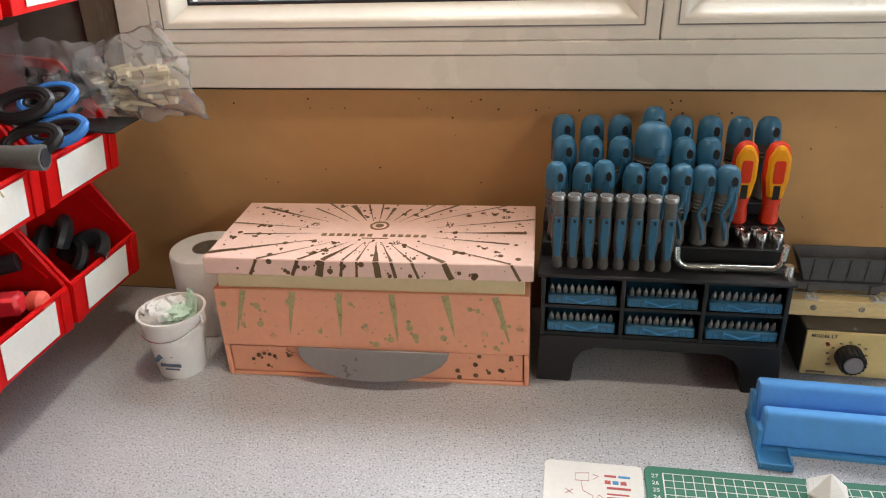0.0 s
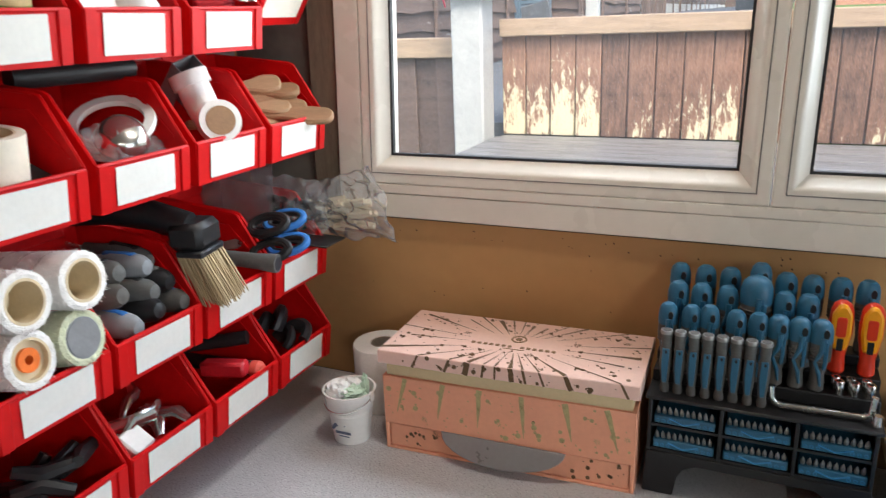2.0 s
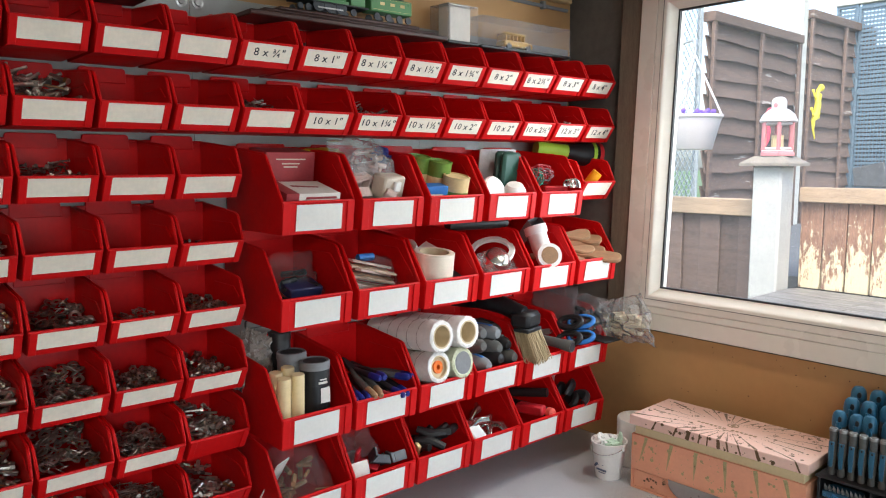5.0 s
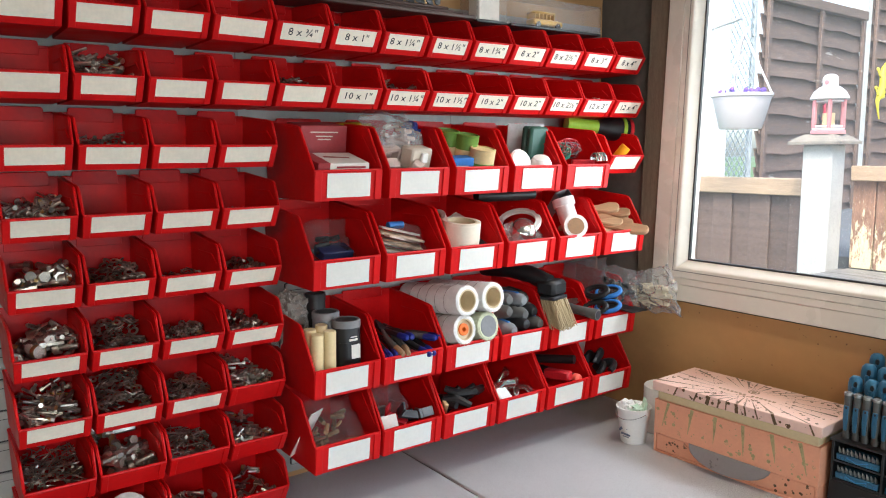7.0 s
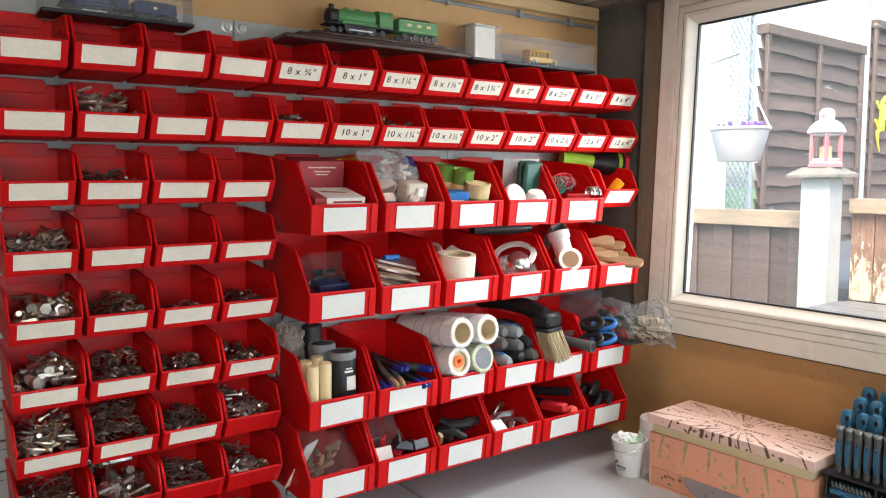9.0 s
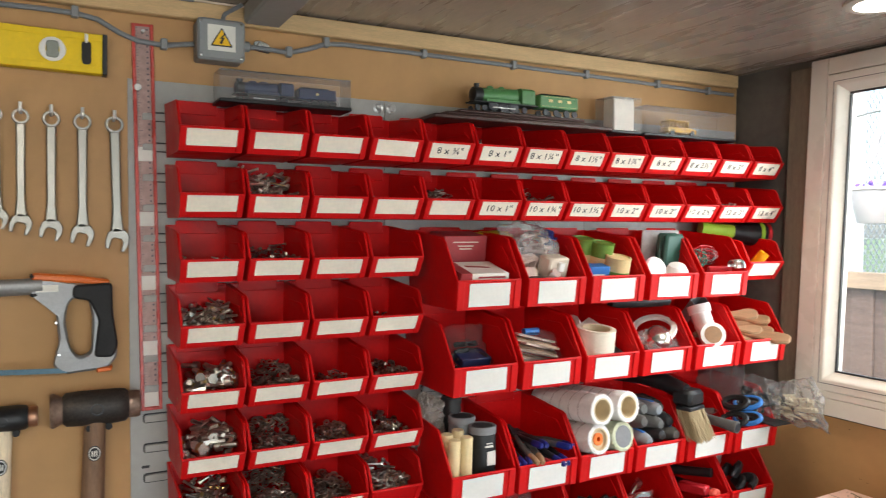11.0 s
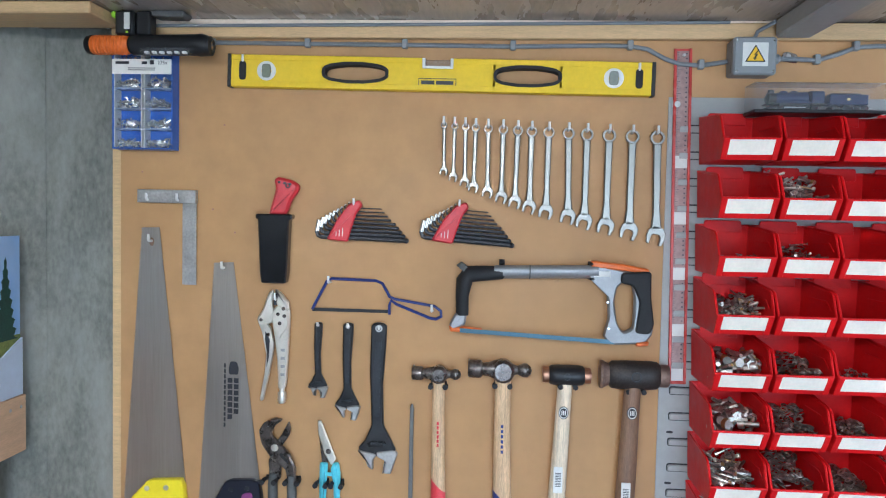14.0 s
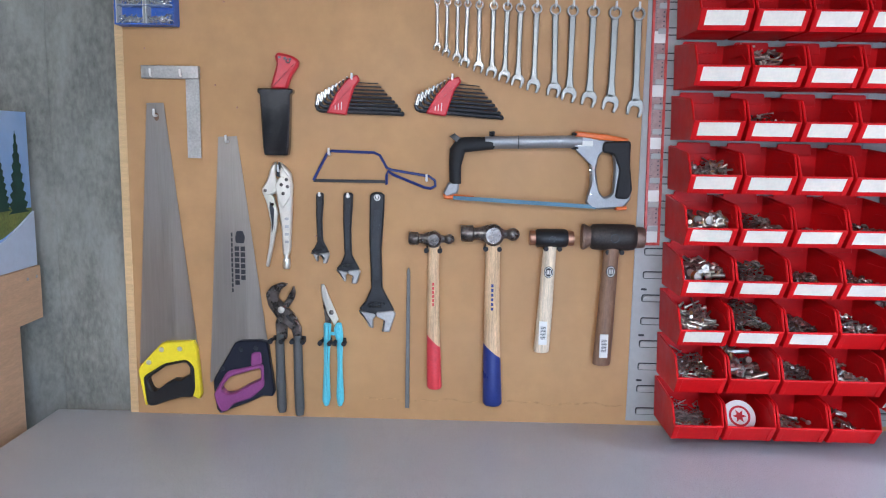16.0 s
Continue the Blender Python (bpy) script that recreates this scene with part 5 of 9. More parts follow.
# junior hacksaw
js = at_wall("junior_hacksaw", "small hacksaw with a bent blue rod frame", "hacksaw", -2.143, 1.473)
part("rod_frame", M().tube([(.008, -.17, .004), (.008, -.166, .012), (.008, -.138, .066), (.008, -.128, .072), (.008, -.03, .070), (.008, -.016, .064), (.008, .0, .036), (.008, .012, .031), (.008, .098, .018), (.008, .112, .008), (.008, .113, -.004), (.008, .102, -.010), (.008, .088, -.008), (.008, .015, .020), (.008, .003, .028), (.008, .0, .018), (.008, .0, -.003)], .0032, 8), BLUEP, js)
part("blade", M().box(.0074, .0086, -.17, .0, .000, .007), BLACK, js)
hook(-2.275, 1.537)
hook(-2.05, 1.481)

# large hacksaw
hs = at_wall("hacksaw", "large hacksaw with grey tube frame and black grips", "hacksaw", -1.588, 1.428)
part("frame_tube", M().tube([(.024, -.33, .142), (.024, -.112, .148)], .0155, 14, True, False, .85), ALU, hs)
part("tube_seam", M().lathe([(.0152, -.001), (.0163, 0), (.0152, .001)], (.024, -.255, .144), "y", 14, True), DARKSTEEL, hs)
part("front_grip", M().tube([(.024, -.396, .048), (.024, -.397, .090), (.024, -.393, .122), (.024, -.384, .136), (.024, -.360, .138), (.024, -.312, .141)], [.0145, .0155, .0195, .0205, .0185, .0155], 14, True, False, .85), RUBBER, hs, "black rubber front grip")
part("grip_cap", M().tube([(.024, -.400, .146), (.024, -.392, .156)], [.015, .011], 12, True, False, .8), GREYRUB, hs)
part("front_nose", M().prism(rounded([(-.411, .052), (-.386, .052), (-.389, .028), (-.416, .016), (-.424, .026)], .005), .012, .034, "x", .004), ALU, hs)
part("front_clamp", M().prism(rounded([(-.424, .026), (-.421, .013), (-.352, .010), (-.352, .020)], .003), .016, .033, "x", .003), ORANGE, hs)
part("blade", M().prism([(-.40, .012), (-.40, .021), (-.075, .006), (-.075, -.003)], .0325, .0337, "x"), BLADEBLUE, hs)
part("handle_frame", M().hollow(rounded([(-.131, .166), (-.065, .153), (-.006, .150), (.004, .02), (-.012, .0), (-.081, -.005), (-.099, .010), (-.088, .050), (-.093, .110), (-.131, .128)], .008), rounded([(-.074, .117), (-.045, .142), (-.036, .094), (-.037, .031), (-.058, .021), (-.071, .040), (-.078, .086)], .008), .012, .034, "x", .004, 56), ALU, hs)
part("orange_cap", M().prism(rounded([(-.128, .158), (-.126, .171), (-.060, .165), (-.008, .156), (-.010, .148), (-.060, .152)], .003), .010, .036, "x", .003), ORANGE, hs)
part("rear_grip", M().prism(rounded([(-.066, .148), (-.004, .152), (-.003, .095), (.005, .040), (-.004, .020), (-.034, .022), (-.026, .087), (-.041, .122), (-.067, .126)], .008), .007, .040, "x", .0035), RUBBER, hs, "black rubber pistol grip")
part("tension_foot", M().prism(rounded([(-.030, -.006), (-.006, -.004), (-.004, .004), (-.030, .002)], .002), .014, .036, "x", .002), ORANGE, hs)
part("rating_plate", M().box(.0342, .0347, -.122, -.088, .138, .150), PAPER, hs)
for u, w in ((-.092, .085), (-.088, .03)):
    part("rivet", M().lathe([(.001, 0), (.003, 0), (.002, .0015), (.001, .0015)], (.0338, u, w), "x", 8), CHROME, hs)
for y in (-1.902, -1.713):
    t = at_wall("tool_clip", "black spring clip gripping the hacksaw tube", "tool clip", y, 1.577, "tool clips")
    part("jaw", M().box(0, .036, -.006, .006, .012, .019, .003).box(0, .036, -.006, .006, -.019, -.012, .003).box(0, .005, -.006, .006, -.019, .019, .001), RUBBER, t)


# adjustable spanners
def adjustable(y, z, L):
    k = L / .331
    ob = at_wall("adjustable_spanner", "black adjustable spanner hanging jaws down", "adjustable spanner", y, z, "adjustable spanners by size")

    def sized(pts, a0, a1, r):
        return M().prism(rounded([(u * k, w * k) for u, w in pts], .004 * k), a0, a1, "x", r)
    part("handle", sized([(-.018, -.006), (-.008, .0), (.008, .0), (.016, -.006), (.0145, -.05), (.009, -.134), (.012, -.225), (.040, -.278), (.030, -.296), (-.026, -.292), (-.043, -.276), (-.028, -.258), (-.014, -.225), (-.019, -.11)], .004, .016, .003), FORGED, ob)
    part("handle_recess", sized([(-.007, -.04), (.006, -.04), (.003, -.134), (.004, -.205), (-.009, -.205), (-.012, -.11)], .0158, .0165, .0002), DARKSTEEL, ob)
    part("fixed_jaw", sized([(-.002, -.283), (.036, -.278), (.044, -.286), (.030, -.331), (.014, -.330), (.019, -.303), (-.001, -.294)], .003, .0185, .002), STEEL, ob)
    part("jaw_face", sized([(.012, -.330), (.0145, -.330), (.0195, -.303), (.016, -.302)], .005, .0190, .0004), CHROME, ob)
    part("sliding_jaw", sized([(-.045, -.280), (-.003, -.288), (-.004, -.296), (-.010, -.300), (-.009, -.324), (-.020, -.318), (-.027, -.300), (-.034, -.290)], .005, .0180, .002), STEEL, ob)
    for i in range(5):
        part("worm_thread", M().cyl((.0155, (-.016 + i * .0062) * k, -.262 * k), (.0155, (-.0125 + i * .0062) * k, -.268 * k), .0085 * k, n=8), FORGED, ob)
    part("eye_ring", M().lathe([(.0045 * k, .0155), (.008 * k, .0155), (.0075 * k, .0168), (.0045 * k, .0168)], (0, -.001, -.012 * k), "x", 16, True), STEEL, ob)
    hook(y - .001, z - .013 * k, .02, .008)
    return ob


adjustable(-2.297, 1.449, .166)
adjustable(-2.231, 1.450, .214)
adjustable(-2.163, 1.452, .331)

# water-pump pliers
pp = at_wall("pump_pliers", "worn steel water-pump pliers with grey grips", "pliers", -2.372, .91)
part("upper_jaw", M().prism(rounded([(-.053, .299), (-.039, .318), (-.015, .327), (.001, .323), (-.017, .311), (-.025, .289), (-.007, .272), (.016, .248), (.030, .218), (.030, .186), (.013, .186), (.008, .214), (-.022, .234), (-.046, .268)], .006), .013, .027, "x", .003), WORN, pp)
part("slot", M().prism(rounded([(-.002, .252), (.012, .236), (.016, .228), (.008, .232), (-.006, .246)], .003), .0268, .0275, "x"), BLACK, pp)
part("lower_jaw", M().prism(rounded([(.011, .318), (.015, .300), (.012, .286), (-.003, .264), (-.007, .186), (-.031, .186), (-.034, .226), (-.023, .264), (-.008, .282)], .005), .004, .0135, "x", .002), WORN, pp)
part("grip", M().tube([(.020, .021, .200), (.020, .021, .176), (.020, .022, .09), (.020, .024, .02), (.020, .024, .002)], [.0095, .0105, .0112, .0115, .009], 12), GREYRUB, pp, "dull grey dipped grip")
part("grip", M().tube([(.012, -.022, .200), (.012, -.024, .176), (.012, -.023, .09), (.012, -.021, .02), (.012, -.020, .006)], [.0095, .0105, .0112, .0115, .009], 12), GREYRUB, pp, "dull grey dipped grip")
part("pivot", M().lathe([(.001, 0), (.0085, 0), (.0075, .003), (.001, .004)], (.0265, -.016, .262), "x", 14), NICKEL, pp)
clip_pair(-2.400, 1.097, .014)
clip_pair(-2.349, 1.097, .014)

# tin snips
sn = at_wall("tin_snips", "steel tin snips with turquoise handles", "snips", -2.268, .934)
part("blade", M().prism(rounded([(-.028, .298), (-.021, .301), (-.007, .266), (.014, .215), (.004, .200), (-.012, .226), (-.026, .270)], .004), .011, .018, "x", .002), NICKEL, sn)
part("blade", M().prism(rounded([(-.029, .290), (-.025, .288), (-.013, .236), (-.004, .205), (-.018, .200), (-.022, .235)], .003), .006, .0112, "x", .001), WORN, sn)
part("grip", M().prism(rounded([(-.022, .206), (-.004, .205), (-.007, .16), (-.009, .10), (-.007, .016), (-.012, .0), (-.021, .0), (-.026, .014), (-.022, .10)], .005), .005, .021, "x", .005), CYAN, sn)
part("grip", M().prism(rounded([(.002, .192), (.008, .206), (.020, .207), (.024, .18), (.022, .10), (.026, .014), (.020, .0), (.012, .0), (.008, .02), (.011, .10), (.009, .16)], .005), .005, .021, "x", .005), CYAN, sn)
part("latch", M().box(.012, .016, -.008, .010, .176, .184, .001), CYAN, sn)
part("pivot", M().lathe([(.001, 0), (.006, 0), (.005, .002), (.001, .003)], (.0178, -.003, .232), "x", 12), WORN, sn)
clip_pair(-2.284, 1.095, .012)
clip_pair(-2.250, 1.095, .012)

# flat file
FILEGREY = material("grey_file_steel", (0.17, 0.165, 0.155), 0.5, 0.6, vary=0.15, scale=60, bump=0.3, bump_scale=900)
fl = at_wall("file", "narrow flat steel file hanging from a nail", "file", -2.090, .931)
part("blade", M().prism([(-.005, 0), (.005, 0), (.004, .335), (.0015, .344), (-.0015, .344), (-.004, .335)], .004, .008, "x", .0008), FILEGREY, fl)


# hammers
def hammer_clip(y, z):
    clip_pair(y, z, .017)


def haft(path, rs, flat, n=20):
    """An oval handle, narrower from front to back."""
    m = M()
    for (x, y, z), r in zip(path, rs):
        m.v += [(x + flat * r * math.sin(2 * math.pi * q / n), y + r * math.cos(2 * math.pi * q / n), z) for q in range(n)]
    k = len(path)
    m.f = [(j * n + q, j * n + (q + 1) % n, j * n + n + (q + 1) % n, j * n + n + q) for j in range(k - 1) for q in range(n)] + [tuple(range(n)), tuple(range((k - 1) * n, k * n))]
    return m


def ball_pein(y, z, k, L, paint, tip, brand):
    ob = at_wall("ball_pein_hammer", f"ball pein hammer, ash handle with a {tip} end", "hammer", y, z, "hammers")
    x = .026
    hd_ = part("head", M().lathe([(.001, -.062), (.0135, -.062), (.0158, -.058), (.0158, -.040), (.0112, -.036), (.0125, -.026), (.017, -.014), (.0172, -.002), (.013, .012), (.0088, .020), (.0078, .025), (.0095, .028), (.0125, .034), (.0118, .041), (.007, .047), (.001, .049)], (0, 0, .004), "y", 20), WORN, ob)
    hd_.location, hd_.scale = (x, 0, 0), (k, k, k)
    part("cheek", M().prism(circle(-.001, .003, .0195 * k, 18, 1.05), x - .014, x + .0172 * k, "x", .006), WORN, ob)
    part("face", M().lathe([(.001, -.0625), (.0125, -.0625), (.0138, -.059), (.001, -.059)], (0, 0, .004), "y", 20), STEEL, ob).scale = (k, k, k)
    ob.children[-1].location = (x, 0, 0)
    w = .0150 * k
    sway = .005 * k

    def at(u):
        return (x, sway * u * u * 1.4 - .001, -.012 - (L - .012) * u)

    def radius(u):
        return w * (.92 - .12 * math.sin(u * 3.0) * (1 - u) + .30 * u)
    part("handle", haft([at(u) for u in (0, .12, .3, .45, .6, .70)], [radius(u) for u in (0, .12, .3, .45, .6, .70)], .78), ASH, ob)
    # dipped end whose edge runs at a slant round the handle
    dip, n = M(), 20
    for j, u in enumerate((.66, .75, .88, .985, 1.0)):
        for q in range(n):
            a = 2 * math.pi * q / n
            v = u + (.045 * -math.cos(a) * (1 if j == 0 else 0))
            c, rr = at(v), radius(v) * (1.02 if j < 4 else .82)
            dip.v.append((c[0] + .8 * rr * math.sin(a), c[1] + rr * math.cos(a) * -1, c[2]))
    dip.f = [(j * n + q, j * n + (q + 1) % n, j * n + n + (q + 1) % n, j * n + n + q) for j in range(4) for q in range(n)] + [tuple(range(4 * n, 5 * n)), tuple(range(n))]
    part("painted_end", dip, paint, ob, f"{tip} dipped handle end")
    for i in range(6):
        c = at(.26 + .028 * i)
        part("printed_mark", M().box(c[0] + radius(.3) * .70, c[0] + radius(.3) * .805, c[1] - .0022 * k, c[1] + .0022 * k, c[2] - .0036, c[2] + .0036), brand, ob, smooth=False)
    hammer_clip(y - .002, z - .024 * k)
    return ob


ball_pein(-2.030, 1.344, .95, .355, material("red_dip", (0.62, 0.05, 0.06), .4), "red", REDTOOL)
ball_pein(-1.893, 1.357, 1.22, .405, BLUEP, "dark blue", BLUEP)


def copper_mallet(y, z, k, L, wood, tone, group):
    ob = at_wall("copper_hammer", f"black hammer with copper faces and a {tone} handle", "hammer", y, z, "hammers")
    x = .026
    part("head", M().lathe([(.001, -.040), (.017, -.040), (.0205, -.036), (.0215, -.02), (.0215, .02), (.0205, .030), (.017, .034), (.001, .034)], (0, 0, 0), "y", 22), BLACK if tone != "brown" else WORNBLACK, ob).matrix_basis = Matrix.Translation((x, 0, 0)) @ Matrix.Diagonal((1.1, k, k, 1))
    part("head_mark", M().ring(circle(-.003, 0, .0075 * k, 16), circle(-.003, 0, .006 * k, 16), x + .0225, x + .0245, "x"), FORGED, ob)
    for s in (-1, 1):
        lx = 1.25 if (s < 0 and tone == "brown") else 1.0
        prof = [(.001, 0), (.0165, 0), (.017, .002), (.0172 * lx, .010), (.016 * lx, .0135), (.001, .014)]
        part("face", M().lathe([(r, (h + (.034 if s > 0 else .040)) * s) for r, h in prof], (0, 0, 0), "y", 22), COPPER if tone != "brown" else WORNCOPPER, ob, "dented copper face").matrix_basis = Matrix.Translation((x, 0, 0)) @ Matrix.Diagonal((1.1, k, k, 1))
    w = .0168 * (k * .35 + .65)
    part("handle", haft([(x, -.005, -.012), (x, -.007, -.05), (x, -.010, -L * .45), (x, -.014, -L * .8), (x, -.017, -L + .003), (x, -.017, -L)], [w * .92, w * .92, w * .98, w * 1.06, w * 1.08, w * .98], .78), wood, ob)
    st = part("round_sticker", M().prism(circle(-.008, -.078, .0105, 18, 1.3), x + w * .60, x + w * .80, "x"), BLACK, ob)
    part("sticker_ring", M().ring(circle(-.008, -.078, .0092, 18, 1.3), circle(-.008, -.078, .0078, 18, 1.3), x + w * .80, x + w * .815, "x"), PAPER, st)
    part("sticker_letters", M().box(x + w * .80, x + w * .815, -.0125, -.0105, -.083, -.073).box(x + w * .80, x + w * .815, -.009, -.007, -.083, -.073).box(x + w * .80, x + w * .815, -.0055, -.0035, -.083, -.073), PAPER, st, smooth=False)
    bc = part("barcode_sticker", M().box(x + w * .7, x + w * .885, -.0255, -.0065, -L + .020, -L + .076, .0005), PAPER, ob, "white barcode sticker")
    for i in range(9):
        part("printed_bar", M().box(x + w * .885, x + w * .90, -.022, -.010, -L + .034 + i * .0035, -L + .0355 + i * .0035), INK, bc, smooth=False)
    hammer_clip(y, z - .024 * k)
    return ob


WORNBLACK = material("worn_black_iron", (.035, .028, .024), .5, .3, vary=.4, scale=40, second=(.10, .07, .05), amount=.3, sharp=.3)
WORNCOPPER = material("worn_copper", (.30, .21, .16), .5, .8, vary=.4, scale=60, bump=.5, bump_scale=150, second=(.14, .09, .07), amount=.45, sharp=.3)
copper_mallet(-1.757, 1.355, 1.0, .270, PALEASH, "pale ash", "")
copper_mallet(-1.615, 1.36, 1.42, .302, DARKWOOD, "brown", "")

RULERED = material("translucent_red_plastic", (0.50, 0.05, 0.035), 0.3, vary=0.1, scale=12)
# steel rule in a red plastic sleeve
rl = at_wall("steel_rule", "steel rule in a red plastic sleeve", "ruler", -1.530, 1.34)
rl.matrix_world = pose(.004, -1.525, 1.34, .95, 0, 0)
part("sleeve", M().box(0, .001, -.0185, .0185, 0, .705, .0003), RULERED, rl, "red plastic sleeve back")
for a, b in ((-.0185, -.0125), (.0125, .0185)):
    part("sleeve_edge", M().box(.001, .004, a, b, 0, .705, .001), RULERED, rl)
part("sleeve_edge", M().box(.001, .004, -.0125, .0125, 0, .006, .001), RULERED, rl)
part("blade", M().box(.0012, .0024, -.0122, .0122, .008, .70), material("rule_steel", (.30, .20, .18), .5, .7, vary=.25, scale=14), rl, "steel rule seen through pinkish film")
marks = M()
for i in range(138):
    marks.box(.0024, .0026, -.0122, -.0122 + (.009 if i % 10 == 0 else .0065 if i % 5 == 0 else .004), .012 + i * .005, .0126 + i * .005)
    if i % 2 == 0:
        marks.box(.0024, .0026, .006, .009, .013 + i * .005, .016 + i * .005)
tagged(part("graduation", marks, INK, rl, smooth=False), kind="stuff")
for z in (.02, .115, .235, .352, .47):
    part("tape_patch", M().box(.0026, .0030, -.0124, .0124, z - .013, z + .013), PAPER, rl, "white paper patch")
part("nail", M().cyl((0, 0, .69), (.014, 0, .69), .003, n=10), STEEL, rl)

# junction box with a warning sign
jb = at_wall("junction_box", "grey electrical junction box with a yellow warning sign", "junction box", -1.405, 2.022)
part("body", M().prism(rounded(rect(-.042, .042, -.037, .037), .007), 0, .034, "x", .002), GREYBOX, jb)
lid = part("lid", M().prism(rounded(rect(-.043, .043, -.038, .038), .008), .0345, .052, "x", .004), GREYBOX, jb)
part("sign", M().box(.052, .0526, -.025, .025, -.021, .026), PAPER, lid, "white sticker")
part("warning_triangle", M().prism(rounded([(-.0205, -.013), (.0205, -.013), (0, .022)], .003), .0526, .053, "x"), BLACK, lid)
part("warning_field", M().prism([(-.0165, -.0105), (.0165, -.0105), (0, .0175)], .053, .0533, "x"), SIGNY, lid, "yellow triangle")
part("lightning_bolt", M().prism([(.004, .010), (-.004, .001), (0, .001), (-.003, -.005), (-.005, -.004), (-.002, -.0095), (.003, -.005), (.001, -.0045), (.005, .003), (.001, .003), (.006, .009)], .0533, .0536, "x"), BLACK, lid)
for u, w in ((-.036, -.031), (.036, -.031), (-.036, .031), (.036, .031)):
    part("screw", M().lathe([(.001, 0), (.003, 0), (.0025, .0012), (.001, .0014)], (.0518, u, w), "x", 10), CHROME, jb)
part("gland", M().lathe([(.001, .0), (.008, .0), (.010, .004), (.010, .014), (.006, .018), (.001, .018)], (.018, .042, 0), "y", 12), GREYBOX, jb)

# cables clipped along the top
def cable(path, r=.0048):
    return single("cable", M().tube(path, r, 8), CABLE, "grey cable clipped along the top of the board", "cable", "wall cables")


cable([(.007, -2.72, 2.056), (.007, -2.54, 2.052), (.007, -2.33, 2.050), (.007, -2.12, 2.049), (.007, -1.89, 2.047), (.007, -1.70, 2.050), (.007, -1.646, 2.049), (.007, -1.61, 2.043), (.007, -1.575, 2.024), (.007, -1.545, 2.013), (.007, -1.50, 2.010), (.010, -1.447, 2.018)])
cable([(.018, -1.345, 2.022), (.012, -1.317, 2.024), (.008, -1.267, 2.022), (.007, -1.225, 2.035), (.007, -1.19, 2.049), (.007, -1.15, 2.052), (.007, -.97, 2.052), (.007, -.74, 2.051), (.007, -.53, 2.050), (.007, -.30, 2.048), (.007, -.12, 2.046), (.012, -.03, 2.044)])
cable([(.027, -2.70, 2.082), (.027, -2.2, 2.086), (.027, -1.8, 2.090), (.027, -1.45, 2.094)], .0036)
cable([(.02, -1.40, 2.058), (.03, -1.395, 2.075), (.06, -1.37, 2.088)], .004)
for y, z in ((-2.54, 2.052), (-2.33, 2.050), (-2.12, 2.049), (-1.89, 2.047), (-1.646, 2.049), (-1.50, 2.010), (-1.267, 2.022), (-1.19, 2.050), (-.97, 2.052), (-.74, 2.051), (-.53, 2.050), (-.30, 2.048), (-.12, 2.046)):
    single("cable_clip", M().prism(rounded([(-.006, -.008), (.006, -.008), (.006, .012), (-.006, .012)], .003), .0, .0135, "x", .0015), GREYBOX, "small grey cable clip on the board", "cable clip", "cable clips", at=(0.0005, y, z))
# steel wall anchor beside the box
an = at_wall("wall_anchor", "bright steel cable clamp beside the junction box", "clamp", -1.322, 2.028)
part("plate", M().prism(rounded([(-.013, -.008), (.018, -.012), (.018, .006), (-.002, .013), (-.013, .010)], .005), .002, .006, "x", .001), CHROME, an)
part("screw", M().lathe([(.001, 0), (.006, 0), (.005, .003), (.001, .004)], (.006, -.002, .003), "x", 12), STEEL, an)

# small holes and screws in the board
hole = M().lathe([(.0008, 0), (.0026, 0), (.0022, .0012), (.0008, .0014)], (0, 0, 0), "x", 8).mesh("screw_head", COPPER)
for y, z in ((-2.49, 1.64), (-2.06, 1.355), (-2.515, 1.875), (-2.70, 1.77), (-2.30, 1.36), (-2.31, 1.345), (-2.285, 1.22), (-2.285, 1.205), (-2.54, 1.69)):
    ob = part("screw_head", hole, COPPER)
    ob.location = (0, y, z)
    tagged(ob, "small brass screw remaining in the board", "screw", "screws in the board")

# blue fastener organiser and the work lamp above it
LIDFILM = film("clear_lid_plastic", (.97, .97, .97), .12, .04, 0, .02)
DIVIDER = material("clear_grey_divider", (.28, .33, .42), .25, vary=.1)
og_ = at_wall("organiser_box", "blue compartment box of screws with a clear lid", "organiser", -2.683, 1.817)
part("tray", M().box(.002, .006, -.067, .067, 0, .222, .001).box(.006, .036, -.067, -.064, 0, .222).box(.006, .036, .064, .067, 0, .222).box(.006, .036, -.064, .064, 0, .003).box(.006, .036, -.064, .064, .219, .222), BLUEORG, og_, smooth=False)
for i in range(1, 5):
    part("divider", M().box(.006, .033, -.063, .063, .0435 * i - .0018, .0435 * i + .0018), DIVIDER, og_, smooth=False)
part("spine", M().box(.006, .034, -.0042, -.0022, .004, .218).box(.006, .034, .0022, .0042, .004, .218).box(.006, .034, -.065, -.062, .004, .218), WHITEP, og_, smooth=False)
part("lid", M().box(.0365, .0385, -.067, .067, 0, .222, .0005), LIDFILM, og_, "clear plastic lid")
lbl = part("card_label", M().box(.0386, .039, -.0655, .0655, .160, .192), PAPER, og_, "white printed card strip")
part("printed_bars", M().box(.0391, .0394, -.058, -.028, .181, .187).box(.0391, .0394, .0, .012, .181, .187).box(.0391, .0394, -.03, .03, .172, .1735).box(.0391, .0394, -.03, .03, .168, .1695), INK, lbl, smooth=False)
part("printed_count", text_mesh("275x", .011, INK, Matrix.Translation((.0393, .046, .184)) @ FACE_X), INK, lbl)
part("printed_cross", M().box(.0391, .0394, .018, .027, .1805, .1895), INK, lbl, smooth=False)
BRIGHTZ = material("bright_zinc", (.80, .80, .79), .22, .9, vary=.2, scale=90)
fixings = M()
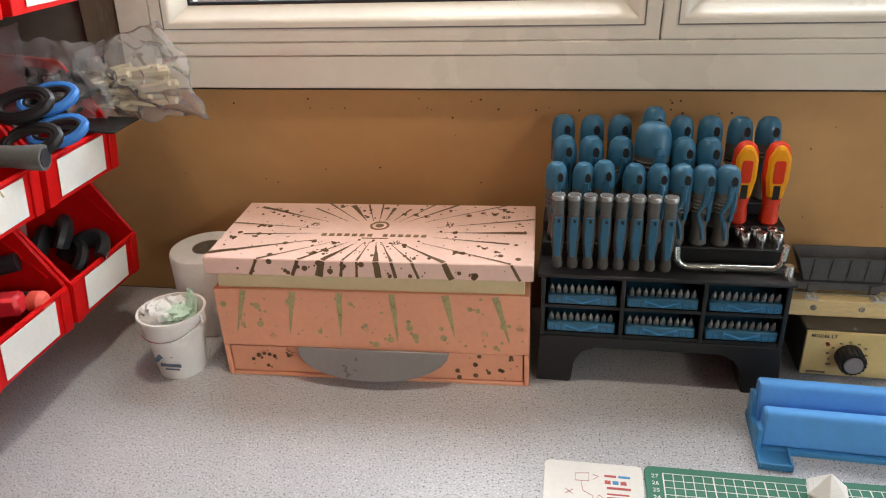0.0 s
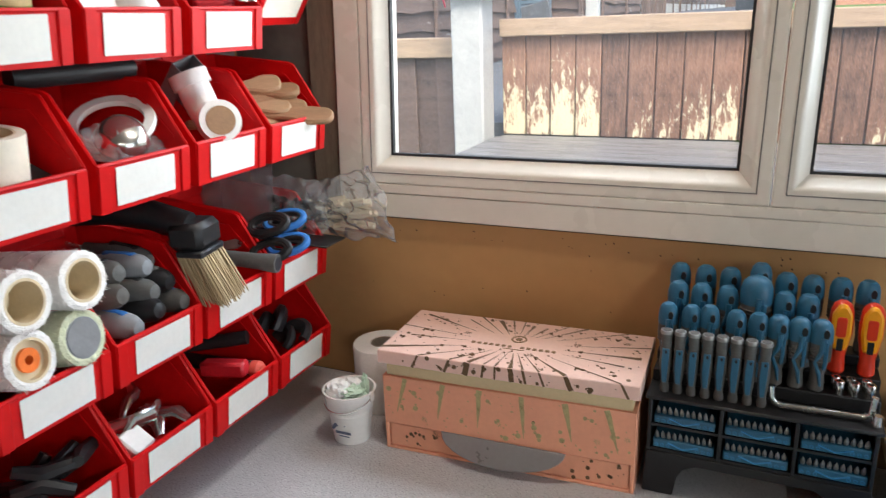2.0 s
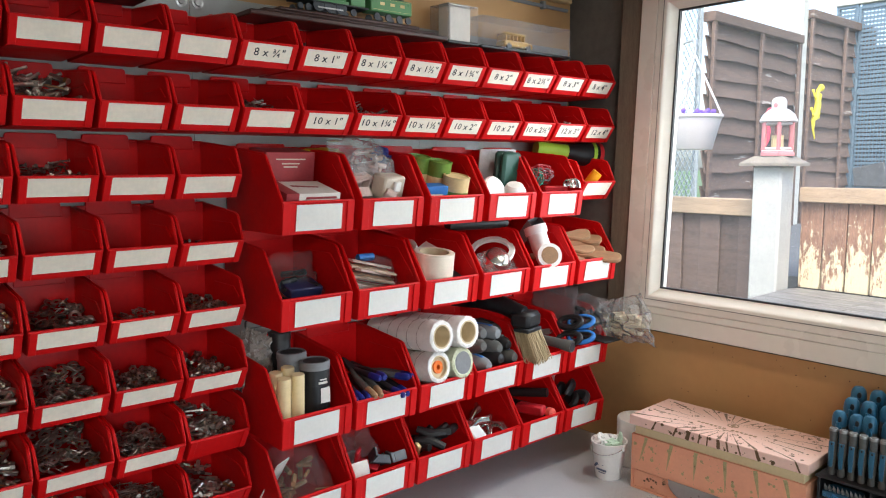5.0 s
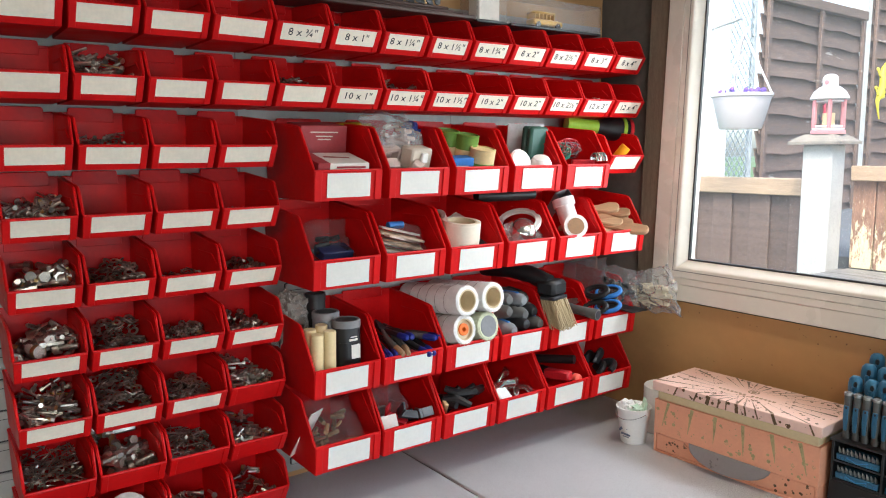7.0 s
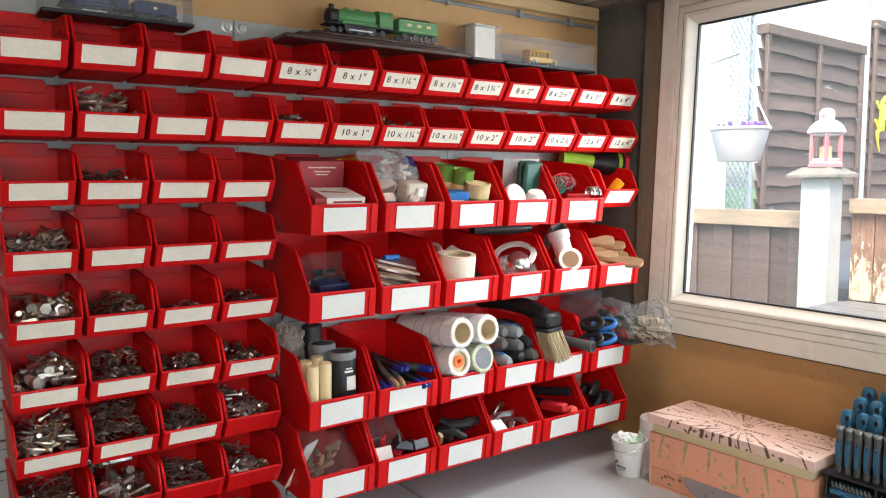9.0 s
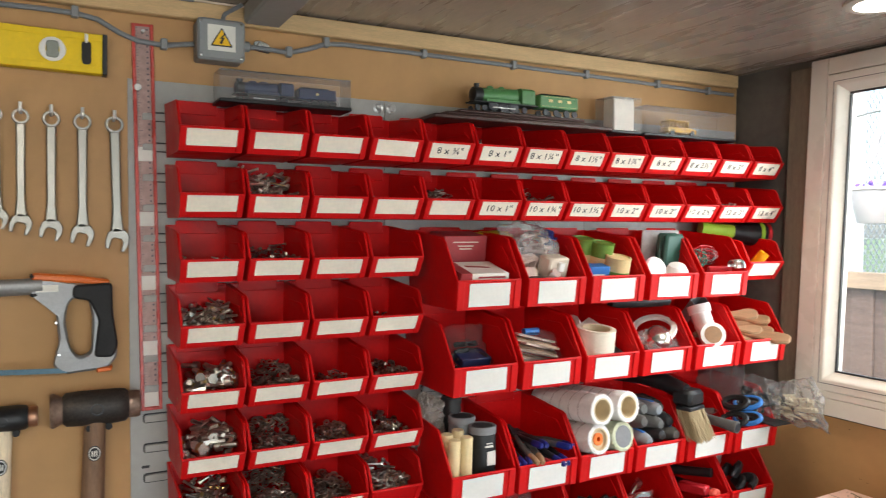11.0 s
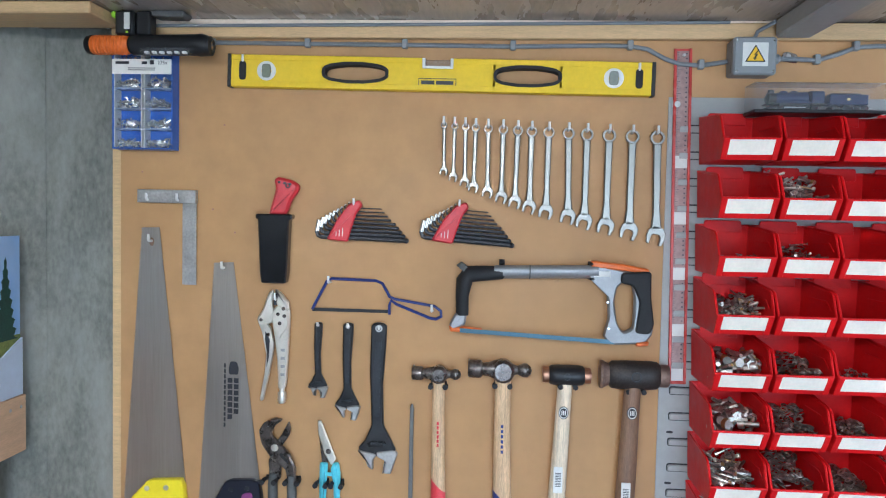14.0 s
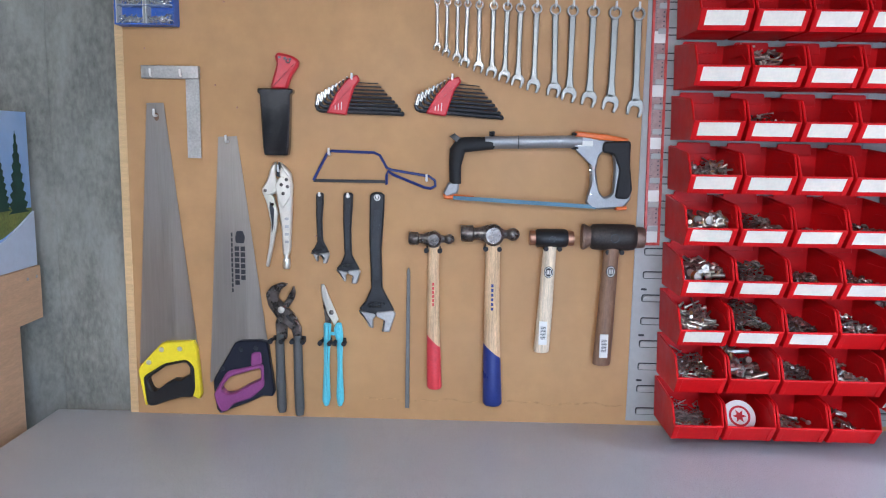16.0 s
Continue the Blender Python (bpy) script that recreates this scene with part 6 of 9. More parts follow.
for i in range(5):
    for s in (-1, 1):
        for k in range(34):
            a = random.uniform(0, 6.28)
            c = Vector((random.uniform(.014, .031), s * random.uniform(.012, .054), .006 + .0435 * i + random.uniform(0, .013)))
            d = Vector((random.uniform(-.3, .3) * .006, math.cos(a) * .009, math.sin(a) * .006))
            fixings.cyl(c - d, c + d, .0016, n=5)
            fixings.cyl(c + d, c + d * 1.25, .0032, n=6)
tagged(part("fixings", fixings, BRIGHTZ, og_, "loose bright screws"), kind="stuff")

wl = thing("work_lamp", "black and orange folding work lamp hanging from a bracket", "work lamp", (.08, -2.66, 2.029))
part("head", M().tube([(0, -.02, 0), (0, .115, .001), (0, .125, .001), (0, .138, -.001)], [.021, .022, .0235, .021], 18), BLACK, wl)
part("front_ring", M().lathe([(.010, .134), (.021, .134), (.020, .146), (.013, .150), (.010, .148)], (0, 0, -.001), "y", 20, True), BLACK, wl)
part("lens", M().lathe([(.001, .140), (.012, .140), (.010, .147), (.001, .149)], (0, 0, -.001), "y", 18), CHROME, wl, "small bright lens")
st = part("light_strip", M().box(.006, .0225, .004, .108, -.022, -.008, .003), CASEFILM, wl, "clear strip over small lamps")
for i in range(6):
    for k in (0, 1):
        part("diode", M().box(.018 - .006 * k, .0205 - .006 * k, .012 + i * .016, .020 + i * .016, -.0205, -.016), WHITEP, st)
part("grip", M().tube([(0, -.112, 0), (0, -.106, 0), (0, -.034, 0), (0, -.028, 0)], [.016, .0195, .0195, .017], 18), ORANGE, wl, "ribbed orange grip")
for i in range(9):
    part("grip_rib", M().lathe([(.019, -.0022), (.0208, 0), (.019, .0022)], (0, -.098 + i * .0075, 0), "y", 18, True), ORANGE, wl)
part("tail_cap", M().tube([(0, -.122, 0), (0, -.118, 0), (0, -.108, 0)], [.014, .0185, .0205], 18), BLACK, wl)
part("swivel", M().lathe([(.001, -.026), (.018, -.026), (.020, -.022), (.020, -.010), (.001, -.008)], (0, 0, 0), "y", 18), BLACK, wl)
part("arm", M().box(-.020, .014, -.055, -.014, .018, .069, .005), BLACK, wl)
part("arm", M().box(-.020, .010, -.012, .020, .018, .069, .004), BLACK, wl)
part("rating_sticker", M().box(.0142, .0147, -.034, -.022, .030, .064), PAPER, wl, "white rating sticker")
part("charge_lamp", M().box(.0142, .0150, -.030, -.025, .022, .026), material("lime_plastic", (0.45, 0.65, 0.03), .4), wl)
part("lime_tip", M().box(-.012, .008, -.066, -.056, .056, .069, .003), material("lime_green_plastic", (0.40, 0.70, 0.03), .4), wl, "lime green tip")
part("foot", M().prism(rounded([(.022, .058), (.088, .056), (.094, .064), (.090, .0695), (.022, .0695)], .004), -.03, .012, "x", .003), GREYRUB, wl)
setting("ceiling_beam_2", M().box(0.035, 0.16, -3.6, -2.73, 2.075, 2.0985, .003), PINE, "pale timber joist under the ceiling")

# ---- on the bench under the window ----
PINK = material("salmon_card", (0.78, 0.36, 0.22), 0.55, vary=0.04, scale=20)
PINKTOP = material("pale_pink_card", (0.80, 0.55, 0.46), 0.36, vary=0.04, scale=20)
CREAM = material("cream_card", (0.62, 0.50, 0.29), 0.6, vary=0.05, scale=20)
GOLD = material("bronze_foil", (0.16, 0.10, 0.05), 0.38, 0.55, vary=0.2, scale=40)
SATIN = material("grey_satin", (0.27, 0.255, 0.25), 0.35, 0.3, vary=0.05, scale=20)
PALEFOIL0 = material("soft_bronze_foil", (.34, .22, .12), .4, .5, vary=.2, scale=60)
TISSUE = material("tissue", (0.80, 0.79, 0.76), 0.9, vary=0.05, scale=40, bump=0.3, bump_scale=120)
MINT = material("mint_wrapper", (0.55, 0.72, 0.56), 0.6, vary=0.12, scale=40)
TEAL = material("blue_grip_plastic", (0.024, 0.112, 0.19), 0.38, vary=0.1, scale=40)
DIMCAP = material("satin_collar", (0.30, 0.30, 0.29), 0.42, 0.85, vary=0.1, scale=60)
SLATE = material("grey_soft_grip", (0.085, 0.078, 0.07), 0.6, vary=0.12, scale=60, bump=0.06)
YORANGE = material("amber_plastic", (0.80, 0.33, 0.01), 0.35, vary=0.06, scale=30)
SCARLET = material("scarlet_plastic", (0.62, 0.035, 0.01), 0.35, vary=0.06, scale=30)
BUFF = material("buff_enamel", (0.66, 0.50, 0.22), 0.4, vary=0.06, scale=20)
FOAM = material("blue_foam", (0.10, 0.34, 0.74), 0.9, vary=0.06, scale=80, bump=0.25, bump_scale=900)
BLUEPLA = material("blue_printed_plastic", (0.05, 0.25, 0.50), 0.45, vary=0.06, scale=60)
MAT = material("green_cutting_mat", (0.03, 0.16, 0.10), 0.6, vary=0.08, scale=30)
WAGONM = material("dark_grey_model_plastic", (0.085, 0.085, 0.085), 0.5, vary=0.2, scale=60)
BALSA = material("pale_balsa", (0.70, 0.53, 0.27), 0.7, vary=0.12, scale=20, stretch=(1, 8, 8))
LOCOGREEN = material("apple_green_paint", (0.07, 0.21, 0.07), 0.35, vary=0.1, scale=60)
LOCOBLUE = material("dark_blue_loco_paint", (0.014, 0.026, 0.075), 0.4, vary=0.15, scale=60)
PLINTH = material("dark_stained_plinth", (0.06, 0.03, 0.025), 0.4, vary=0.25, scale=20, stretch=(8, 1, 8))


def lump(c, rx, ry, rz, rough=.25, freq=3.0, seed=0, n=18, m=12, flat=None):
    """A crumpled closed shape."""
    out = M().ball((0, 0, 0), 1, n=n, m=m)
    vs = []
    for x, y, z in out.v:
        k = 1 + rough * (noise.noise(Vector((x * freq + seed * 7.1, y * freq, z * freq))) + .6 * noise.noise(Vector((x * freq * 2.3, y * freq * 2.3 + seed * 3.3, z * freq * 2.3))))
        x, y, z = x * k * rx, y * k * ry, z * k * rz
        if flat is not None:
            z = max(z, flat)
        vs.append((c[0] + x, c[1] + y, c[2] + z))
    out.v = vs
    return out


gb = thing("gift_box", "salmon pink gift box with bronze starburst print and drawer", "gift box", (.572, -.126, TOP_Z), "", 2.4)
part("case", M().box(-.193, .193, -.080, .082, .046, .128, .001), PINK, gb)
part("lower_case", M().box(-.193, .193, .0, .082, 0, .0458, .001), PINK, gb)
for s in (-1, 1):
    part("side_panel", M().box(s * .190 - .003, s * .190 + .003, -.080, -.0002, 0, .0458, .001), PINK, gb)
part("base_panel", M().box(-.1868, .1868, -.080, -.0002, 0, .005, .001), PINK, gb)
dr = part("drawer", M().box(-.1855, .1855, -.078, -.004, .006, .0445, .001), PINK, gb)
part("cream_neck", M().box(-.187, .187, -.076, .078, .128, .152, .001), CREAM, gb, "cream inner band")
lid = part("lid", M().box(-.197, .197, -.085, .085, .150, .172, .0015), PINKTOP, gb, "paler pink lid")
tab_pts = [(-.096, .047), (.096, .046)] + [(.096 * math.cos(a), .046 - .040 * math.sin(a)) for a in [math.pi * (i + 1) / 14 for i in range(13)]]
part("pull_tab", M().prism(tab_pts, -.0855, -.0800, "y", .0012), SATIN, dr, "grey satin crescent pull tab").matrix_basis = Matrix.Translation((0, -.080, .0455)) @ Matrix.Rotation(radians(-24), 4, "X") @ Matrix.Translation((0, .080, -.0455))
random.seed(11)


def stroke(p0, p1, w0, w1, place, steps=7):
    """A tapering brush stroke with ragged edges from p0 to p1; place lifts (u, w) onto a face."""
    m = M()
    d = (Vector(p1) - Vector(p0)).normalized()
    side = Vector((-d.y, d.x))
    row = []
    for i in range(steps + 1):
        t = i / steps
        c, w = Vector(p0).lerp(Vector(p1), t), w0 + (w1 - w0) * t ** 1.4
        row += [c + side * w * random.uniform(.8, 1.15), c - side * w * random.uniform(.8, 1.15)]
    m.add([place(q.x, q.y) for q in row], [(2 * i, 2 * i + 1, 2 * i + 3, 2 * i + 2) for i in range(steps)])
    return m


def spatter(m, count, area, sizes, axis, lo, hi, skip=None):
    """Round drops of foil, some in clusters."""
    u0, u1, w0, w1 = area
    for i in range(count):
        u, w = random.uniform(u0, u1), random.uniform(w0, w1)
        if skip and skip(u, w):
            continue
        r = random.choice(sizes)
        m.prism(circle(u, w, r, 10 if r > .001 else 6), lo, hi, axis)
        for k in range(random.choice((0, 0, 1, 2)) if r > .0018 else 0):
            a = random.uniform(0, 6.28)
            q = (u + math.cos(a) * r * 1.6, w + math.sin(a) * r * 1.6)
            if u0 < q[0] < u1 and w0 < q[1] < w1:
                m.prism(circle(*q, r * random.uniform(.3, .7), 9), lo, hi, axis)
    return m


def spark(m, u, w, r, axis, lo, hi):
    """A small eight-rayed star."""
    for k in range(8):
        a = math.pi * k / 4
        c, q = math.cos(a), math.sin(a)
        m.prism([(u + c * r * .3 - q * .0003, w + q * r * .3 + c * .0003), (u + c * r - q * .0002, w + q * r + c * .0002), (u + c * r + q * .0002, w + q * r - c * .0002), (u + c * r * .3 + q * .0003, w + q * r * .3 - c * .0003)], lo, hi, axis)
    return m


ray, front_ray = M(), M()
for i in range(27):
    a = 2 * math.pi * (i + random.uniform(-.2, .2)) / 27
    c, q = math.cos(a), math.sin(a)
    lim = min(.196 / max(abs(c), .01), .084 / max(abs(q), .01))
    whole = q < -.3 or random.random() < .35
    r0, r1 = (.030 / max(abs(q), .36) if abs(c) < .93 else .075), (lim if whole else lim * random.uniform(.75, .97))
    if r1 < r0 + .012:
        continue
    wide = random.uniform(.0014, .0023) * (2.0 if i % 3 == 0 else 1.0)
    k = stroke((c * r0, q * r0 - .004), (c * r1, q * r1), .0003, wide, lambda u, w: (u, w, .1724))
    ray.add(k.v, k.f)
    if whole and q < -.3 and abs(c * r1) < .188:
        k = stroke((c * r1, .1716), (c * (r1 + .012), .1512), wide, wide * 1.1, lambda u, w: (u, -.0854, w), 3)
        front_ray.add(k.v, k.f)
tagged(part("foil_print", ray, GOLD, lid, "bronze foil rays", False), kind="stuff")
dots = spatter(M(), 230, (-.190, .190, -.078, .080), (.0007, .0007, .0009, .0011, .0014, .0018, .0024, .0034), "z", .1722, .1726, lambda u, w: abs(u) < .078 and -.028 < w < .032)
for u, w in ((-.085, .015), (.09, .02), (.03, -.036), (-.15, .062), (.16, .045)):
    spark(dots, u, w, .006, "z", .1722, .1726)
tagged(part("foil_print", dots, GOLD, lid, "bronze foil drops and stars", False), kind="stuff")


def letters(u0, u1, w0, w1, count):
    """A row of small upright bars in place of lettering."""
    m, d = M(), (u1 - u0) / count
    for i in range(count):
        if i != count // 2:
            m.box(u0 + i * d, u0 + i * d + d * .62, w0, w1, .1722, .1727)
    return m


part("maker_mark", letters(-.068, .068, -.018, -.0115, 14).box(-.015, .018, -.024, -.0225, .1722, .1727).ring(circle(0, .014, .0125, 20), circle(0, .014, .0095, 20), .1722, .1727, "z").prism(circle(0, .014, .0055, 12), .1722, .1727, "z"), PALEFOIL0, lid, "bronze maker's mark", False)
PALEFOIL = material("pale_gold_foil", (.42, .36, .17), .35, .6, vary=.25, scale=60)
fr_ = M()
for i in range(6):
    u = -.150 + i * .060 + random.uniform(-.004, .004)
    k = stroke((u * 1.02, .1265), (u * 1.13, .062 + random.uniform(-.004, .006)), .0042, .0004, lambda a, w: (a, -.0804, w), 5)
    fr_.add(k.v, k.f)
tagged(part("foil_print", fr_, PALEFOIL, gb, "pale gold foil streaks", False), kind="stuff")
fd = spatter(M(), 70, (-.186, .186, .052, .123), (.0007, .0009, .0012, .0018, .0030, .0042), "y", -.0806, -.0802)
for u, w in ((-.125, .062), (-.005, .076), (.14, .075), (.182, .085)):
    spark(fd, u, w, .005, "y", -.0806, -.0802)
tagged(part("foil_print", fd, PALEFOIL, gb, "pale gold foil drops", False), kind="stuff")
fe = spatter(M(), 60, (-.182, .182, .009, .042), (.0008, .0010, .0013, .0026, .0032), "y", -.0786, -.0781, lambda u, w: abs(u) < .10 and w < .05 - .0)
spark(fe, -.108, .036, .006, "y", -.0786, -.0781)
tagged(part("foil_print", fe, GOLD, dr, "bronze foil drops", False), kind="stuff")
spatter(front_ray, 26, (-.192, .192, .1535, .1695), (.0008, .0010, .0016, .0026, .0036), "y", -.0856, -.0851)
tagged(part("foil_print", front_ray, GOLD, lid, "bronze foil rays and drops on the lid's edge", False), kind="stuff")

bk = thing("bucket", "small white tin bucket holding crumpled tissues", "bucket", (.314, -.205, TOP_Z))
bk.scale = (.87, .87, .90)
part("pail", M().lathe([(.001, .0), (.033, .0), (.0345, .002), (.0405, .056), (.0415, .057), (.0412, .060), (.042, .061), (.0418, .064), (.0425, .065), (.0465, .095), (.0495, .096), (.0495, .099), (.046, .099), (.0445, .095), (.032, .004), (.001, .004)], n=32), WHITEP, bk)
for s in (-1, 1):
    part("ear", M().box(s * .0475 - .002, s * .0475 + .002, -.006, .006, .080, .097, .001), WHITEP, bk)
part("wire_handle", M().tube([(.047 * math.cos(a), -.048 * math.sin(a) - .002, .088 - .016 * math.sin(a)) for a in [math.pi * i / 16 for i in range(17)]], .0011, 6), CHROME, bk)
dol = M().prism(rounded([(-.016, .0), (-.010, .009), (.0, .012), (.006, .016), (.007, .011), (.015, .006), (.008, .005), (-.004, .004), (-.012, -.004)], .003), -.0397, -.0388, "y").box(-.008, .024, -.0394, -.0385, -.010, -.005).box(-.002, .02, -.039, -.0381, -.0155, -.0135)
part("printed_mark", dol, material("slate_blue_print", (0.14, 0.17, 0.24), .6), bk, "slate blue printed mark").location = (-.004, .0015, .035)
for nm, c, r, mt, sd in (("tissue", (-.020, -.010, .098), (.022, .020, .018), TISSUE, 3), ("wrapper", (.012, .002, .094), (.024, .024, .012), MINT, 5), ("tissue", (.030, .010, .106), (.007, .006, .024), MINT, 8), ("tissue", (-.006, .016, .096), (.024, .020, .013), TISSUE, 9)):
    ob = single(nm, lump(c, *r, .45, 3.2, sd, 26, 18), mt, "crumpled paper tissue in the bucket" if mt is TISSUE else "crumpled mint green wrapper in the bucket", nm, "bucket contents", at=(.314, -.205, TOP_Z))
    ob.scale = (.85, .85, .87)

tp = thing("toilet_roll", "white toilet roll standing on end", "toilet roll", (.312, -.082, TOP_Z))
part("paper", M().lathe([(.0225, .001), (.052, .001), (.0535, .004), (.0535, .113), (.052, .116), (.0225, .116)], n=36, closed=True), TISSUE, tp)
part("core", M().lathe([(.0205, .0), (.0222, .0), (.0222, .1165), (.0205, .1165)], n=28, closed=True), material("grey_card", (0.35, 0.30, 0.25), .8), tp)

# screwdriver rack
rk = thing("screwdriver_rack", "black plastic screwdriver and bit rack with stepped top", "tool rack", (.776, -.181, TOP_Z))
RW = .285
arch = [(0, 0), (.042, 0), (.046, .03), (.054, .044), (.07, .052), (.215, .052), (.231, .044), (.239, .03), (.243, 0), (RW, 0), (RW - .004, .066), (.004, .066)]
part("foot_frame", M().prism(rounded(arch, .003), 0, .145, "y", .001), BLACK, rk)
part("back", M().box(.004, RW - .004, .135, .145, .066, .146), BLACK, rk)
for u in (.004, .096, .187, RW - .009):
    part("upright", M().box(u, u + .005, .001, .135, .066, .146, .0008), BLACK, rk)
for z in (.0662, .104):
    part("shelf", M().box(.009, RW - .009, .003, .135, z, z + .004), BLACK, rk)
part("top_deck", M().box(0, RW, -.002, .146, .146, .151, .0012), BLACK, rk)
part("step", M().box(.002, RW - .002, .045, .145, .151, .170, .0015), BLACK, rk)
part("step", M().box(.002, RW - .002, .075, .145, .170, .185, .0015), BLACK, rk)
part("step", M().box(.002, RW - .002, .112, .145, .185, .200, .0015), BLACK, rk)
for r in range(2):
    for c in range(3):
        u0, z0 = .012 + c * .0915, .0705 + r * .038
        tray = part("bit_tray", M().box(u0, u0 + .080, .004, .05, z0, z0 + .013, .0015), TEAL, rk, "blue bit tray")
        for i in range(10):
            bit = M().cyl((0, 0, 0), (0, 0, .010), .0030, n=6).cyl((0, 0, .010), (0, 0, .017), .0022, .0008, n=6)
            ob = part("bit", bit.mesh("bit", STEEL) if (r, c, i) == (0, 0, 0) else bit_mesh, STEEL, tray)
            bit_mesh = ob.data
            ob.location = (u0 + .005 + i * .0077, .012, z0 + .012)
            ob.rotation_euler = (.5, 0, 0)
        part("tray_swoosh", M().tube([(u0 + .02, .0035, z0 + .010), (u0 + .04, .0035, z0 + .003), (u0 + .06, .0035, z0 + .010)], .0012, 6), BLUEPLA, tray)
        rings = M()
        for i in (0, 1, 2, 7, 8, 9):
            rings.ring(circle(u0 + .005 + i * .0077, z0 + .005, .0025, 10), circle(u0 + .005 + i * .0077, z0 + .005, .0018, 10), .0035, .0041, "y")
        tagged(part("size_ring", rings, BLUEPLA, tray, smooth=False), kind="stuff")


def grip_profile(r, h):
    return [(.001, 0), (r * .55, 0), (r * .72, h * .03), (r * .70, h * .12), (r * .62, h * .22), (r * .78, h * .38), (r * .98, h * .55), (r, h * .72), (r * .92, h * .86)]


def driver(x, y, z0, z1, r, style="teal"):
    h = z1 - z0
    if style == "amber":
        ob = thing("screwdriver", "amber and red insulated screwdriver standing in the rack", "screwdriver", (x, y, z0), "screwdrivers in the rack")
        part("grip", M().lathe(grip_profile(r, h) + [(r * .92, h * .88), (r * .7, h * .96), (r * .35, h), (.001, h)], n=18), SCARLET, ob)
        part("inlay", M().prism(rounded([(-r * .55, h * .36), (r * .55, h * .36), (r * .82, h * .6), (r * .78, h * .86), (r * .3, h * .985), (-r * .3, h * .985), (-r * .78, h * .86), (-r * .82, h * .6)], .004), -r * 1.04, -r * .15, "y", .003), YORANGE, ob, "amber inlay")
        part("panel", M().prism(rounded(rect(-r * .42, r * .42, h * .55, h * .83), .004), -r * 1.10, -r * .9, "y", .001), SCARLET, ob)
        part("printed_mark", M().box(-r * .25, r * .25, -r * 1.06, -r * .9, h * .36, h * .53), BLACK, ob)
    else:
        big = style == "big"
        ob = thing("screwdriver", "blue and grey soft-grip screwdriver standing in the rack", "screwdriver", (x, y, z0), "screwdrivers in the rack")
        part("grip", M().lathe(grip_profile(r, h), n=18), SLATE, ob)
        part("cap", M().lathe([(r * .5, h * .70), (r * 1.02, h * .70), (r * 1.03, h * .78), (r * .99, h * .87), (r * .86, h * .94), (r * .55, h * .988), (.001, h)], n=20), TEAL, ob, "blue domed cap")
        part("stripe", M().tube([(r * .30, -r * .68, h * .10), (r * .12, -r * .62, h * .26), (-r * .35, -r * .80, h * .44), (r * .15, -r * .99, h * .62), (r * .2, -r * .97, h * .80)], [.0018, .0028, .0026, .0036, .004], 8), TEAL, ob, "blue inlaid stripe")
        for q in range(5):
            part("grip_rib", M().lathe([(r * .96, -.0016), (r * 1.035, 0), (r * .96, .0016)], (0, 0, h * (.46 + .045 * q)), "z", 18, True), SLATE, ob)
        part("side_panel", M().prism(rounded([(r * .30, h * .34), (r * .62, h * .36), (r * .70, h * .72), (r * .28, h * .72)], .002), -r * .98, -r * .5, "y", .001), TEAL, ob, "blue side panel")
        if not big:
            part("hang_hole", M().prism(circle(r * .38, h * .85, r * .26, 14, 1.7), -r * .99, -r * .3, "y"), BLACK, ob)
    part("shank", M().cyl((0, 0, -.012), (0, 0, .004), .003, n=8), CHROME, ob)
    return ob


for i in range(8):
    x = .797 + i * .0176
    ob = thing("precision_driver", "slim blue precision screwdriver with a bright collar", "screwdriver", (x, -.161, 1.0512), "precision drivers along the rack front")
    h = .091
    part("grip", M().lathe([(.001, 0), (.0058, 0), (.0068, .004), (.0052, .014), (.0068, .028), (.0078, .045), (.0072, .064), (.0062, .068)], n=14), SLATE, ob)
    part("sleeve", M().prism(rounded([(-.003, .016), (.003, .016), (.0045, .045), (.005, .066), (-.004, .066), (-.005, .04)], .002), -.0085, -.004, "y", .001), TEAL, ob, "blue panel")
    part("neck", M().lathe([(.001, .067), (.0062, .067), (.0068, .074), (.0072, .086), (.001, .086)], n=14), GREYRUB, ob)
    part("swivel_cap", M().lathe([(.001, .086), (.0082, .086), (.0084, .0885), (.0075, h), (.001, h)], n=16), DIMCAP, ob, "satin swivel collar")
    part("cap_disc", M().lathe([(.001, h), (.0058, h), (.0056, h + .0006), (.001, h + .0006)], n=14), SLATE, ob)
    part("hang_hole", M().prism(circle(.001, .062, .0016, 10, 1.5), -.0092, -.006, "y"), BLACK, ob)
for i, x in enumerate((.793, .824, .847, .881, .908, .933, .958, .983)):
    driver(x, -.127, 1.0702, 1.168 if i != 2 else 1.171, .0128 if i < 5 else .0138)
for i, x in enumerate((.801, .832, .866, .902, .937, .966)):
    driver(x, -.092, 1.0852, 1.188 if i != 3 else 1.206, .0142 if i != 3 else .0205, "teal" if i != 3 else "big")
for x in (1.006, 1.041):
    driver(x, -.094, 1.0852, 1.185, .0148, "amber")
for i, x in enumerate((.798, .833, .866, .905, .938, .971, 1.005, 1.037)):
    driver(x, -.052, 1.1002, 1.202 if i != 3 else 1.213, .0142)
for i in range(6):
    x, y = (1.006, 1.024, 1.042)[i % 3] + .004 * (i // 3), -.116 - .012 * (i // 3)
    single("socket", M().lathe([(.0035, .003), (.0035, .018), (.0055, .018), (.0062, .0165), (.0062, .008), (.005, .004), (.005, 0), (.001, 0), (.001, .003)], n=14, closed=True), CHROME, "small steel socket standing on the rack", "socket", "sockets", at=(x, y, 1.0702))
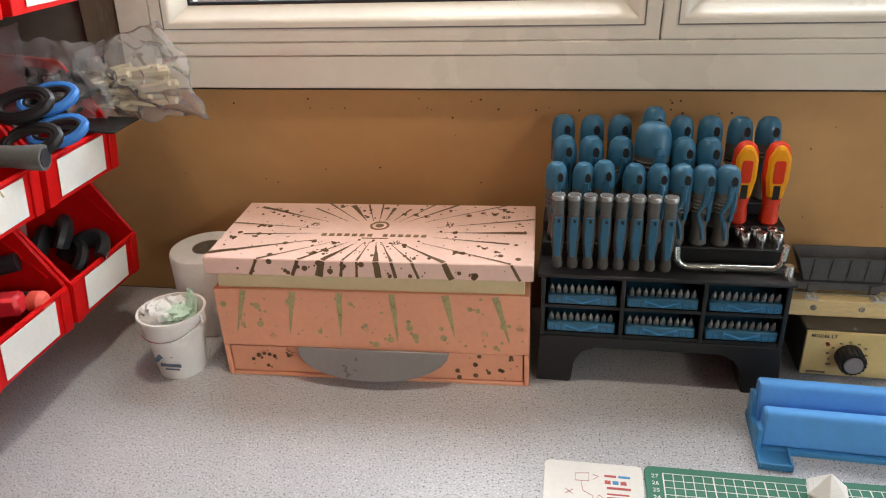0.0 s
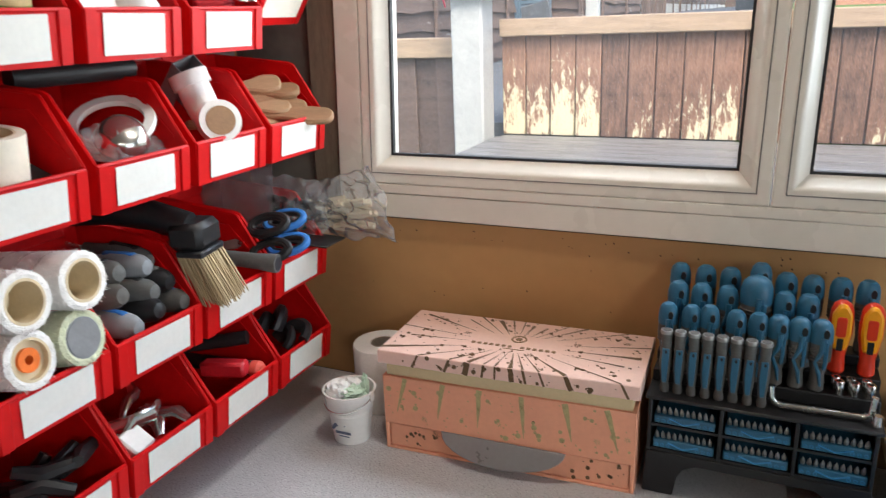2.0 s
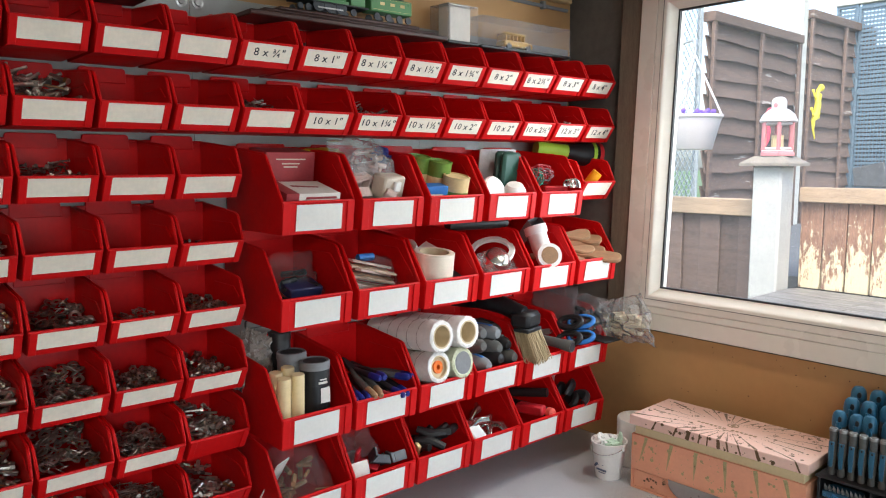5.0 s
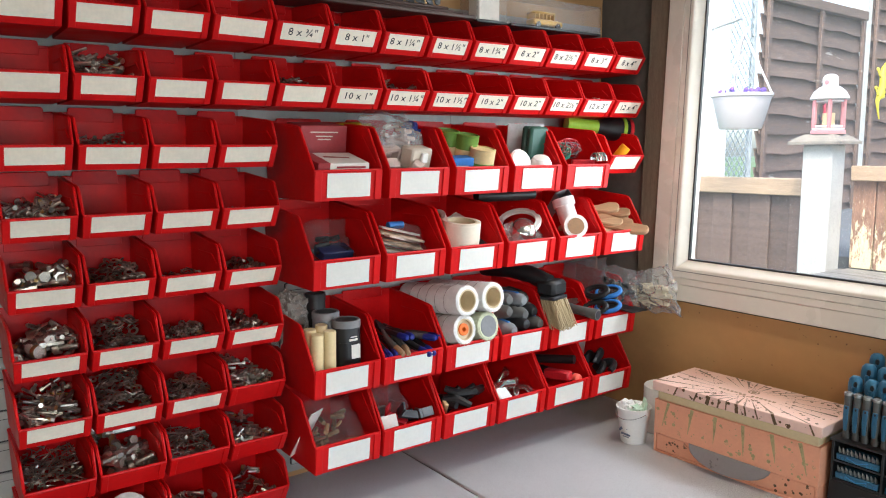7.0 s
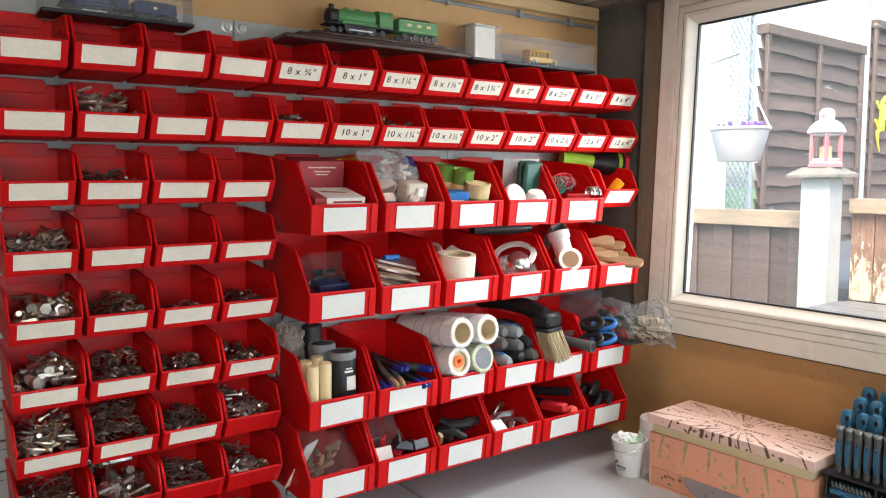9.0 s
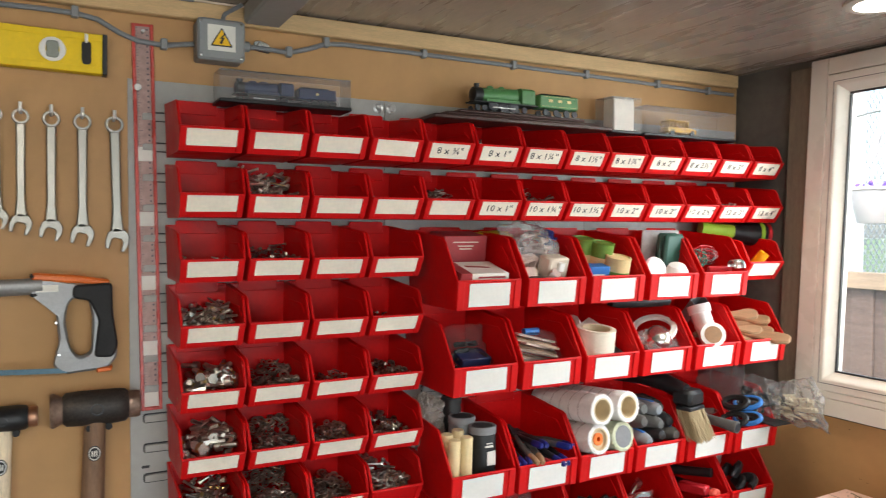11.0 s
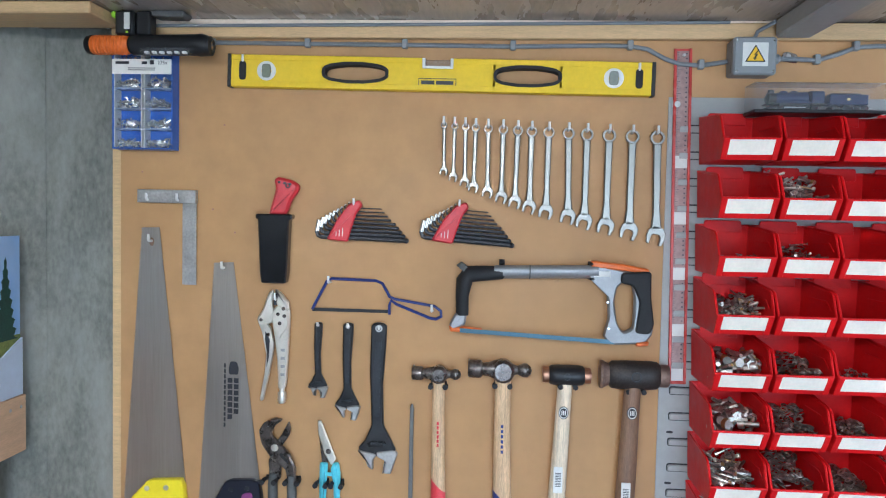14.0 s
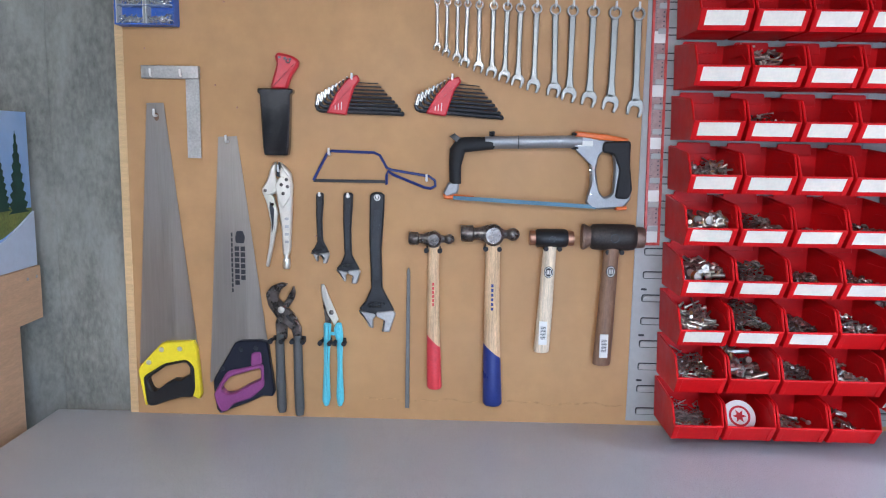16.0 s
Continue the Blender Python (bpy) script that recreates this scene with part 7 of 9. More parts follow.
single("cranked_wrench", M().tube([(.931, -.162, 1.084), (.932, -.161, 1.068), (.936, -.16, 1.060), (.944, -.16, 1.0565), (1.038, -.158, 1.0565), (1.046, -.158, 1.062), (1.048, -.158, 1.086)], .0042, 10), CHROME, "cranked chrome wrench bar lying on the rack", "wrench")
single("bit_holder", M().cyl((1.052, -.166, 1.0512), (1.053, -.166, 1.066), .0062, .0052, n=10), CHROME, "short chrome bit holder on the rack", "bit holder")

# model railway controller with a wagon on top
ct = thing("train_controller", "buff metal model train controller with a round knob", "controller", (1.094, -.138, TOP_Z), "", -1)
part("case", M().box(0, .155, .004, .125, .003, .066, .002), material("dark_brown_enamel", (.045, .036, .028), .45, vary=.15, scale=20), ct, "dark brown case")
part("front_plate", M().box(.001, .154, 0, .0038, .004, .0655, .001), BUFF, ct, "buff printed front plate")
for u in (.012, .143):
    for w in (.012, .092):
        part("foot", M().cyl((u, w, 0), (u, w, .004), .005, n=10), RUBBER, ct)
kb = part("knob", M().lathe([(.001, -.0), (.0160, -.0), (.0150, -.003), (.0140, -.020), (.001, -.020)], (.052, 0, .034), "y", 20), BLACK, ct, "black control knob")
part("knob_cap", M().lathe([(.001, -.020), (.0105, -.020), (.0102, -.0225), (.001, -.0228)], (.052, 0, .034), "y", 20), SATIN, kb, "silver knob cap")
for q in range(18):
    part("knob_rib", M().box(-.0008, .0008, -.019, -.002, -.0006, .0008), BLACK, kb).matrix_basis = Matrix.Translation((.052, 0, .034)) @ Matrix.Rotation(q * math.pi / 9, 4, "Y") @ Matrix.Translation((0, 0, .0148))
for words, size, u, z in (("MODEL LT", .0062, .021, .0595), ("BRITISH MADE", .0034, .019, .0085), ("OFF", .0034, .031, .0205), ("10", .0034, .030, .028), ("20", .0034, .028, .036), ("30", .0034, .033, .044), ("40", .0034, .041, .0505), ("50", .0034, .051, .053), ("60", .0034, .061, .051), ("70", .0034, .069, .045), ("80", .0034, .071, .036)):
    part("printed_text", text_mesh(words, size, INK, Matrix.Translation((u, -.0003, z)) @ FACE_Y, 1.0, .00008), INK, ct)
part("indicator", M().cyl((.026, -.003, .0495), (.026, .001, .0495), .0022, n=10), material("dark_red_lens", (.2, .02, .02), .2), ct)
KRAFTCLIP = material("pale_grey_plastic", (.50, .48, .44), .45, vary=.08, scale=40)
tb = thing("track_plank", "pale balsa strip with model rails on the controller", "track", (1.078, -.108, TOP_Z + .0665))
part("strip", M().box(0, .19, .004, .012, 0, .022, .0008).box(0, .19, .012, .075, 0, .016, .0008), BALSA, tb)
for w in (.030, .0465):
    part("rail", M().box(0, .19, w, w + .0012, .016, .0185), STEEL, tb)
for i in range(3):
    part("pin", M().cyl((.03 + i * .055, .0035, .012), (.03 + i * .055, .005, .012), .004, n=8), CHROME, tb)
for u in (.018, .094):
    part("rail_clip", M().box(u, u + .016, .003, .013, .0222, .0245, .0006).box(u + .003, u + .006, .004, .012, .0245, .028, .0006).box(u + .010, u + .013, .004, .012, .0245, .028, .0006), KRAFTCLIP, tb, "pale plastic rail clip")
wg = thing("model_wagon", "dark grey model hopper wagon on rails", "model wagon", (1.086, -.069, TOP_Z + .085))
part("chassis", M().box(.004, .116, -.011, .011, .009, .012).box(.008, .112, -.012, -.0095, .002, .011).box(.008, .112, .0095, .012, .002, .011), WAGONM, wg, smooth=False).location = (0, 0, .004)
part("hopper", M().add([(.0, -.019, .045), (.12, -.019, .045), (.12, .019, .045), (.0, .019, .045), (.012, -.013, .0125), (.108, -.013, .0125), (.108, .013, .0125), (.012, .013, .0125), (.003, -.016, .045), (.117, -.016, .045), (.117, .016, .045), (.003, .016, .045), (.014, -.011, .018), (.106, -.011, .018), (.106, .011, .018), (.014, .011, .018)], [(0, 1, 5, 4), (1, 2, 6, 5), (2, 3, 7, 6), (3, 0, 4, 7), (4, 5, 6, 7), (0, 1, 9, 8), (1, 2, 10, 9), (2, 3, 11, 10), (3, 0, 8, 11), (8, 9, 13, 12), (9, 10, 14, 13), (10, 11, 15, 14), (11, 8, 12, 15), (12, 13, 14, 15)]), WAGONM, wg, smooth=False).location = (0, 0, .0075)
for i in range(5):
    part("rib", M().prism([(-.0195, .0445), (-.0175, .0445), (-.0115, .013), (-.0135, .013)], .018 + i * .0205, .0192 + i * .0205, "x"), DARKSTEEL, wg).location = (0, 0, .0075)
for u in (.024, .096):
    for w in (-.0085, .0085):
        part("axle_box", M().box(u - .006, u + .006, w * 1.45 - .0012, w * 1.45 + .0012, .004, .014, .0006), WAGONM, wg)
        part("wheel", M().lathe([(.001, -.001), (.0075, -.001), (.0075, .001), (.001, .001)], (u, w, .0076), "y", 16), DARKSTEEL, wg)

# foam loco cradle, mat, card and a small model
fc = thing("foam_cradle", "blue printed cradle holding two light blue foam strips", "model cradle", (1.014, -.312, TOP_Z), "", -2)
part("tray", M().box(0, .034, 0, .09, 0, .003, .0008).box(0, .002, 0, .09, .003, .009, .0006).box(.032, .034, 0, .09, .003, .009, .0006).box(.002, .032, 0, .002, .003, .009, .0006).box(0, .26, .026, .088, .0, .006, .0008), BLUEPLA, fc)
part("end_plate", M().prism(rounded([(.026, .004), (.088, .004), (.088, .04), (.074, .045), (.066, .016), (.048, .016), (.044, .03), (.028, .03)], .003), .0005, .006, "x", .0008), BLUEPLA, fc)
part("foam_strip", M().prism(rounded([(.030, .006), (.051, .006), (.047, .050), (.030, .052)], .006), .006, .27, "x", .002), FOAM, fc)
part("foam_strip", M().prism(rounded([(.064, .006), (.086, .006), (.090, .056), (.070, .060)], .006), .006, .27, "x", .002), FOAM, fc)
cm = thing("cutting_mat", "green cutting mat with a white printed grid", "cutting mat", (.897, -.60, TOP_Z))
part("sheet", M().prism(rounded(rect(0, .40, 0, .277), .008), 0, .003, "z", .0006), MAT, cm)
gl_ = M()
for i in range(37):
    gl_.box(.018 + i * .01, .0188 + i * .01, .012, .267, .003, .0033) if i % 5 else gl_.box(.0177 + i * .01, .0190 + i * .01, .012, .267, .003, .0033)
for j in range(26):
    gl_.box(.018, .379, .0165 + j * .01, .0172 + j * .01, .003, .0032)
part("printed_grid", gl_, PAPER, cm, smooth=False)
for j in range(6):
    part("printed_number", text_mesh(str(27 - j), .0075, PAPER, Matrix.Translation((.010, .262 - j * .01, .0031))), PAPER, cm)
cd = thing("instruction_card", "white card with faint red line drawings", "card", (.794, -.47, TOP_Z))
part("sheet", M().prism(rounded(rect(0, .101, 0, .146), .006), 0, .0012, "z", .0003), PAPER, cd)
REDINK = material("red_ink", (.45, .08, .07), .6)
dw = M()
for path in ([(.032, .128), (.046, .130), (.046, .118), (.032, .118), (.032, .128)], [(.050, .128), (.056, .126), (.050, .120)], [(.038, .116), (.040, .104), (.050, .098), (.048, .085)], [(.022, .105), (.030, .098)], [(.030, .105), (.022, .098)], [(.056, .10), (.064, .092), (.058, .084), (.052, .09), (.056, .10)]):
    dw.tube([(u, w, .0014) for u, w in path], .0003, 5)
part("line_drawing", dw, REDINK, cd)
for u, w, a, b, mt in ((.062, .126, .012, .003, REDINK), (.076, .126, .012, .003, BLUEPLA), (.062, .116, .006, .005, REDINK), (.070, .116, .006, .005, BLUEPLA), (.078, .116, .006, .005, REDINK), (.064, .109, .024, .003, REDINK), (.064, .101, .022, .002, REDINK), (.064, .096, .022, .002, REDINK)):
    part("printed_bar", M().box(u, u + a, w, w + b, .0012, .0015), mt, cd)
py_ = thing("model_roof", "small white plastic pyramid roof model on the mat", "model part", (1.068, -.352, TOP_Z + .0032), "", 20)
part("walls", M().prism([(.016 * math.cos(math.pi / 4 * k + .4), .016 * math.sin(math.pi / 4 * k + .4)) for k in range(8)], 0, .012, "z", .0006), WHITEP, py_)
part("roof", M().lathe([(.021, .012), (.021, .0135), (.001, .034)], n=6), WHITEP, py_)
for i in range(4):
    part("tile_course", M().lathe([(.0195 - i * .0042, .0155 + i * .0042), (.0200 - i * .0042, .0150 + i * .0042), (.0192 - i * .0042, .0150 + i * .0042)], n=6), PAPER, py_)

# ---- on top of the bins ----
def loco(y0, z, x, paint, length, name, label, tender_paint):
    ob = thing(name, label, "model locomotive", (x, y0, z))
    L = length
    part("boiler", M().tube([(0, .04 * L, .036), (0, .06 * L, .036), (0, .10 * L, .036), (0, .42 * L, .038)], [.012, .0155, .0155, .0175], 16), paint, ob)
    part("smokebox", M().tube([(0, .03 * L, .036), (0, .045 * L, .036), (0, .115 * L, .036)], [.008, .0162, .0162], 16), BLACK, ob, "black smokebox")
    part("chimney", M().cyl((0, .08 * L, .050), (0, .08 * L, .060), .0055, .0065, n=12), BLACK, ob)
    for u in (.2, .3):
        part("dome", M().ball((0, u * L, .0525), .006, .009, .006, 10, 6), paint, ob)
    part("footplate", M().box(-.019, .019, .02 * L, .60 * L, .018, .021, .0005), BLACK, ob)
    part("cab", M().prism(rounded([(-.019, .021), (.019, .021), (.019, .052), (.010, .0575), (-.010, .0575), (-.019, .052)], .003), .45 * L, .57 * L, "y", .0008), paint, ob)
    for u, r in ((.06, .006), (.12, .006), (.20, .0125), (.29, .0125), (.38, .0125), (.48, .007), (.68, .0075), (.78, .0075), (.88, .0075), (.96, .0075)):
        for s in (-1, 1):
            part("wheel", M().lathe([(.001, -.0015), (r, -.0015), (r, .0015), (r * .8, .0018), (.001, .001)], (s * .0145, u * L, r + .0015), "x", 16), BLACK if paint is not LOCOGREEN else DARKSTEEL, ob)
    part("side_rod", M().box(.0165, .0180, .19 * L, .39 * L, .008, .0105), STEEL, ob)
    part("valance", M().box(.0155, .0168, .14 * L, .44 * L, .0205, .027, .0005), paint, ob)
    part("tender", M().box(-.018, .018, .62 * L, .99 * L, .018, .047, .002), tender_paint, ob)
    part("tender_coal", M().box(-.014, .014, .64 * L, .93 * L, .047, .0505, .002), BLACK, ob)
    part("tender_crest" if paint is LOCOBLUE else "tender_letters", M().lathe([(.001, .0181), (.0035, .0181), (.0035, .0184), (.001, .0184)], (0, .80 * L, .033), "x", 14) if paint is LOCOBLUE else M().box(.0181, .0184, .70 * L, .74 * L, .032, .038).box(.0181, .0184, .79 * L, .83 * L, .032, .038).box(.0181, .0184, .88 * L, .92 * L, .032, .038), BUFF, ob)
    if paint is LOCOBLUE:
        ob.scale = (.85, 1, .70)
        return ob
    part("lining", M().box(.0181, .0183, .64 * L, .97 * L, .0225, .0230).box(.0181, .0183, .64 * L, .97 * L, .0435, .044), BUFF, ob)
    return ob


BIN_TOP = ROW_Z[0] + .0975
pl = thing("display_plinth", "dark wooden display plinth with moulded edges", "plinth", (.066, -.765, BIN_TOP))
part("base", M().box(-.045, .045, -.23, .23, 0, .009, .002), PLINTH, pl)
part("middle", M().box(-.038, .038, -.20, .20, .009, .016, .003), PLINTH, pl)
part("top", M().box(-.030, .030, -.165, .165, .016, .024, .003), PLINTH, pl)
for w in (-.009, .008):
    part("rail", M().box(w, w + .0012, -.16, .16, .024, .0262), STEEL, pl)
loco(-.895, BIN_TOP + .0262, .066, LOCOGREEN, .285, "model_locomotive", "green model steam locomotive with tender on a plinth", LOCOGREEN)


def clear_case(name, label, y0, y1, z, h, x0=.03, x1=.095):
    ob = thing(name, label, "display case", (0, 0, z))
    part("base", M().box(x0, x1, y0, y1, 0, .007, .0015), BLACK, ob)
    a, b, c, d = x0 + .002, x1 - .002, y0 + .002, y1 - .002
    cv = M().add([(a, c, .007), (b, c, .007), (b, d, .007), (a, d, .007), (a, c, h), (b, c, h), (b, d, h), (a, d, h)], [(0, 1, 5, 4), (1, 2, 6, 5), (2, 3, 7, 6), (3, 0, 4, 7), (4, 5, 6, 7)])
    edge = M()
    for q in ((a, c), (b, c), (b, d), (a, d)):
        edge.cyl((*q, .007), (*q, h), .0008, n=6)
    edge.tube([(a, c, h), (b, c, h), (b, d, h), (a, d, h)], .0009, 6, closed=True)
    part("cover_edge", edge, CLEARP, ob, "bright moulded edge")
    part("cover", cv, CASEFILM, ob, "clear plastic cover", False)
    return ob


clear_case("display_case", "clear plastic case with a black base", -1.418, -1.167, BIN_TOP, .059)
loco(-1.391, BIN_TOP + .007, .062, LOCOBLUE, .20, "model_locomotive", "dark blue model locomotive with tender in a case", LOCOBLUE)
clear_case("display_case", "clear plastic case holding a yellow model bus", -.42, -.11, BIN_TOP, .072)
clear_case("display_case", "small clear plastic case holding a white box", -.522, -.43, BIN_TOP, .085)
single("carton", M().box(.035, .075, -.50, -.437, 0, .078, .002), material("frosted_white_card", (.66, .60, .52), .5), "frosted white carton in a clear case", "carton", at=(0, 0, BIN_TOP + .007))
bs = thing("model_bus", "yellow model bus in a clear case", "model bus", (.062, -.33, BIN_TOP + .007))
BUSY = material("bus_yellow", (.55, .30, .03), .4, vary=.1, scale=60)
part("body", M().box(-.016, .016, 0, .085, .008, .022, .003), BUSY, bs)
part("roof", M().box(-.016, .016, .002, .075, .034, .040, .003), BUSY, bs)
for i in range(6):
    part("pillar", M().box(-.0155, .0155, .004 + i * .0125, .0065 + i * .0125, .0215, .0345), BUSY, bs)
part("bonnet", M().box(-.011, .011, .083, .104, .008, .021, .003), BUSY, bs)
for u in (.016, .082):
    for s in (-1, 1):
        part("wheel", M().lathe([(.001, -.002), (.008, -.002), (.008, .002), (.001, .002)], (s * .014, u, .0082), "x", 16), BLACK, bs)

# ---- model railway beyond the worktop's end ----
rb = thing("railway_board", "plywood model railway end board with a painted backscene", "backscene", (0, -2.972, 0))
part("plywood_strip", M().prism([(0, 1.135), (.75, 1.135), (.75, 1.262), (0, 1.262)], -.012, 0, "y", .001), PLY, rb)
part("plywood_panel", M().box(.075, .75, -.045, -.0125, 0, 1.20, .001), PLY, rb)
SKYB = material("painted_sky", (.24, .42, .75), .6, vary=.12, scale=3, second=(.55, .66, .82), amount=.42, sharp=.35)
bsn = part("backscene", M().box(0, .75, -.017, -.0125, 1.20, 1.622, .0008), SKYB, rb, "painted blue sky with fir trees")
HILL = material("painted_meadow", (.22, .24, .06), .8, vary=.35, scale=22, second=(.12, .17, .05), amount=.5, sharp=.3)
part("painted_meadow", M().prism([(.001, 1.40), (.05, 1.402), (.12, 1.415), (.3, 1.43), (.749, 1.43), (.749, 1.34), (.3, 1.335), (.12, 1.34), (.06, 1.362), (.001, 1.385)], -.0125, -.0118, "y"), HILL, bsn, smooth=False)
FIR = material("painted_fir", (.025, .065, .045), .8, vary=.35, scale=40)
for u, z0, h, w in ((.052, 1.392, .175, .036), (.115, 1.40, .12, .03), (.16, 1.40, .16, .036), (.225, 1.41, .13, .03), (.3, 1.41, .17, .04)):
    pts = []
    for i in range(9):
        t = i / 8
        pts += [(u + w * (1 - t) + .004, z0 + h * t), (u + w * (1 - t) * .72, z0 + h * (t + .04))]
    pts += [(u, z0 + h * 1.06)]
    pts += [(2 * u - a, b) for a, b in reversed(pts[:-1])]
    part("painted_fir", M().prism(pts, -.0118 + .0001 * (u * 50 % 3), -.0108 + .0001 * (u * 50 % 3), "y"), FIR, bsn, smooth=False)
ICE = material("pale_blue_card", (.55, .62, .74), .6, vary=.05, scale=8)
part("card_edge", M().prism([(.001, 1.263), (.6, 1.263), (.3, 1.30), (.12, 1.335), (.05, 1.368), (.001, 1.392)], -.0117, -.006, "y", .0005), ICE, rb, "pale blue card edging")
for u in (.018, .055):
    part("screw", M().lathe([(.001, 0), (.004, 0), (.003, .0015), (.001, .002)], (u, 0, 1.238), "y", 10), STEEL, rb)

# ---- what the bins hold ----
random.seed(5)


def mixed_metal(name, grey, brass, rough):
    """Loose fixings, each piece of its own tone between dark steel, zinc and, now and then, brass."""
    mt = material(name, grey, rough, 0.92, vary=.25, scale=70, rvary=.12)
    nt = mt.node_tree
    b = nt.nodes["Principled BSDF"]
    src = b.inputs["Base Color"].links[0].from_socket
    isl = nt.nodes.new("ShaderNodeNewGeometry").outputs["Random Per Island"]
    tone = nt.nodes.new("ShaderNodeMapRange")
    tone.inputs["To Min"].default_value, tone.inputs["To Max"].default_value = .34, 1.35
    nt.links.new(isl, tone.inputs["Value"])
    mul = nt.nodes.new("ShaderNodeVectorMath")
    mul.operation = "SCALE"
    nt.links.new(src, mul.inputs[0])
    nt.links.new(tone.outputs[0], mul.inputs["Scale"])
    pick = nt.nodes.new("ShaderNodeMapRange")
    pick.inputs["From Min"].default_value, pick.inputs["From Max"].default_value = .94, .96
    nt.links.new(isl, pick.inputs["Value"])
    mix = nt.nodes.new("ShaderNodeMix")
    mix.data_type = "RGBA"
    mix.inputs["B"].default_value = (*brass, 1)
    nt.links.new(pick.outputs[0], mix.inputs["Factor"])
    nt.links.new(mul.outputs[0], mix.inputs["A"])
    nt.links.new(mix.outputs["Result"], b.inputs["Base Color"])
    return mt


ZINC = mixed_metal("zinc_fixings", (.58, .54, .475), (.55, .41, .18), .40)
DULL = mixed_metal("dull_fixings", (.43, .39, .34), (.48, .38, .20), .42)
SAYS = {"screw": ("screws", "loose heap of steel wood screws in a bin"), "few": ("screws", "a few small dark fixings in a bin"), "bolt": ("bolts", "loose heap of long zinc bolts in a bin"),
        "washer": ("washers", "loose heap of grey washers in a bin"), "nut": ("nuts", "loose heap of hexagon nuts in a bin"), "bigbolt": ("bolts", "loose heap of thick zinc bolts in a bin"), "junk": ("fixings", "odd steel fixings in a bin"), "stud": ("studs", "loose heap of short grey studs in a bin")}


def heap(kind, y, z, lift=1.0):
    """Loose fixings filling the bottom of a bin, piled higher towards its back."""
    m = M()
    count, r, ln, top = {"screw": (190, .0014, .028, .046), "few": (60, .0014, .013, .020), "bolt": (95, .0026, .036, .050), "washer": (150, .0085, 0, .042), "nut": (150, .0062, 0, .038), "bigbolt": (44, .0050, .042, .050), "junk": (24, .003, .040, .030), "stud": (120, .0030, .020, .040)}[kind]
    side, top = (.65 if kind != "few" else .45) / lift, top * lift
    for i in range(count):
        px, py = .012 + .118 * random.random() ** .85, random.uniform(-.045, .045)
        surf = top * (.55 + .45 * (1 - px / .14) + .14 * math.sin(px * 60 + y * 90) + .16 * math.sin(py * 50 + z * 50 + 1))
        c = Vector((px, py, max(.0036 + r, surf * (1 - random.random() ** 2 * side))))
        a, b = random.uniform(0, 6.283), random.uniform(-.3, .6)
        d = Vector((math.cos(a) * math.cos(b), math.sin(a) * math.cos(b), math.sin(b)))
        k = random.uniform(.75, 1.2)
        if kind in ("washer", "nut"):
            d = Vector((random.uniform(-.9, .9), random.uniform(-.9, .9), 1)).normalized()
            m.T = Matrix.Translation(c) @ d.to_track_quat("Z", "Y").to_matrix().to_4x4()
            if kind == "washer":
                m.lathe([(r * k * .5, -.0007), (r * k, -.0007), (r * k, .0007), (r * k * .5, .0007)], n=14, closed=True)
            else:
                m.lathe([(r * k * .55, -.0022), (r * k, -.0022), (r * k, .0022), (r * k * .55, .0022)], n=6, closed=True)
            m.T = None
            continue
        p0, p1 = c - d * ln * k * .5, c + d * ln * k * .5
        for p in (p0, p1):
            p.z = max(p.z, .0030 + r)
            p.y = min(max(p.y, -.046), .046)
            p.x = min(max(p.x, .010), .132)
        e = (p1 - p0).normalized() if (p1 - p0).length > 1e-6 else d
        q = p0 + e * r * (2.2 if kind != "screw" else 1.6)
        # one closed piece: head, neck, shank, tip
        if kind in ("screw", "few"):
            m.tube([p0, p0 + e * r * .5, q, p1 - e * r * 3, p1], [r * k * 2.1, r * k * 1.9, r * k * 1.0, r * k * .8, r * .15], 7)
        elif kind == "stud":
            m.tube([p0, p1], [r * k, r * k], 8)
        else:
            m.tube([p0, q, q + e * r * .02, p1 - e * r * .4, p1], [r * k * 1.85, r * k * 1.85, r * k, r * k, r * k * .8], 6 if i % 3 else 12)
    nm, lab = SAYS[kind]
    return single(nm, m, DULL if kind in ("washer", "nut", "few", "screw") else ZINC, lab, "fixings", "", "stuff", (BIN_X, y, z))


PILED = {(1, 1): 1.75, (1, 3): 2.6, (1, 4): 1.5, (1, 6): 1.55, (1, 9): 2.2, (1, 11): 1.4, (1, 12): 1.5, (0, 5): 1.35, (0, 7): 1.8,
         (2, 0): 2.2, (2, 1): 1.25, (2, 3): 2.2, (3, 0): 1.4, (4, 0): 1.35, (4, 1): 1.15, (5, 0): 1.3, (5, 1): 1.2, (6, 0): 1.25, (6, 1): 1.5, (7, 0): 1.25, (7, 1): 1.2, (4, 2): 1.5, (3, 3): 1.3}
for (r, c), kind in FILL.items():
    heap(kind, COL_Y[c], ROW_Z[r], PILED.get((r, c), 1.0))
tin = thing("round_tin", "white round tin with a red patterned lid in a bin", "tin", (BIN_X + .095, COL_Y[1], ROW_Z[8] + .012))
tin.matrix_world = pose(BIN_X + .092, COL_Y[1], ROW_Z[8] + .034, 0, 58, 0)
part("body", M().lathe([(.001, -.010), (.036, -.010), (.037, -.008), (.037, .006), (.036, .008), (.001, .008)], n=32), WHITEP, tin)
part("lid_ring", M().lathe([(.019, .008), (.024, .008), (.024, .0088), (.019, .0088)], n=24, closed=True), REDTOOL, tin)
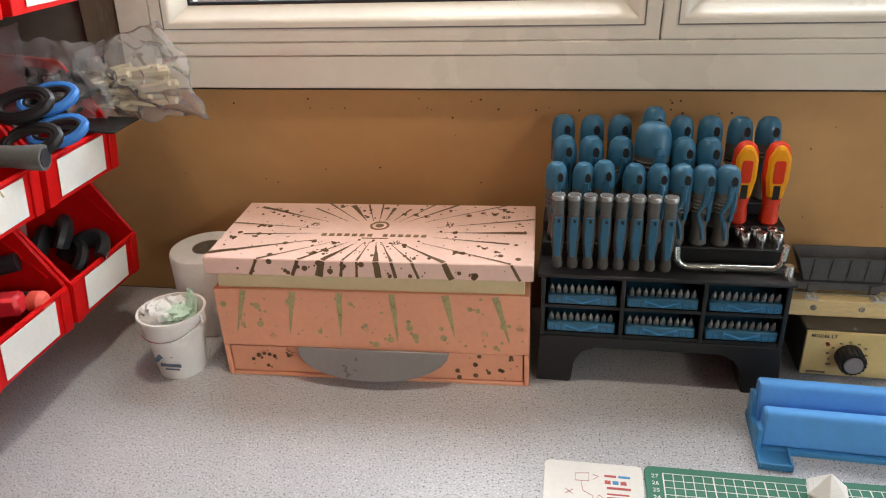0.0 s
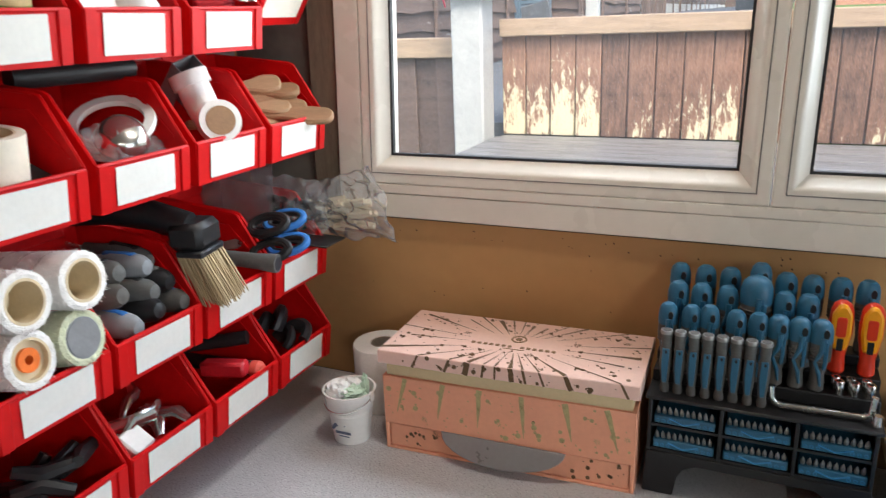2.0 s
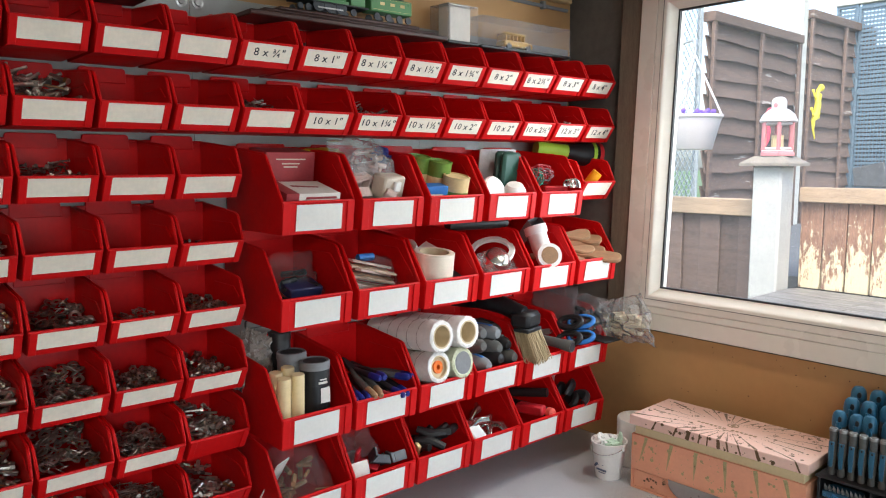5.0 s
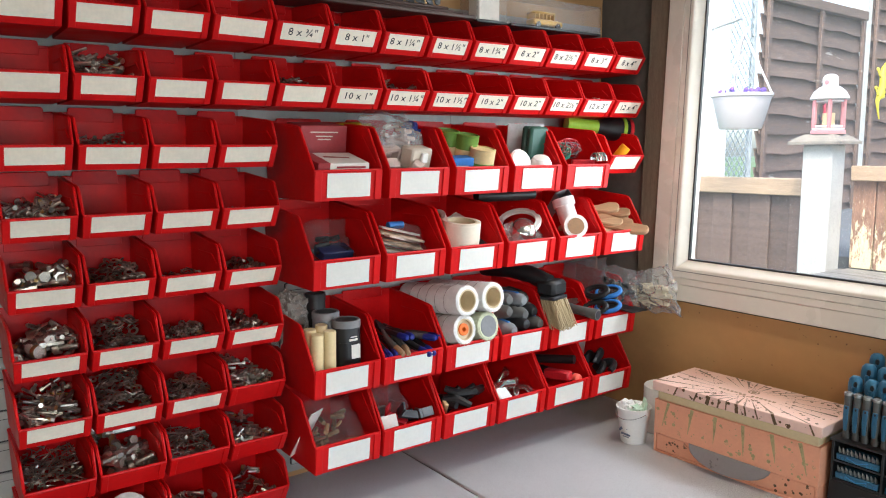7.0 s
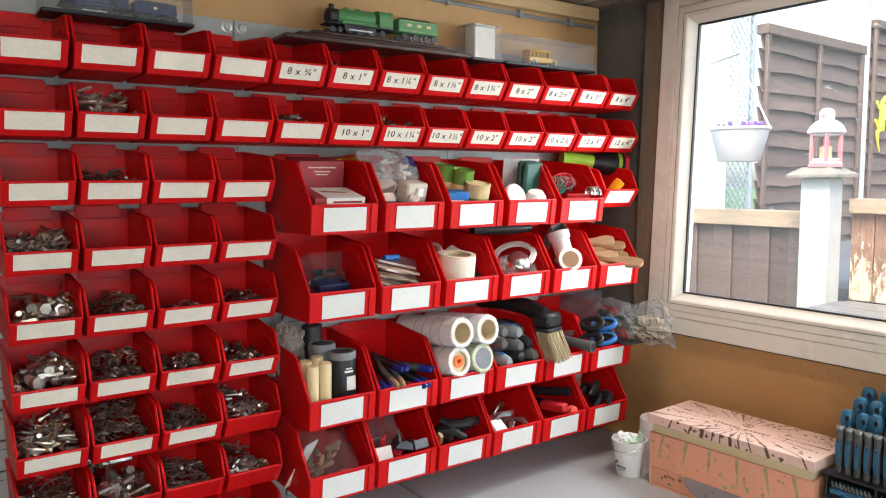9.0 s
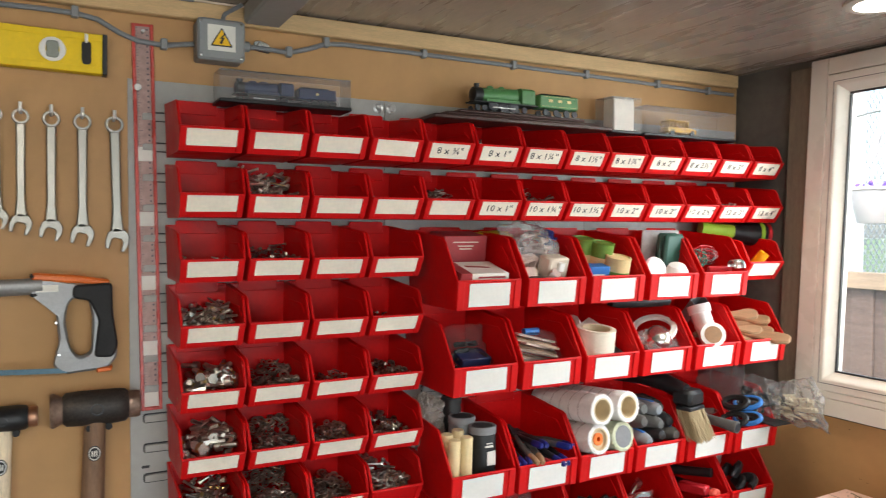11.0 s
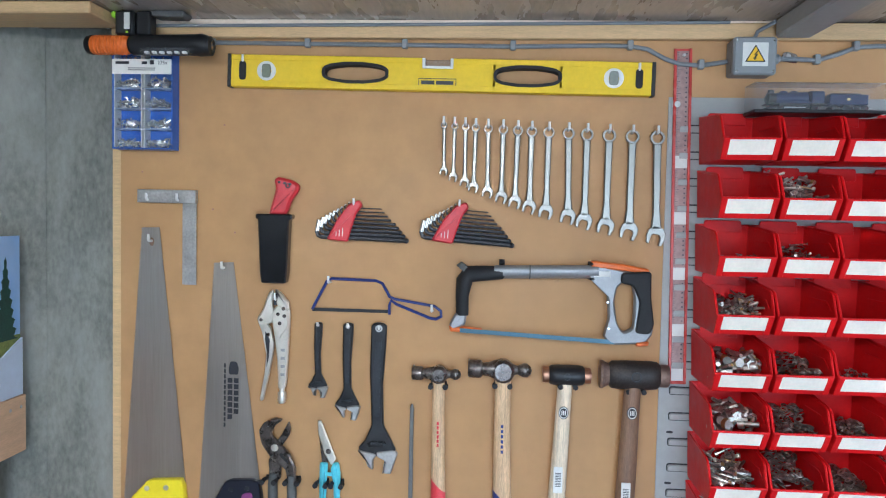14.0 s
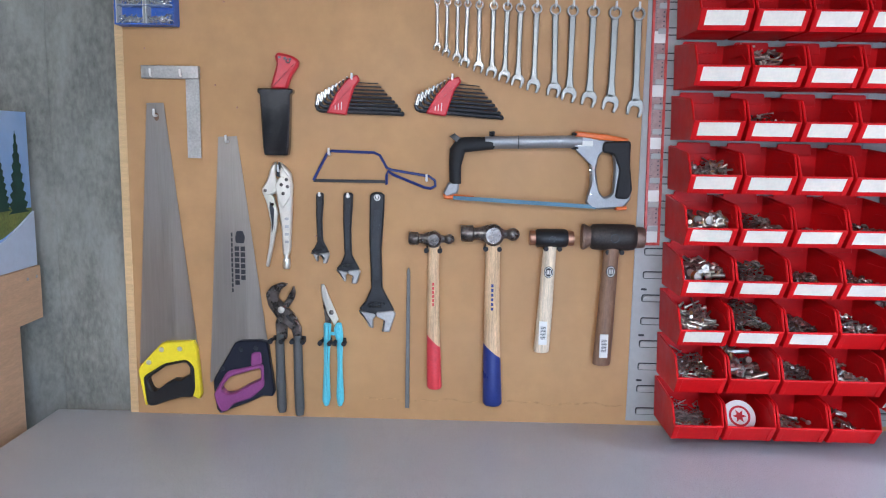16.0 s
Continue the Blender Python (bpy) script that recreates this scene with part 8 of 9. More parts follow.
part("lid_mark", M().prism([((.016 if k % 2 else .007) * math.cos(k * math.pi / 6), (.016 if k % 2 else .007) * math.sin(k * math.pi / 6)) for k in range(12)], .008, .0088, "z"), REDTOOL, tin)


def slot_at(row, i):
    y, step, z = BIG[row]
    return BIN_X, y + i * step, z + .0032


def in_bin(name, label, category, row, i, dx, dy, dz=0.0, rx=0, ry=0, rz=0, group=""):
    x, y, z = slot_at(row, i)
    ob = thing(name, label, category, (x, y, z), group)
    ob.matrix_world = pose(x + dx, y + dy, z + dz, rx, ry, rz)
    return ob


def solo(name, m, mat, label, category, row, i, dx, dy, dz=0.0, rx=0, ry=0, rz=0, group=""):
    x, y, z = slot_at(row, i)
    ob = part(name, m, mat)
    ob.matrix_world = pose(x + dx, y + dy, z + dz, rx, ry, rz)
    return tagged(ob, label, category, group)


def sachet(c00, c10, c11, c01, bulge, seed, crumple=.010, n=30):
    """A film bag between four corners: two welded sheets, filled out in the middle and sharply creased."""
    p = [Vector(q) for q in (c00, c10, c11, c01)]
    up = (p[1] - p[0]).cross(p[3] - p[0]).normalized()
    m = M()
    for side in (-1, 1):
        for j in range(n + 1):
            for i in range(n + 1):
                u, v = i / n, j / n
                q = (p[0] * (1 - u) + p[1] * u) * (1 - v) + (p[3] * (1 - u) + p[2] * u) * v
                full = (math.sin(math.pi * u) * math.sin(math.pi * v)) ** .55
                a, b = u * 3.1 + seed, v * 3.1 - seed * .7
                fold = abs(noise.noise(Vector((a * 1.1, b * 1.1, side * .35)))) + .55 * abs(noise.noise(Vector((a * 2.3, b * 2.3, 4 + side * .6)))) + .3 * abs(noise.noise(Vector((a * 4.1, b * 4.1, 9 + side))))
                wave = noise.noise(Vector((a * .8, b * .8, 21)))
                edge = (1 - full) * .5 * noise.noise(Vector((a * 1.7, b * 1.7, 33)))
                off = side * full * (bulge - 1.6 * crumple * (fold - .35)) + crumple * (1.2 * wave + edge)
                slip = Vector((noise.noise(Vector((a * 2, b * 2, 50))), noise.noise(Vector((a * 2, b * 2, 60))), noise.noise(Vector((a * 2, b * 2, 70))))) * crumple * .7
                m.v.append(tuple(q + up * off + slip))
    k = (n + 1) * (n + 1)
    for side in (0, 1):
        m.f += [(side * k + j * (n + 1) + i, side * k + j * (n + 1) + i + 1, side * k + (j + 1) * (n + 1) + i + 1, side * k + (j + 1) * (n + 1) + i) for j in range(n) for i in range(n)]
    return m


def bag(row, i, dx, dy, dz, r, seed, label="crumpled clear plastic bag in a bin", inner=None, inner_label="", mat=None):
    x, y, z = slot_at(row, i)
    c = Vector((x + dx, y + dy, z + dz))
    w, lean, h = r[1] * 1.12, r[0] * .75, r[2] * 1.25
    rng = random.Random(seed)
    q = [c + Vector((sx * lean + rng.uniform(-.2, .2) * r[0], sy * w * rng.uniform(.8, 1.1), sz * h * rng.uniform(.75, 1.15))) for sx, sy, sz in ((1, -1, -1), (1, 1, -1), (-1, 1, 1), (-1, -1, 1))]
    single("plastic_bag", sachet(*q, r[0] * .42, seed, .012), mat or CLEARFILM, label, "plastic bag")
    if inner:
        m = M()
        for k in range(14):
            a = random.uniform(0, 6.28)
            q = Vector((random.uniform(-.6, .6) * r[0], random.uniform(-.6, .6) * r[1], random.uniform(-.7, .4) * r[2]))
            d = Vector((math.cos(a), math.sin(a), random.uniform(-.3, .3))) * .014
            m.cyl(q - d, q + d, random.uniform(.003, .006), n=6)
        ob = solo("fixings", m, inner, inner_label, "fixings", row, i, dx, dy, dz)
        ob["kind"] = "stuff"


CARDRED = material("dark_red_card", (.30, .03, .035), .5, vary=.1, scale=30)
KRAFT = material("card_white", (.70, .66, .60), .6, vary=.06, scale=30)
BEIGE = material("beige_plastic", (.55, .47, .38), .45, vary=.08, scale=30)
PINKISH = material("pinkish_beige_plastic", (.50, .37, .32), .5, vary=.12, scale=30)
TINGREEN = material("green_tin", (.13, .24, .04), .4, vary=.15, scale=40)
CASEGREEN = material("green_case", (.016, .07, .05), .45, vary=.1, scale=30)
NATWOOD = material("bare_wood", (.30, .17, .088), .6, vary=.2, scale=18, stretch=(1, 8, 8))
WAX = material("glue_stick", (.70, .55, .30), .4, vary=.06, scale=30)
POTGREY = material("grey_pot_lid", (.20, .20, .205), .5, vary=.1, scale=30)
FLEECE = material("roller_fleece", (.86, .83, .79), .95, vary=.08, scale=90, bump=.8, bump_scale=700, sheen=.4)
CARDTUBE = material("card_tube", (.62, .50, .32), .8, vary=.06, scale=30)
ROYAL = material("royal_blue_grip", (.010, .018, .17), .4, vary=.1, scale=30)
MIDBLUE = material("bright_blue_plastic", (.03, .16, .46), .4, vary=.08, scale=30)
BRISTLE = material("natural_bristle", (.42, .32, .18), .8, vary=.3, scale=60, stretch=(20, 20, 1))
PIPEGREY = material("grey_pipe", (.22, .23, .24), .5, vary=.06, scale=30)
CORAL = material("coral_rubber", (.70, .10, .07), .5, vary=.06, scale=30)
LIME = material("lime_torch", (.32, .55, .05), .4, vary=.06, scale=30)

# A row
bx = in_bin("plug_carton", "white and red flat carton of wall plugs in a bin", "carton", "A", 0, .158, -.004, .062, 0, 14, 0, "cartons of wall plugs")
part("carton", M().box(-.036, .046, -.054, .054, -.020, .016, .001), KRAFT, bx)
part("red_flap", M().box(-.0362, .0464, -.0545, -.030, -.0203, .0164), CARDRED, bx)
part("printed_arrow", M().prism([(-.008, -.02), (.004, .03), (.010, .03), (.002, -.02)], .0164, .0168, "z"), CARDRED, bx, smooth=False)
for w in (-.012, -.002, .006):
    part("printed_bar", M().box(.0462, .0466, -.016, .046, w, w + .004), CARDRED, bx, smooth=False)
bx = in_bin("plug_carton", "dark red carton of wall plugs standing in a bin", "carton", "A", 0, .080, .0, .098, 0, 8, 0, "cartons of wall plugs")
part("carton", M().box(-.034, .034, -.050, .050, -.062, .046, .001), CARDRED, bx)
for w, half in ((.032, .030), (.024, .018), (.018, .014)):
    part("printed_bar", M().box(.0342, .0346, -half, half, w, w + .0022), BEIGE, bx, smooth=False)
bag("A", 1, .118, -.006, .130, (.055, .056, .030), 2, inner=PINKISH, inner_label="beige fittings inside a clear bag", mat=BAGFILM)
sw = in_bin("wall_socket", "beige plastic switch fitting with red marks", "socket fitting", "A", 1, .165, .022, .068, 0, 15, 12)
part("body", M().box(-.018, .018, -.030, .030, -.030, .030, .004), BEIGE, sw)
part("toggle", M().box(.018, .026, -.008, .010, .002, .022, .002), WHITEP, sw)
part("mark", M().box(.018, .0195, -.010, .012, -.016, -.008), REDTOOL, sw)
bag("A", 1, .175, -.008, .045, (.03, .05, .018), 7)
solo("socket_box", M().box(-.03, .03, -.03, .03, -.022, .022, .003), BEIGE, "beige plastic back box in a bin", "socket fitting", "A", 1, .12, -.025, .055, 0, 20, -15)
for k, (dx, dy, dz, a, b, c) in enumerate(((.150, -.036, .078, 12, 30, 20), (.128, .000, .092, -8, 14, -30), (.178, .010, .052, 20, 40, 60), (.165, -.052, .056, 0, 60, 10), (.112, .034, .070, 30, 10, 0))):
    m = M().ring(rounded(rect(-.026, .026, -.020, .020), .006), rounded(rect(-.020, .020, -.014, .014), .004), -.010, .010, "x").box(-.010, -.006, -.021, .021, -.015, .015)
    solo("pattress", m, PINKISH, "pinkish beige plastic fitting in a bin", "socket fitting", "A", 1, dx, dy, dz, a, b, c, "beige fittings")
solo("blue_wrapper", lump((0, 0, 0), .022, .018, .018, .35, 3, 9), BLUEP, "dark blue wrapper beside a clear bag", "packet", "A", 1, .100, .052, .134)
solo("paper_scrap", lump((0, 0, 0), .03, .05, .012, .3, 3, 4), material("yellow_pack", (.6, .42, .03), .5), "crushed yellow packet on top of a bin", "packet", "A", 1, .045, -.055, .138)
for k, (dx, dy, dz, r, h) in enumerate(((.09, -.012, .062, .026, .075), (.120, .020, .055, .026, .072), (.160, .032, .026, .028, .070))):
    t = in_bin("small_tin", "small green and yellow tin in a bin", "tin", "A", 2, dx, dy, dz, 0, 14, 0, "small tins")
    part("can", M().lathe([(.001, 0), (r, 0), (r * 1.03, .001), (r, .003), (r, h - .003), (r * 1.03, h - .001), (r * .9, h), (r * .88, h - .003), (.001, h - .003)], n=22), TINGREEN if k < 2 else BALSA, t)
    part("band", M().lathe([(r * 1.005, h * .3), (r * 1.012, h * .3), (r * 1.012, h * .55), (r * 1.005, h * .55)], n=22, closed=True), BALSA if k < 2 else TINGREEN, t)
bb = in_bin("blue_carton", "small bright blue carton in a bin", "carton", "A", 2, .172, -.030, .058, 0, 12, -6)
part("carton", M().box(-.016, .016, -.026, .026, -.018, .018, .001), MIDBLUE, bb)
part("printed_bar", M().box(.0162, .0166, -.02, .014, -.004, .002), KRAFT, bb)
gc = in_bin("plastic_case", "dark green plastic case standing in a bin", "case", "A", 3, .140, .052, .090, 0, 8, 4)
part("shell", M().box(-.018, .0, -.030, .030, -.055, .055, .006), CASEGREEN, gc)
part("shell", M().box(.0005, .018, -.030, .030, -.055, .055, .006), CASEGREEN, gc)
solo("grey_sleeve", M().box(-.002, .002, -.05, .05, -.06, .06, .0005), material("translucent_sleeve", (.42, .41, .40), .4), "pale grey plastic sleeve standing in a bin", "sleeve", "A", 3, .105, .055, .092, 0, 8, -10)
solo("white_disc", M().lathe([(.001, -.006), (.028, -.006), (.030, -.003), (.030, .003), (.026, .007), (.001, .008)], n=24), WHITEP, "white plastic disc leaning in a bin", "disc", "A", 3, .175, -.020, .062, 0, 70, 0)
solo("white_cup", M().lathe([(.001, 0), (.024, 0), (.026, .012), (.018, .026), (.001, .028)], n=22), WHITEP, "white plastic cap in a bin", "cap", "A", 3, .182, .036, .048, 12, 20, 0)
coil = M()
for k in range(9):
    q = Matrix.Rotation(k * .35, 4, "Z") @ Matrix.Rotation(1.1 + .12 * k, 4, "X")
    coil.tube([q @ Vector((.026 * math.cos(a), .022 * math.sin(a), .003 * math.sin(3 * a))) for a in [6.283 * j / 22 for j in range(22)]], .0013, 5, closed=True)
solo("wire_coil", coil, material("green_wire", (.03, .22, .15), .45), "tangled coil of green wire in a bin", "wire", "A", 4, .150, -.030, .084)["kind"] = "stuff"
solo("red_clip", M().prism(rounded([(-.03, 0), (.02, -.008), (.034, 0), (.02, .012), (-.03, .010)], .004), -.006, .006, "z", .002), REDTOOL, "red plastic clip in a bin", "clip", "A", 4, .170, .030, .058, 10, 0, 75)
for k in range(3):
    m = M()
    for j in range(5):
        q = Matrix.Rotation(j * .8 + k, 4, "Z") @ Matrix.Rotation(.9 + .2 * j, 4, "X")
        m.tube([q @ Vector((.030 * math.cos(a) + .004 * math.sin(5 * a), .016 * math.sin(a), .006 * math.sin(2 * a + j))) for a in [6.283 * i / 20 for i in range(20)]], .0008, 4, closed=True)
    solo("wire_coil", m, (DARKSTEEL, PIPEGREY, REDTOOL)[k], "loose tangle of thin wire in a bin", "wire", "A", 4, .135 + .014 * k, .012 - .016 * k, .084 + .008 * k)["kind"] = "stuff"
for k in range(4):
    solo("hose_clamp", M().tube([(.010 * math.cos(a), 0, .014 * math.sin(a)) for a in [math.pi * j / 8 - .3 for j in range(10)]], .0034, 6), CHROME, "chrome spring clamp in a bin", "clamp", "A", 4, .200, .036 + .009 * k, .066, 0, 0, 10 * k, "hose clamps")
solo("brown_bag", lump((0, 0, 0), .035, .045, .035, .35, 3, 21), CLEARFILM, "clear bag with dark contents in a bin", "plastic bag", "A", 4, .085, .0, .06)
tc = thing("torch", "lime green and black torch lying across a bin", "torch", (.09, -.10, 1.668))
tc.matrix_world = pose(.088, -.085, 1.668, 0, 6, 70)
part("barrel", M().tube([(-.11, 0, 0), (-.02, 0, 0), (.0, 0, 0)], [.018, .019, .022], 18), LIME, tc)
part("head", M().tube([(-.022, 0, 0), (.0, 0, 0), (.014, 0, 0), (.060, 0, 0), (.066, 0, 0)], [.0195, .024, .030, .034, .031], 18), BLACK, tc)
part("band", M().lathe([(.030, .044), (.0345, .044), (.0345, .054), (.030, .054)], (0, 0, 0), "x", 18, True), LIME, tc)
part("red_bezel", M().lathe([(.026, .064), (.034, .064), (.034, .074), (.026, .074)], (0, 0, 0), "x", 18, True), REDTOOL, tc)
cr = thing("orange_reel", "small orange plastic reel in a bin", "reel", (.175, -.122, 1.600))
cr.matrix_world = pose(.178, -.122, 1.600, 0, 40, 30)
part("barrel", M().lathe([(.005, -.026), (.0115, -.026), (.013, 0), (.0135, .020), (.013, .024), (.005, .024)], n=16, closed=True), YORANGE, cr)

# B row
BIRCHSTRIP = material("pale_strip_wood", (.50, .37, .27), .6, vary=.2, scale=18, stretch=(1, 8, 8))
NAVYCARD = material("navy_card", (.012, .016, .06), .5, vary=.2, scale=30)
bag("B", 0, .118, .0, .066, (.060, .060, .038), 12, inner=BLACK, inner_label="dark parts inside a clear bag")
for k in range(3):
    solo("hinge", M().box(-.035, .035, -.012, .012, -.0015, .0015, .0005), STEEL, "flat steel hinge in a bin", "hinge", "B", 0, .14, -.03 + k * .03, .022 + .004 * k, 0, 20, 60 + 15 * k, "hinges")
solo("blue_packet", M().box(-.02, .02, -.035, .035, -.010, .010, .002), NAVYCARD, "dark blue packet in a bin", "packet", "B", 0, .148, .005, .058, 0, 20, 5)
bag("B", 1, .150, .002, .060, (.045, .056, .034), 14)
for k in range(11):
    solo("wood_strip", M().box(-.05, .05, -.008, .008, -.0022, .0022, .0005), (NATWOOD, PINKISH, BIRCHSTRIP)[k % 3], "thin wooden strip in a bag in a bin", "wood strip", "B", 1, .150 + random.uniform(-.016, .016), random.uniform(-.006, .006), .034 + .0055 * k, random.uniform(-12, 12), 14, 90 + random.uniform(-20, 20), "wood strips")
solo("blue_stopper", M().cyl((0, -.018, 0), (0, .018, 0), .008, n=12), MIDBLUE, "small blue plastic stopper in a bin", "cap", "B", 1, .125, .006, .100)
for k, (dx, dy, dz, r, h, rx) in enumerate(((.152, -.002, .042, .043, .062, 0), (.075, -.015, .075, .040, .03, 34))):
    tr2 = in_bin("tape_roll", "roll of cream masking tape in a bin", "tape roll", "B", 2, dx, dy, dz, rx, 8, 0, "tape rolls")
    part("tape", M().lathe([(r * .78, 0), (r, 0), (r, h), (r * .78, h)], n=30, closed=True), material("masking_tape", (.76, .68, .55), .6, vary=.05, scale=30) if k == 0 else KRAFT, tr2)
    part("core", M().lathe([(r * .72, .0004), (r * .779, .0004), (r * .779, h - .0004), (r * .72, h - .0004)], n=30, closed=True), CARDTUBE, tr2)
solo("black_bracket", M().box(-.02, .02, -.012, .012, -.02, .02, .003), BLACK, "black plastic bracket in a bin", "bracket", "B", 2, .16, .05, .035, 10, 20, 0)
solo("brown_card", M().box(-.04, .04, -.03, .03, -.001, .001), KRAFT, "torn brown card in a bin", "card", "B", 2, .10, .035, .085, 30, 20, 10)
solo("waste_ring", M().lathe([(.040, -.004), (.052, -.005), (.054, 0), (.052, .004), (.040, .004)], n=32, closed=True), WHITEP, "white plastic waste ring in a bin", "waste fitting", "B", 3, .138, .028, .086, 26, 20, 0)
solo("waste_grid", M().lathe([(.001, .006), (.02, .005), (.027, .0), (.027, -.003), (.001, -.003)], n=24), CHROME, "domed chrome waste grid in a bin", "waste fitting", "B", 3, .150, .034, .078, 12, 30, 0)
bag("B", 3, .172, .024, .058, (.036, .046, .026), 17, mat=BAGFILM)
solo("sink_waste", M().lathe([(.001, 0), (.030, 0), (.033, .010), (.026, .026), (.020, .030), (.001, .031)], n=24), CHROME, "chrome waste body in a bin", "waste fitting", "B", 3, .160, .018, .062, 20, 40, 0)
bp_ = in_bin("black_pipe", "length of black plastic pipe across a bin", "pipe", "B", 3, .118, .020, .150)
part("tube", M().tube([(-.02, -.09, 0), (-.005, .0, 0), (.0, .07, 0)], .014, 16), BLACK, bp_)
part("bore", M().cyl((.0, .069, 0), (.0, .0708, 0), .0105, n=14), INK, bp_)
el = in_bin("pipe_elbow", "white plastic pipe elbow in a bin", "pipe fitting", "B", 4, .158, .016, .084, 14, -15, -35)
el.matrix_world = el.matrix_world @ Matrix.Scale(1.22, 4)
part("bend", M().tube([(.03, 0, -.02), (.012, 0, -.012), (0, 0, .004), (-.002, 0, .04)], .019, 18), WHITEP, el)
part("collar", M().lathe([(.016, .0), (.0235, .0), (.0235, .018), (.016, .018)], (.028, 0, -.02), "x", 20, True), WHITEP, el)
part("collar", M().lathe([(.016, .03), (.0225, .03), (.0225, .046), (.016, .046)], (-.002, 0, 0), "z", 20, True), WHITEP, el)
part("bore", M().lathe([(.001, .0462), (.0165, .0462), (.0165, .0468), (.001, .0468)], (.0, 0, -.02), "x", 18), NATWOOD, el)
solo("grey_duct", M().prism([(-.02, 0), (-.018, 0), (-.018, .026), (.018, .026), (.018, 0), (.02, 0), (.02, .028), (-.02, .028)], -.05, .05, "x", .0005), PIPEGREY, "short grey plastic duct in a bin", "duct", "B", 4, .115, .030, .105, 20, -38, -20)
BIRCH = material("pale_birch", (.37, .235, .13), .6, vary=.15, scale=18, stretch=(1, 8, 8))
for k, (dx, dy, dz, rx, ry, rz) in enumerate(((.120, .010, .108, 6, -4, 44), (.140, .030, .098, -8, -2, 38), (.146, .016, .086, 10, 0, 50), (.142, .000, .078, -6, 2, 42), (.155, .026, .076, 8, 4, 34), (.142, -.010, .066, 4, 4, 48), (.140, -.030, .060, -5, 2, 54), (.175, .020, .066, 0, 4, 30))):
    ln = .072 if k < 7 else .10
    m = M().prism(rounded([(-ln, -.008), (.02, -.011), (ln * .6, -.019), (ln * .93, -.015), (ln, 0), (ln * .93, .015), (ln * .6, .019), (.02, .011), (-ln, .008)], .009), -.0055, .0055, "z", .003)
    solo("wooden_spatula", m, NATWOOD if k % 3 else BIRCH, "smooth wooden spatula sticking out of a bin", "spatula", "B", 5, dx - .012, dy - .018, dz - .006, rx + 38, ry, rz, "wooden spatulas")

# C row
for k, (dx, dy, dz, h) in enumerate(((.178, -.050, .0, .118), (.180, -.023, .0, .121), (.145, -.050, .0, .122), (.140, -.022, .0, .126))):
    solo("glue_stick", M().tube([(0, 0, 0), (0, 0, h - .002), (0, 0, h)], [.0125, .0125, .0115], 16), WAX, "thick amber glue stick standing in a bin", "glue stick", "C", 0, dx, dy, dz, 0, random.uniform(-3, 5), 0, "glue sticks")
for k, (dx, dy, dz, r, h) in enumerate(((.162, .026, .034, .0275, .100), (.112, .006, .034, .027, .110), (.070, .004, .070, .021, .105))):
    pt = in_bin("paint_pot", "small black and clear paint pot with a grey lid", "paint pot", "C", 0, dx, dy, dz, 0, 0, 20 * k, "paint pots")
    part("jar", M().lathe([(.001, 0), (r * .95, 0), (r, .003), (r, h - .018), (r * .93, h - .014), (.001, h - .014)], n=24), BLACK if k != 1 else PIPEGREY, pt)
    part("lid", M().lathe([(.001, h - .015), (r * 1.04, h - .015), (r * 1.04, h - .002), (r * .98, h), (r * .8, h - .002), (.001, h - .002)], n=24), POTGREY if k < 2 else BLACK, pt)
    part("lid_disc", M().lathe([(.001, h - .0025), (r * .78, h - .0025), (r * .78, h - .0012), (.001, h - .0012)], n=24), BLACK, pt, "dark printed disc")
    part("label", M().lathe([(r * 1.003, h * .22), (r * 1.012, h * .22), (r * 1.012, h * .56), (r * 1.003, h * .56)], n=24, closed=True), BLACK, pt)
    if k == 0:
        part("paper_patch", M().prism(rect(-r * .15, r * .55, h * .24, h * .52), r * .80, r * 1.02, "x"), KRAFT, pt, "small white paper patch")
    part("label_bar", M().box(r * .9, r * 1.03, -r * .3, r * .35, h * .60, h * .64).box(r * .9, r * 1.03, -r * .2, r * .3, h * .67, h * .69), KRAFT, pt)
solo("fluffy_brush", lump((0, 0, 0), .03, .045, .055, .3, 6, 31, 40, 28), material("grey_fluff", (.22, .19, .16), .95, vary=.3, scale=80, sheen=.6, bump=.8, bump_scale=500), "grey fluffy duster behind the pots in a bin", "duster", "C", 0, .060, -.052, .125)
for k in range(7):
    a = -38 + k * 11 + random.uniform(-4, 4)
    pr = in_bin("pliers", "black-handled pliers with coloured grip ends in a bin", "pliers", "C", 1, .140 + .008 * (k % 3), -.046 + k * .016, .050 + .011 * (k % 4), 0, -4 + 8 * (k % 3), a * .6, "pliers in a bin")
    for s in (-1, 1):
        part("grip", M().tube([(-.05, s * .004, 0), (-.01, s * .010, 0), (.05, s * .008, -.002), (.062, s * .006, -.003)], [.004, .0062, .0066, .005], 10), (BLACK, BLACK, GREYRUB, BLACK, BLACK, BLACK, GREYRUB)[k], pr)
        part("grip_tip", M().tube([(.036, s * .0088, -.0013), (.050, s * .008, -.002), (.062, s * .006, -.003), (.066, s * .0055, -.003)], [.0070, .0074, .0068, .0042], 10), (ROYAL, ROYAL, NATWOOD, ROYAL, CARDRED, ROYAL, ROYAL)[k], pr, "dark blue grip end")
    part("jaw_head", M().prism(rounded([(-.10, -.003), (-.05, -.010), (-.045, .010), (-.10, .003)], .003), -.004, .004, "z", .001), DARKSTEEL, pr)
GREENWEAVE = material("pale_green_weave", (.62, .64, .45), .95, vary=.15, scale=90, bump=.8, bump_scale=600)
STRIPE = material("grey_thread", (.40, .33, .30), .9, vary=.2, scale=90)
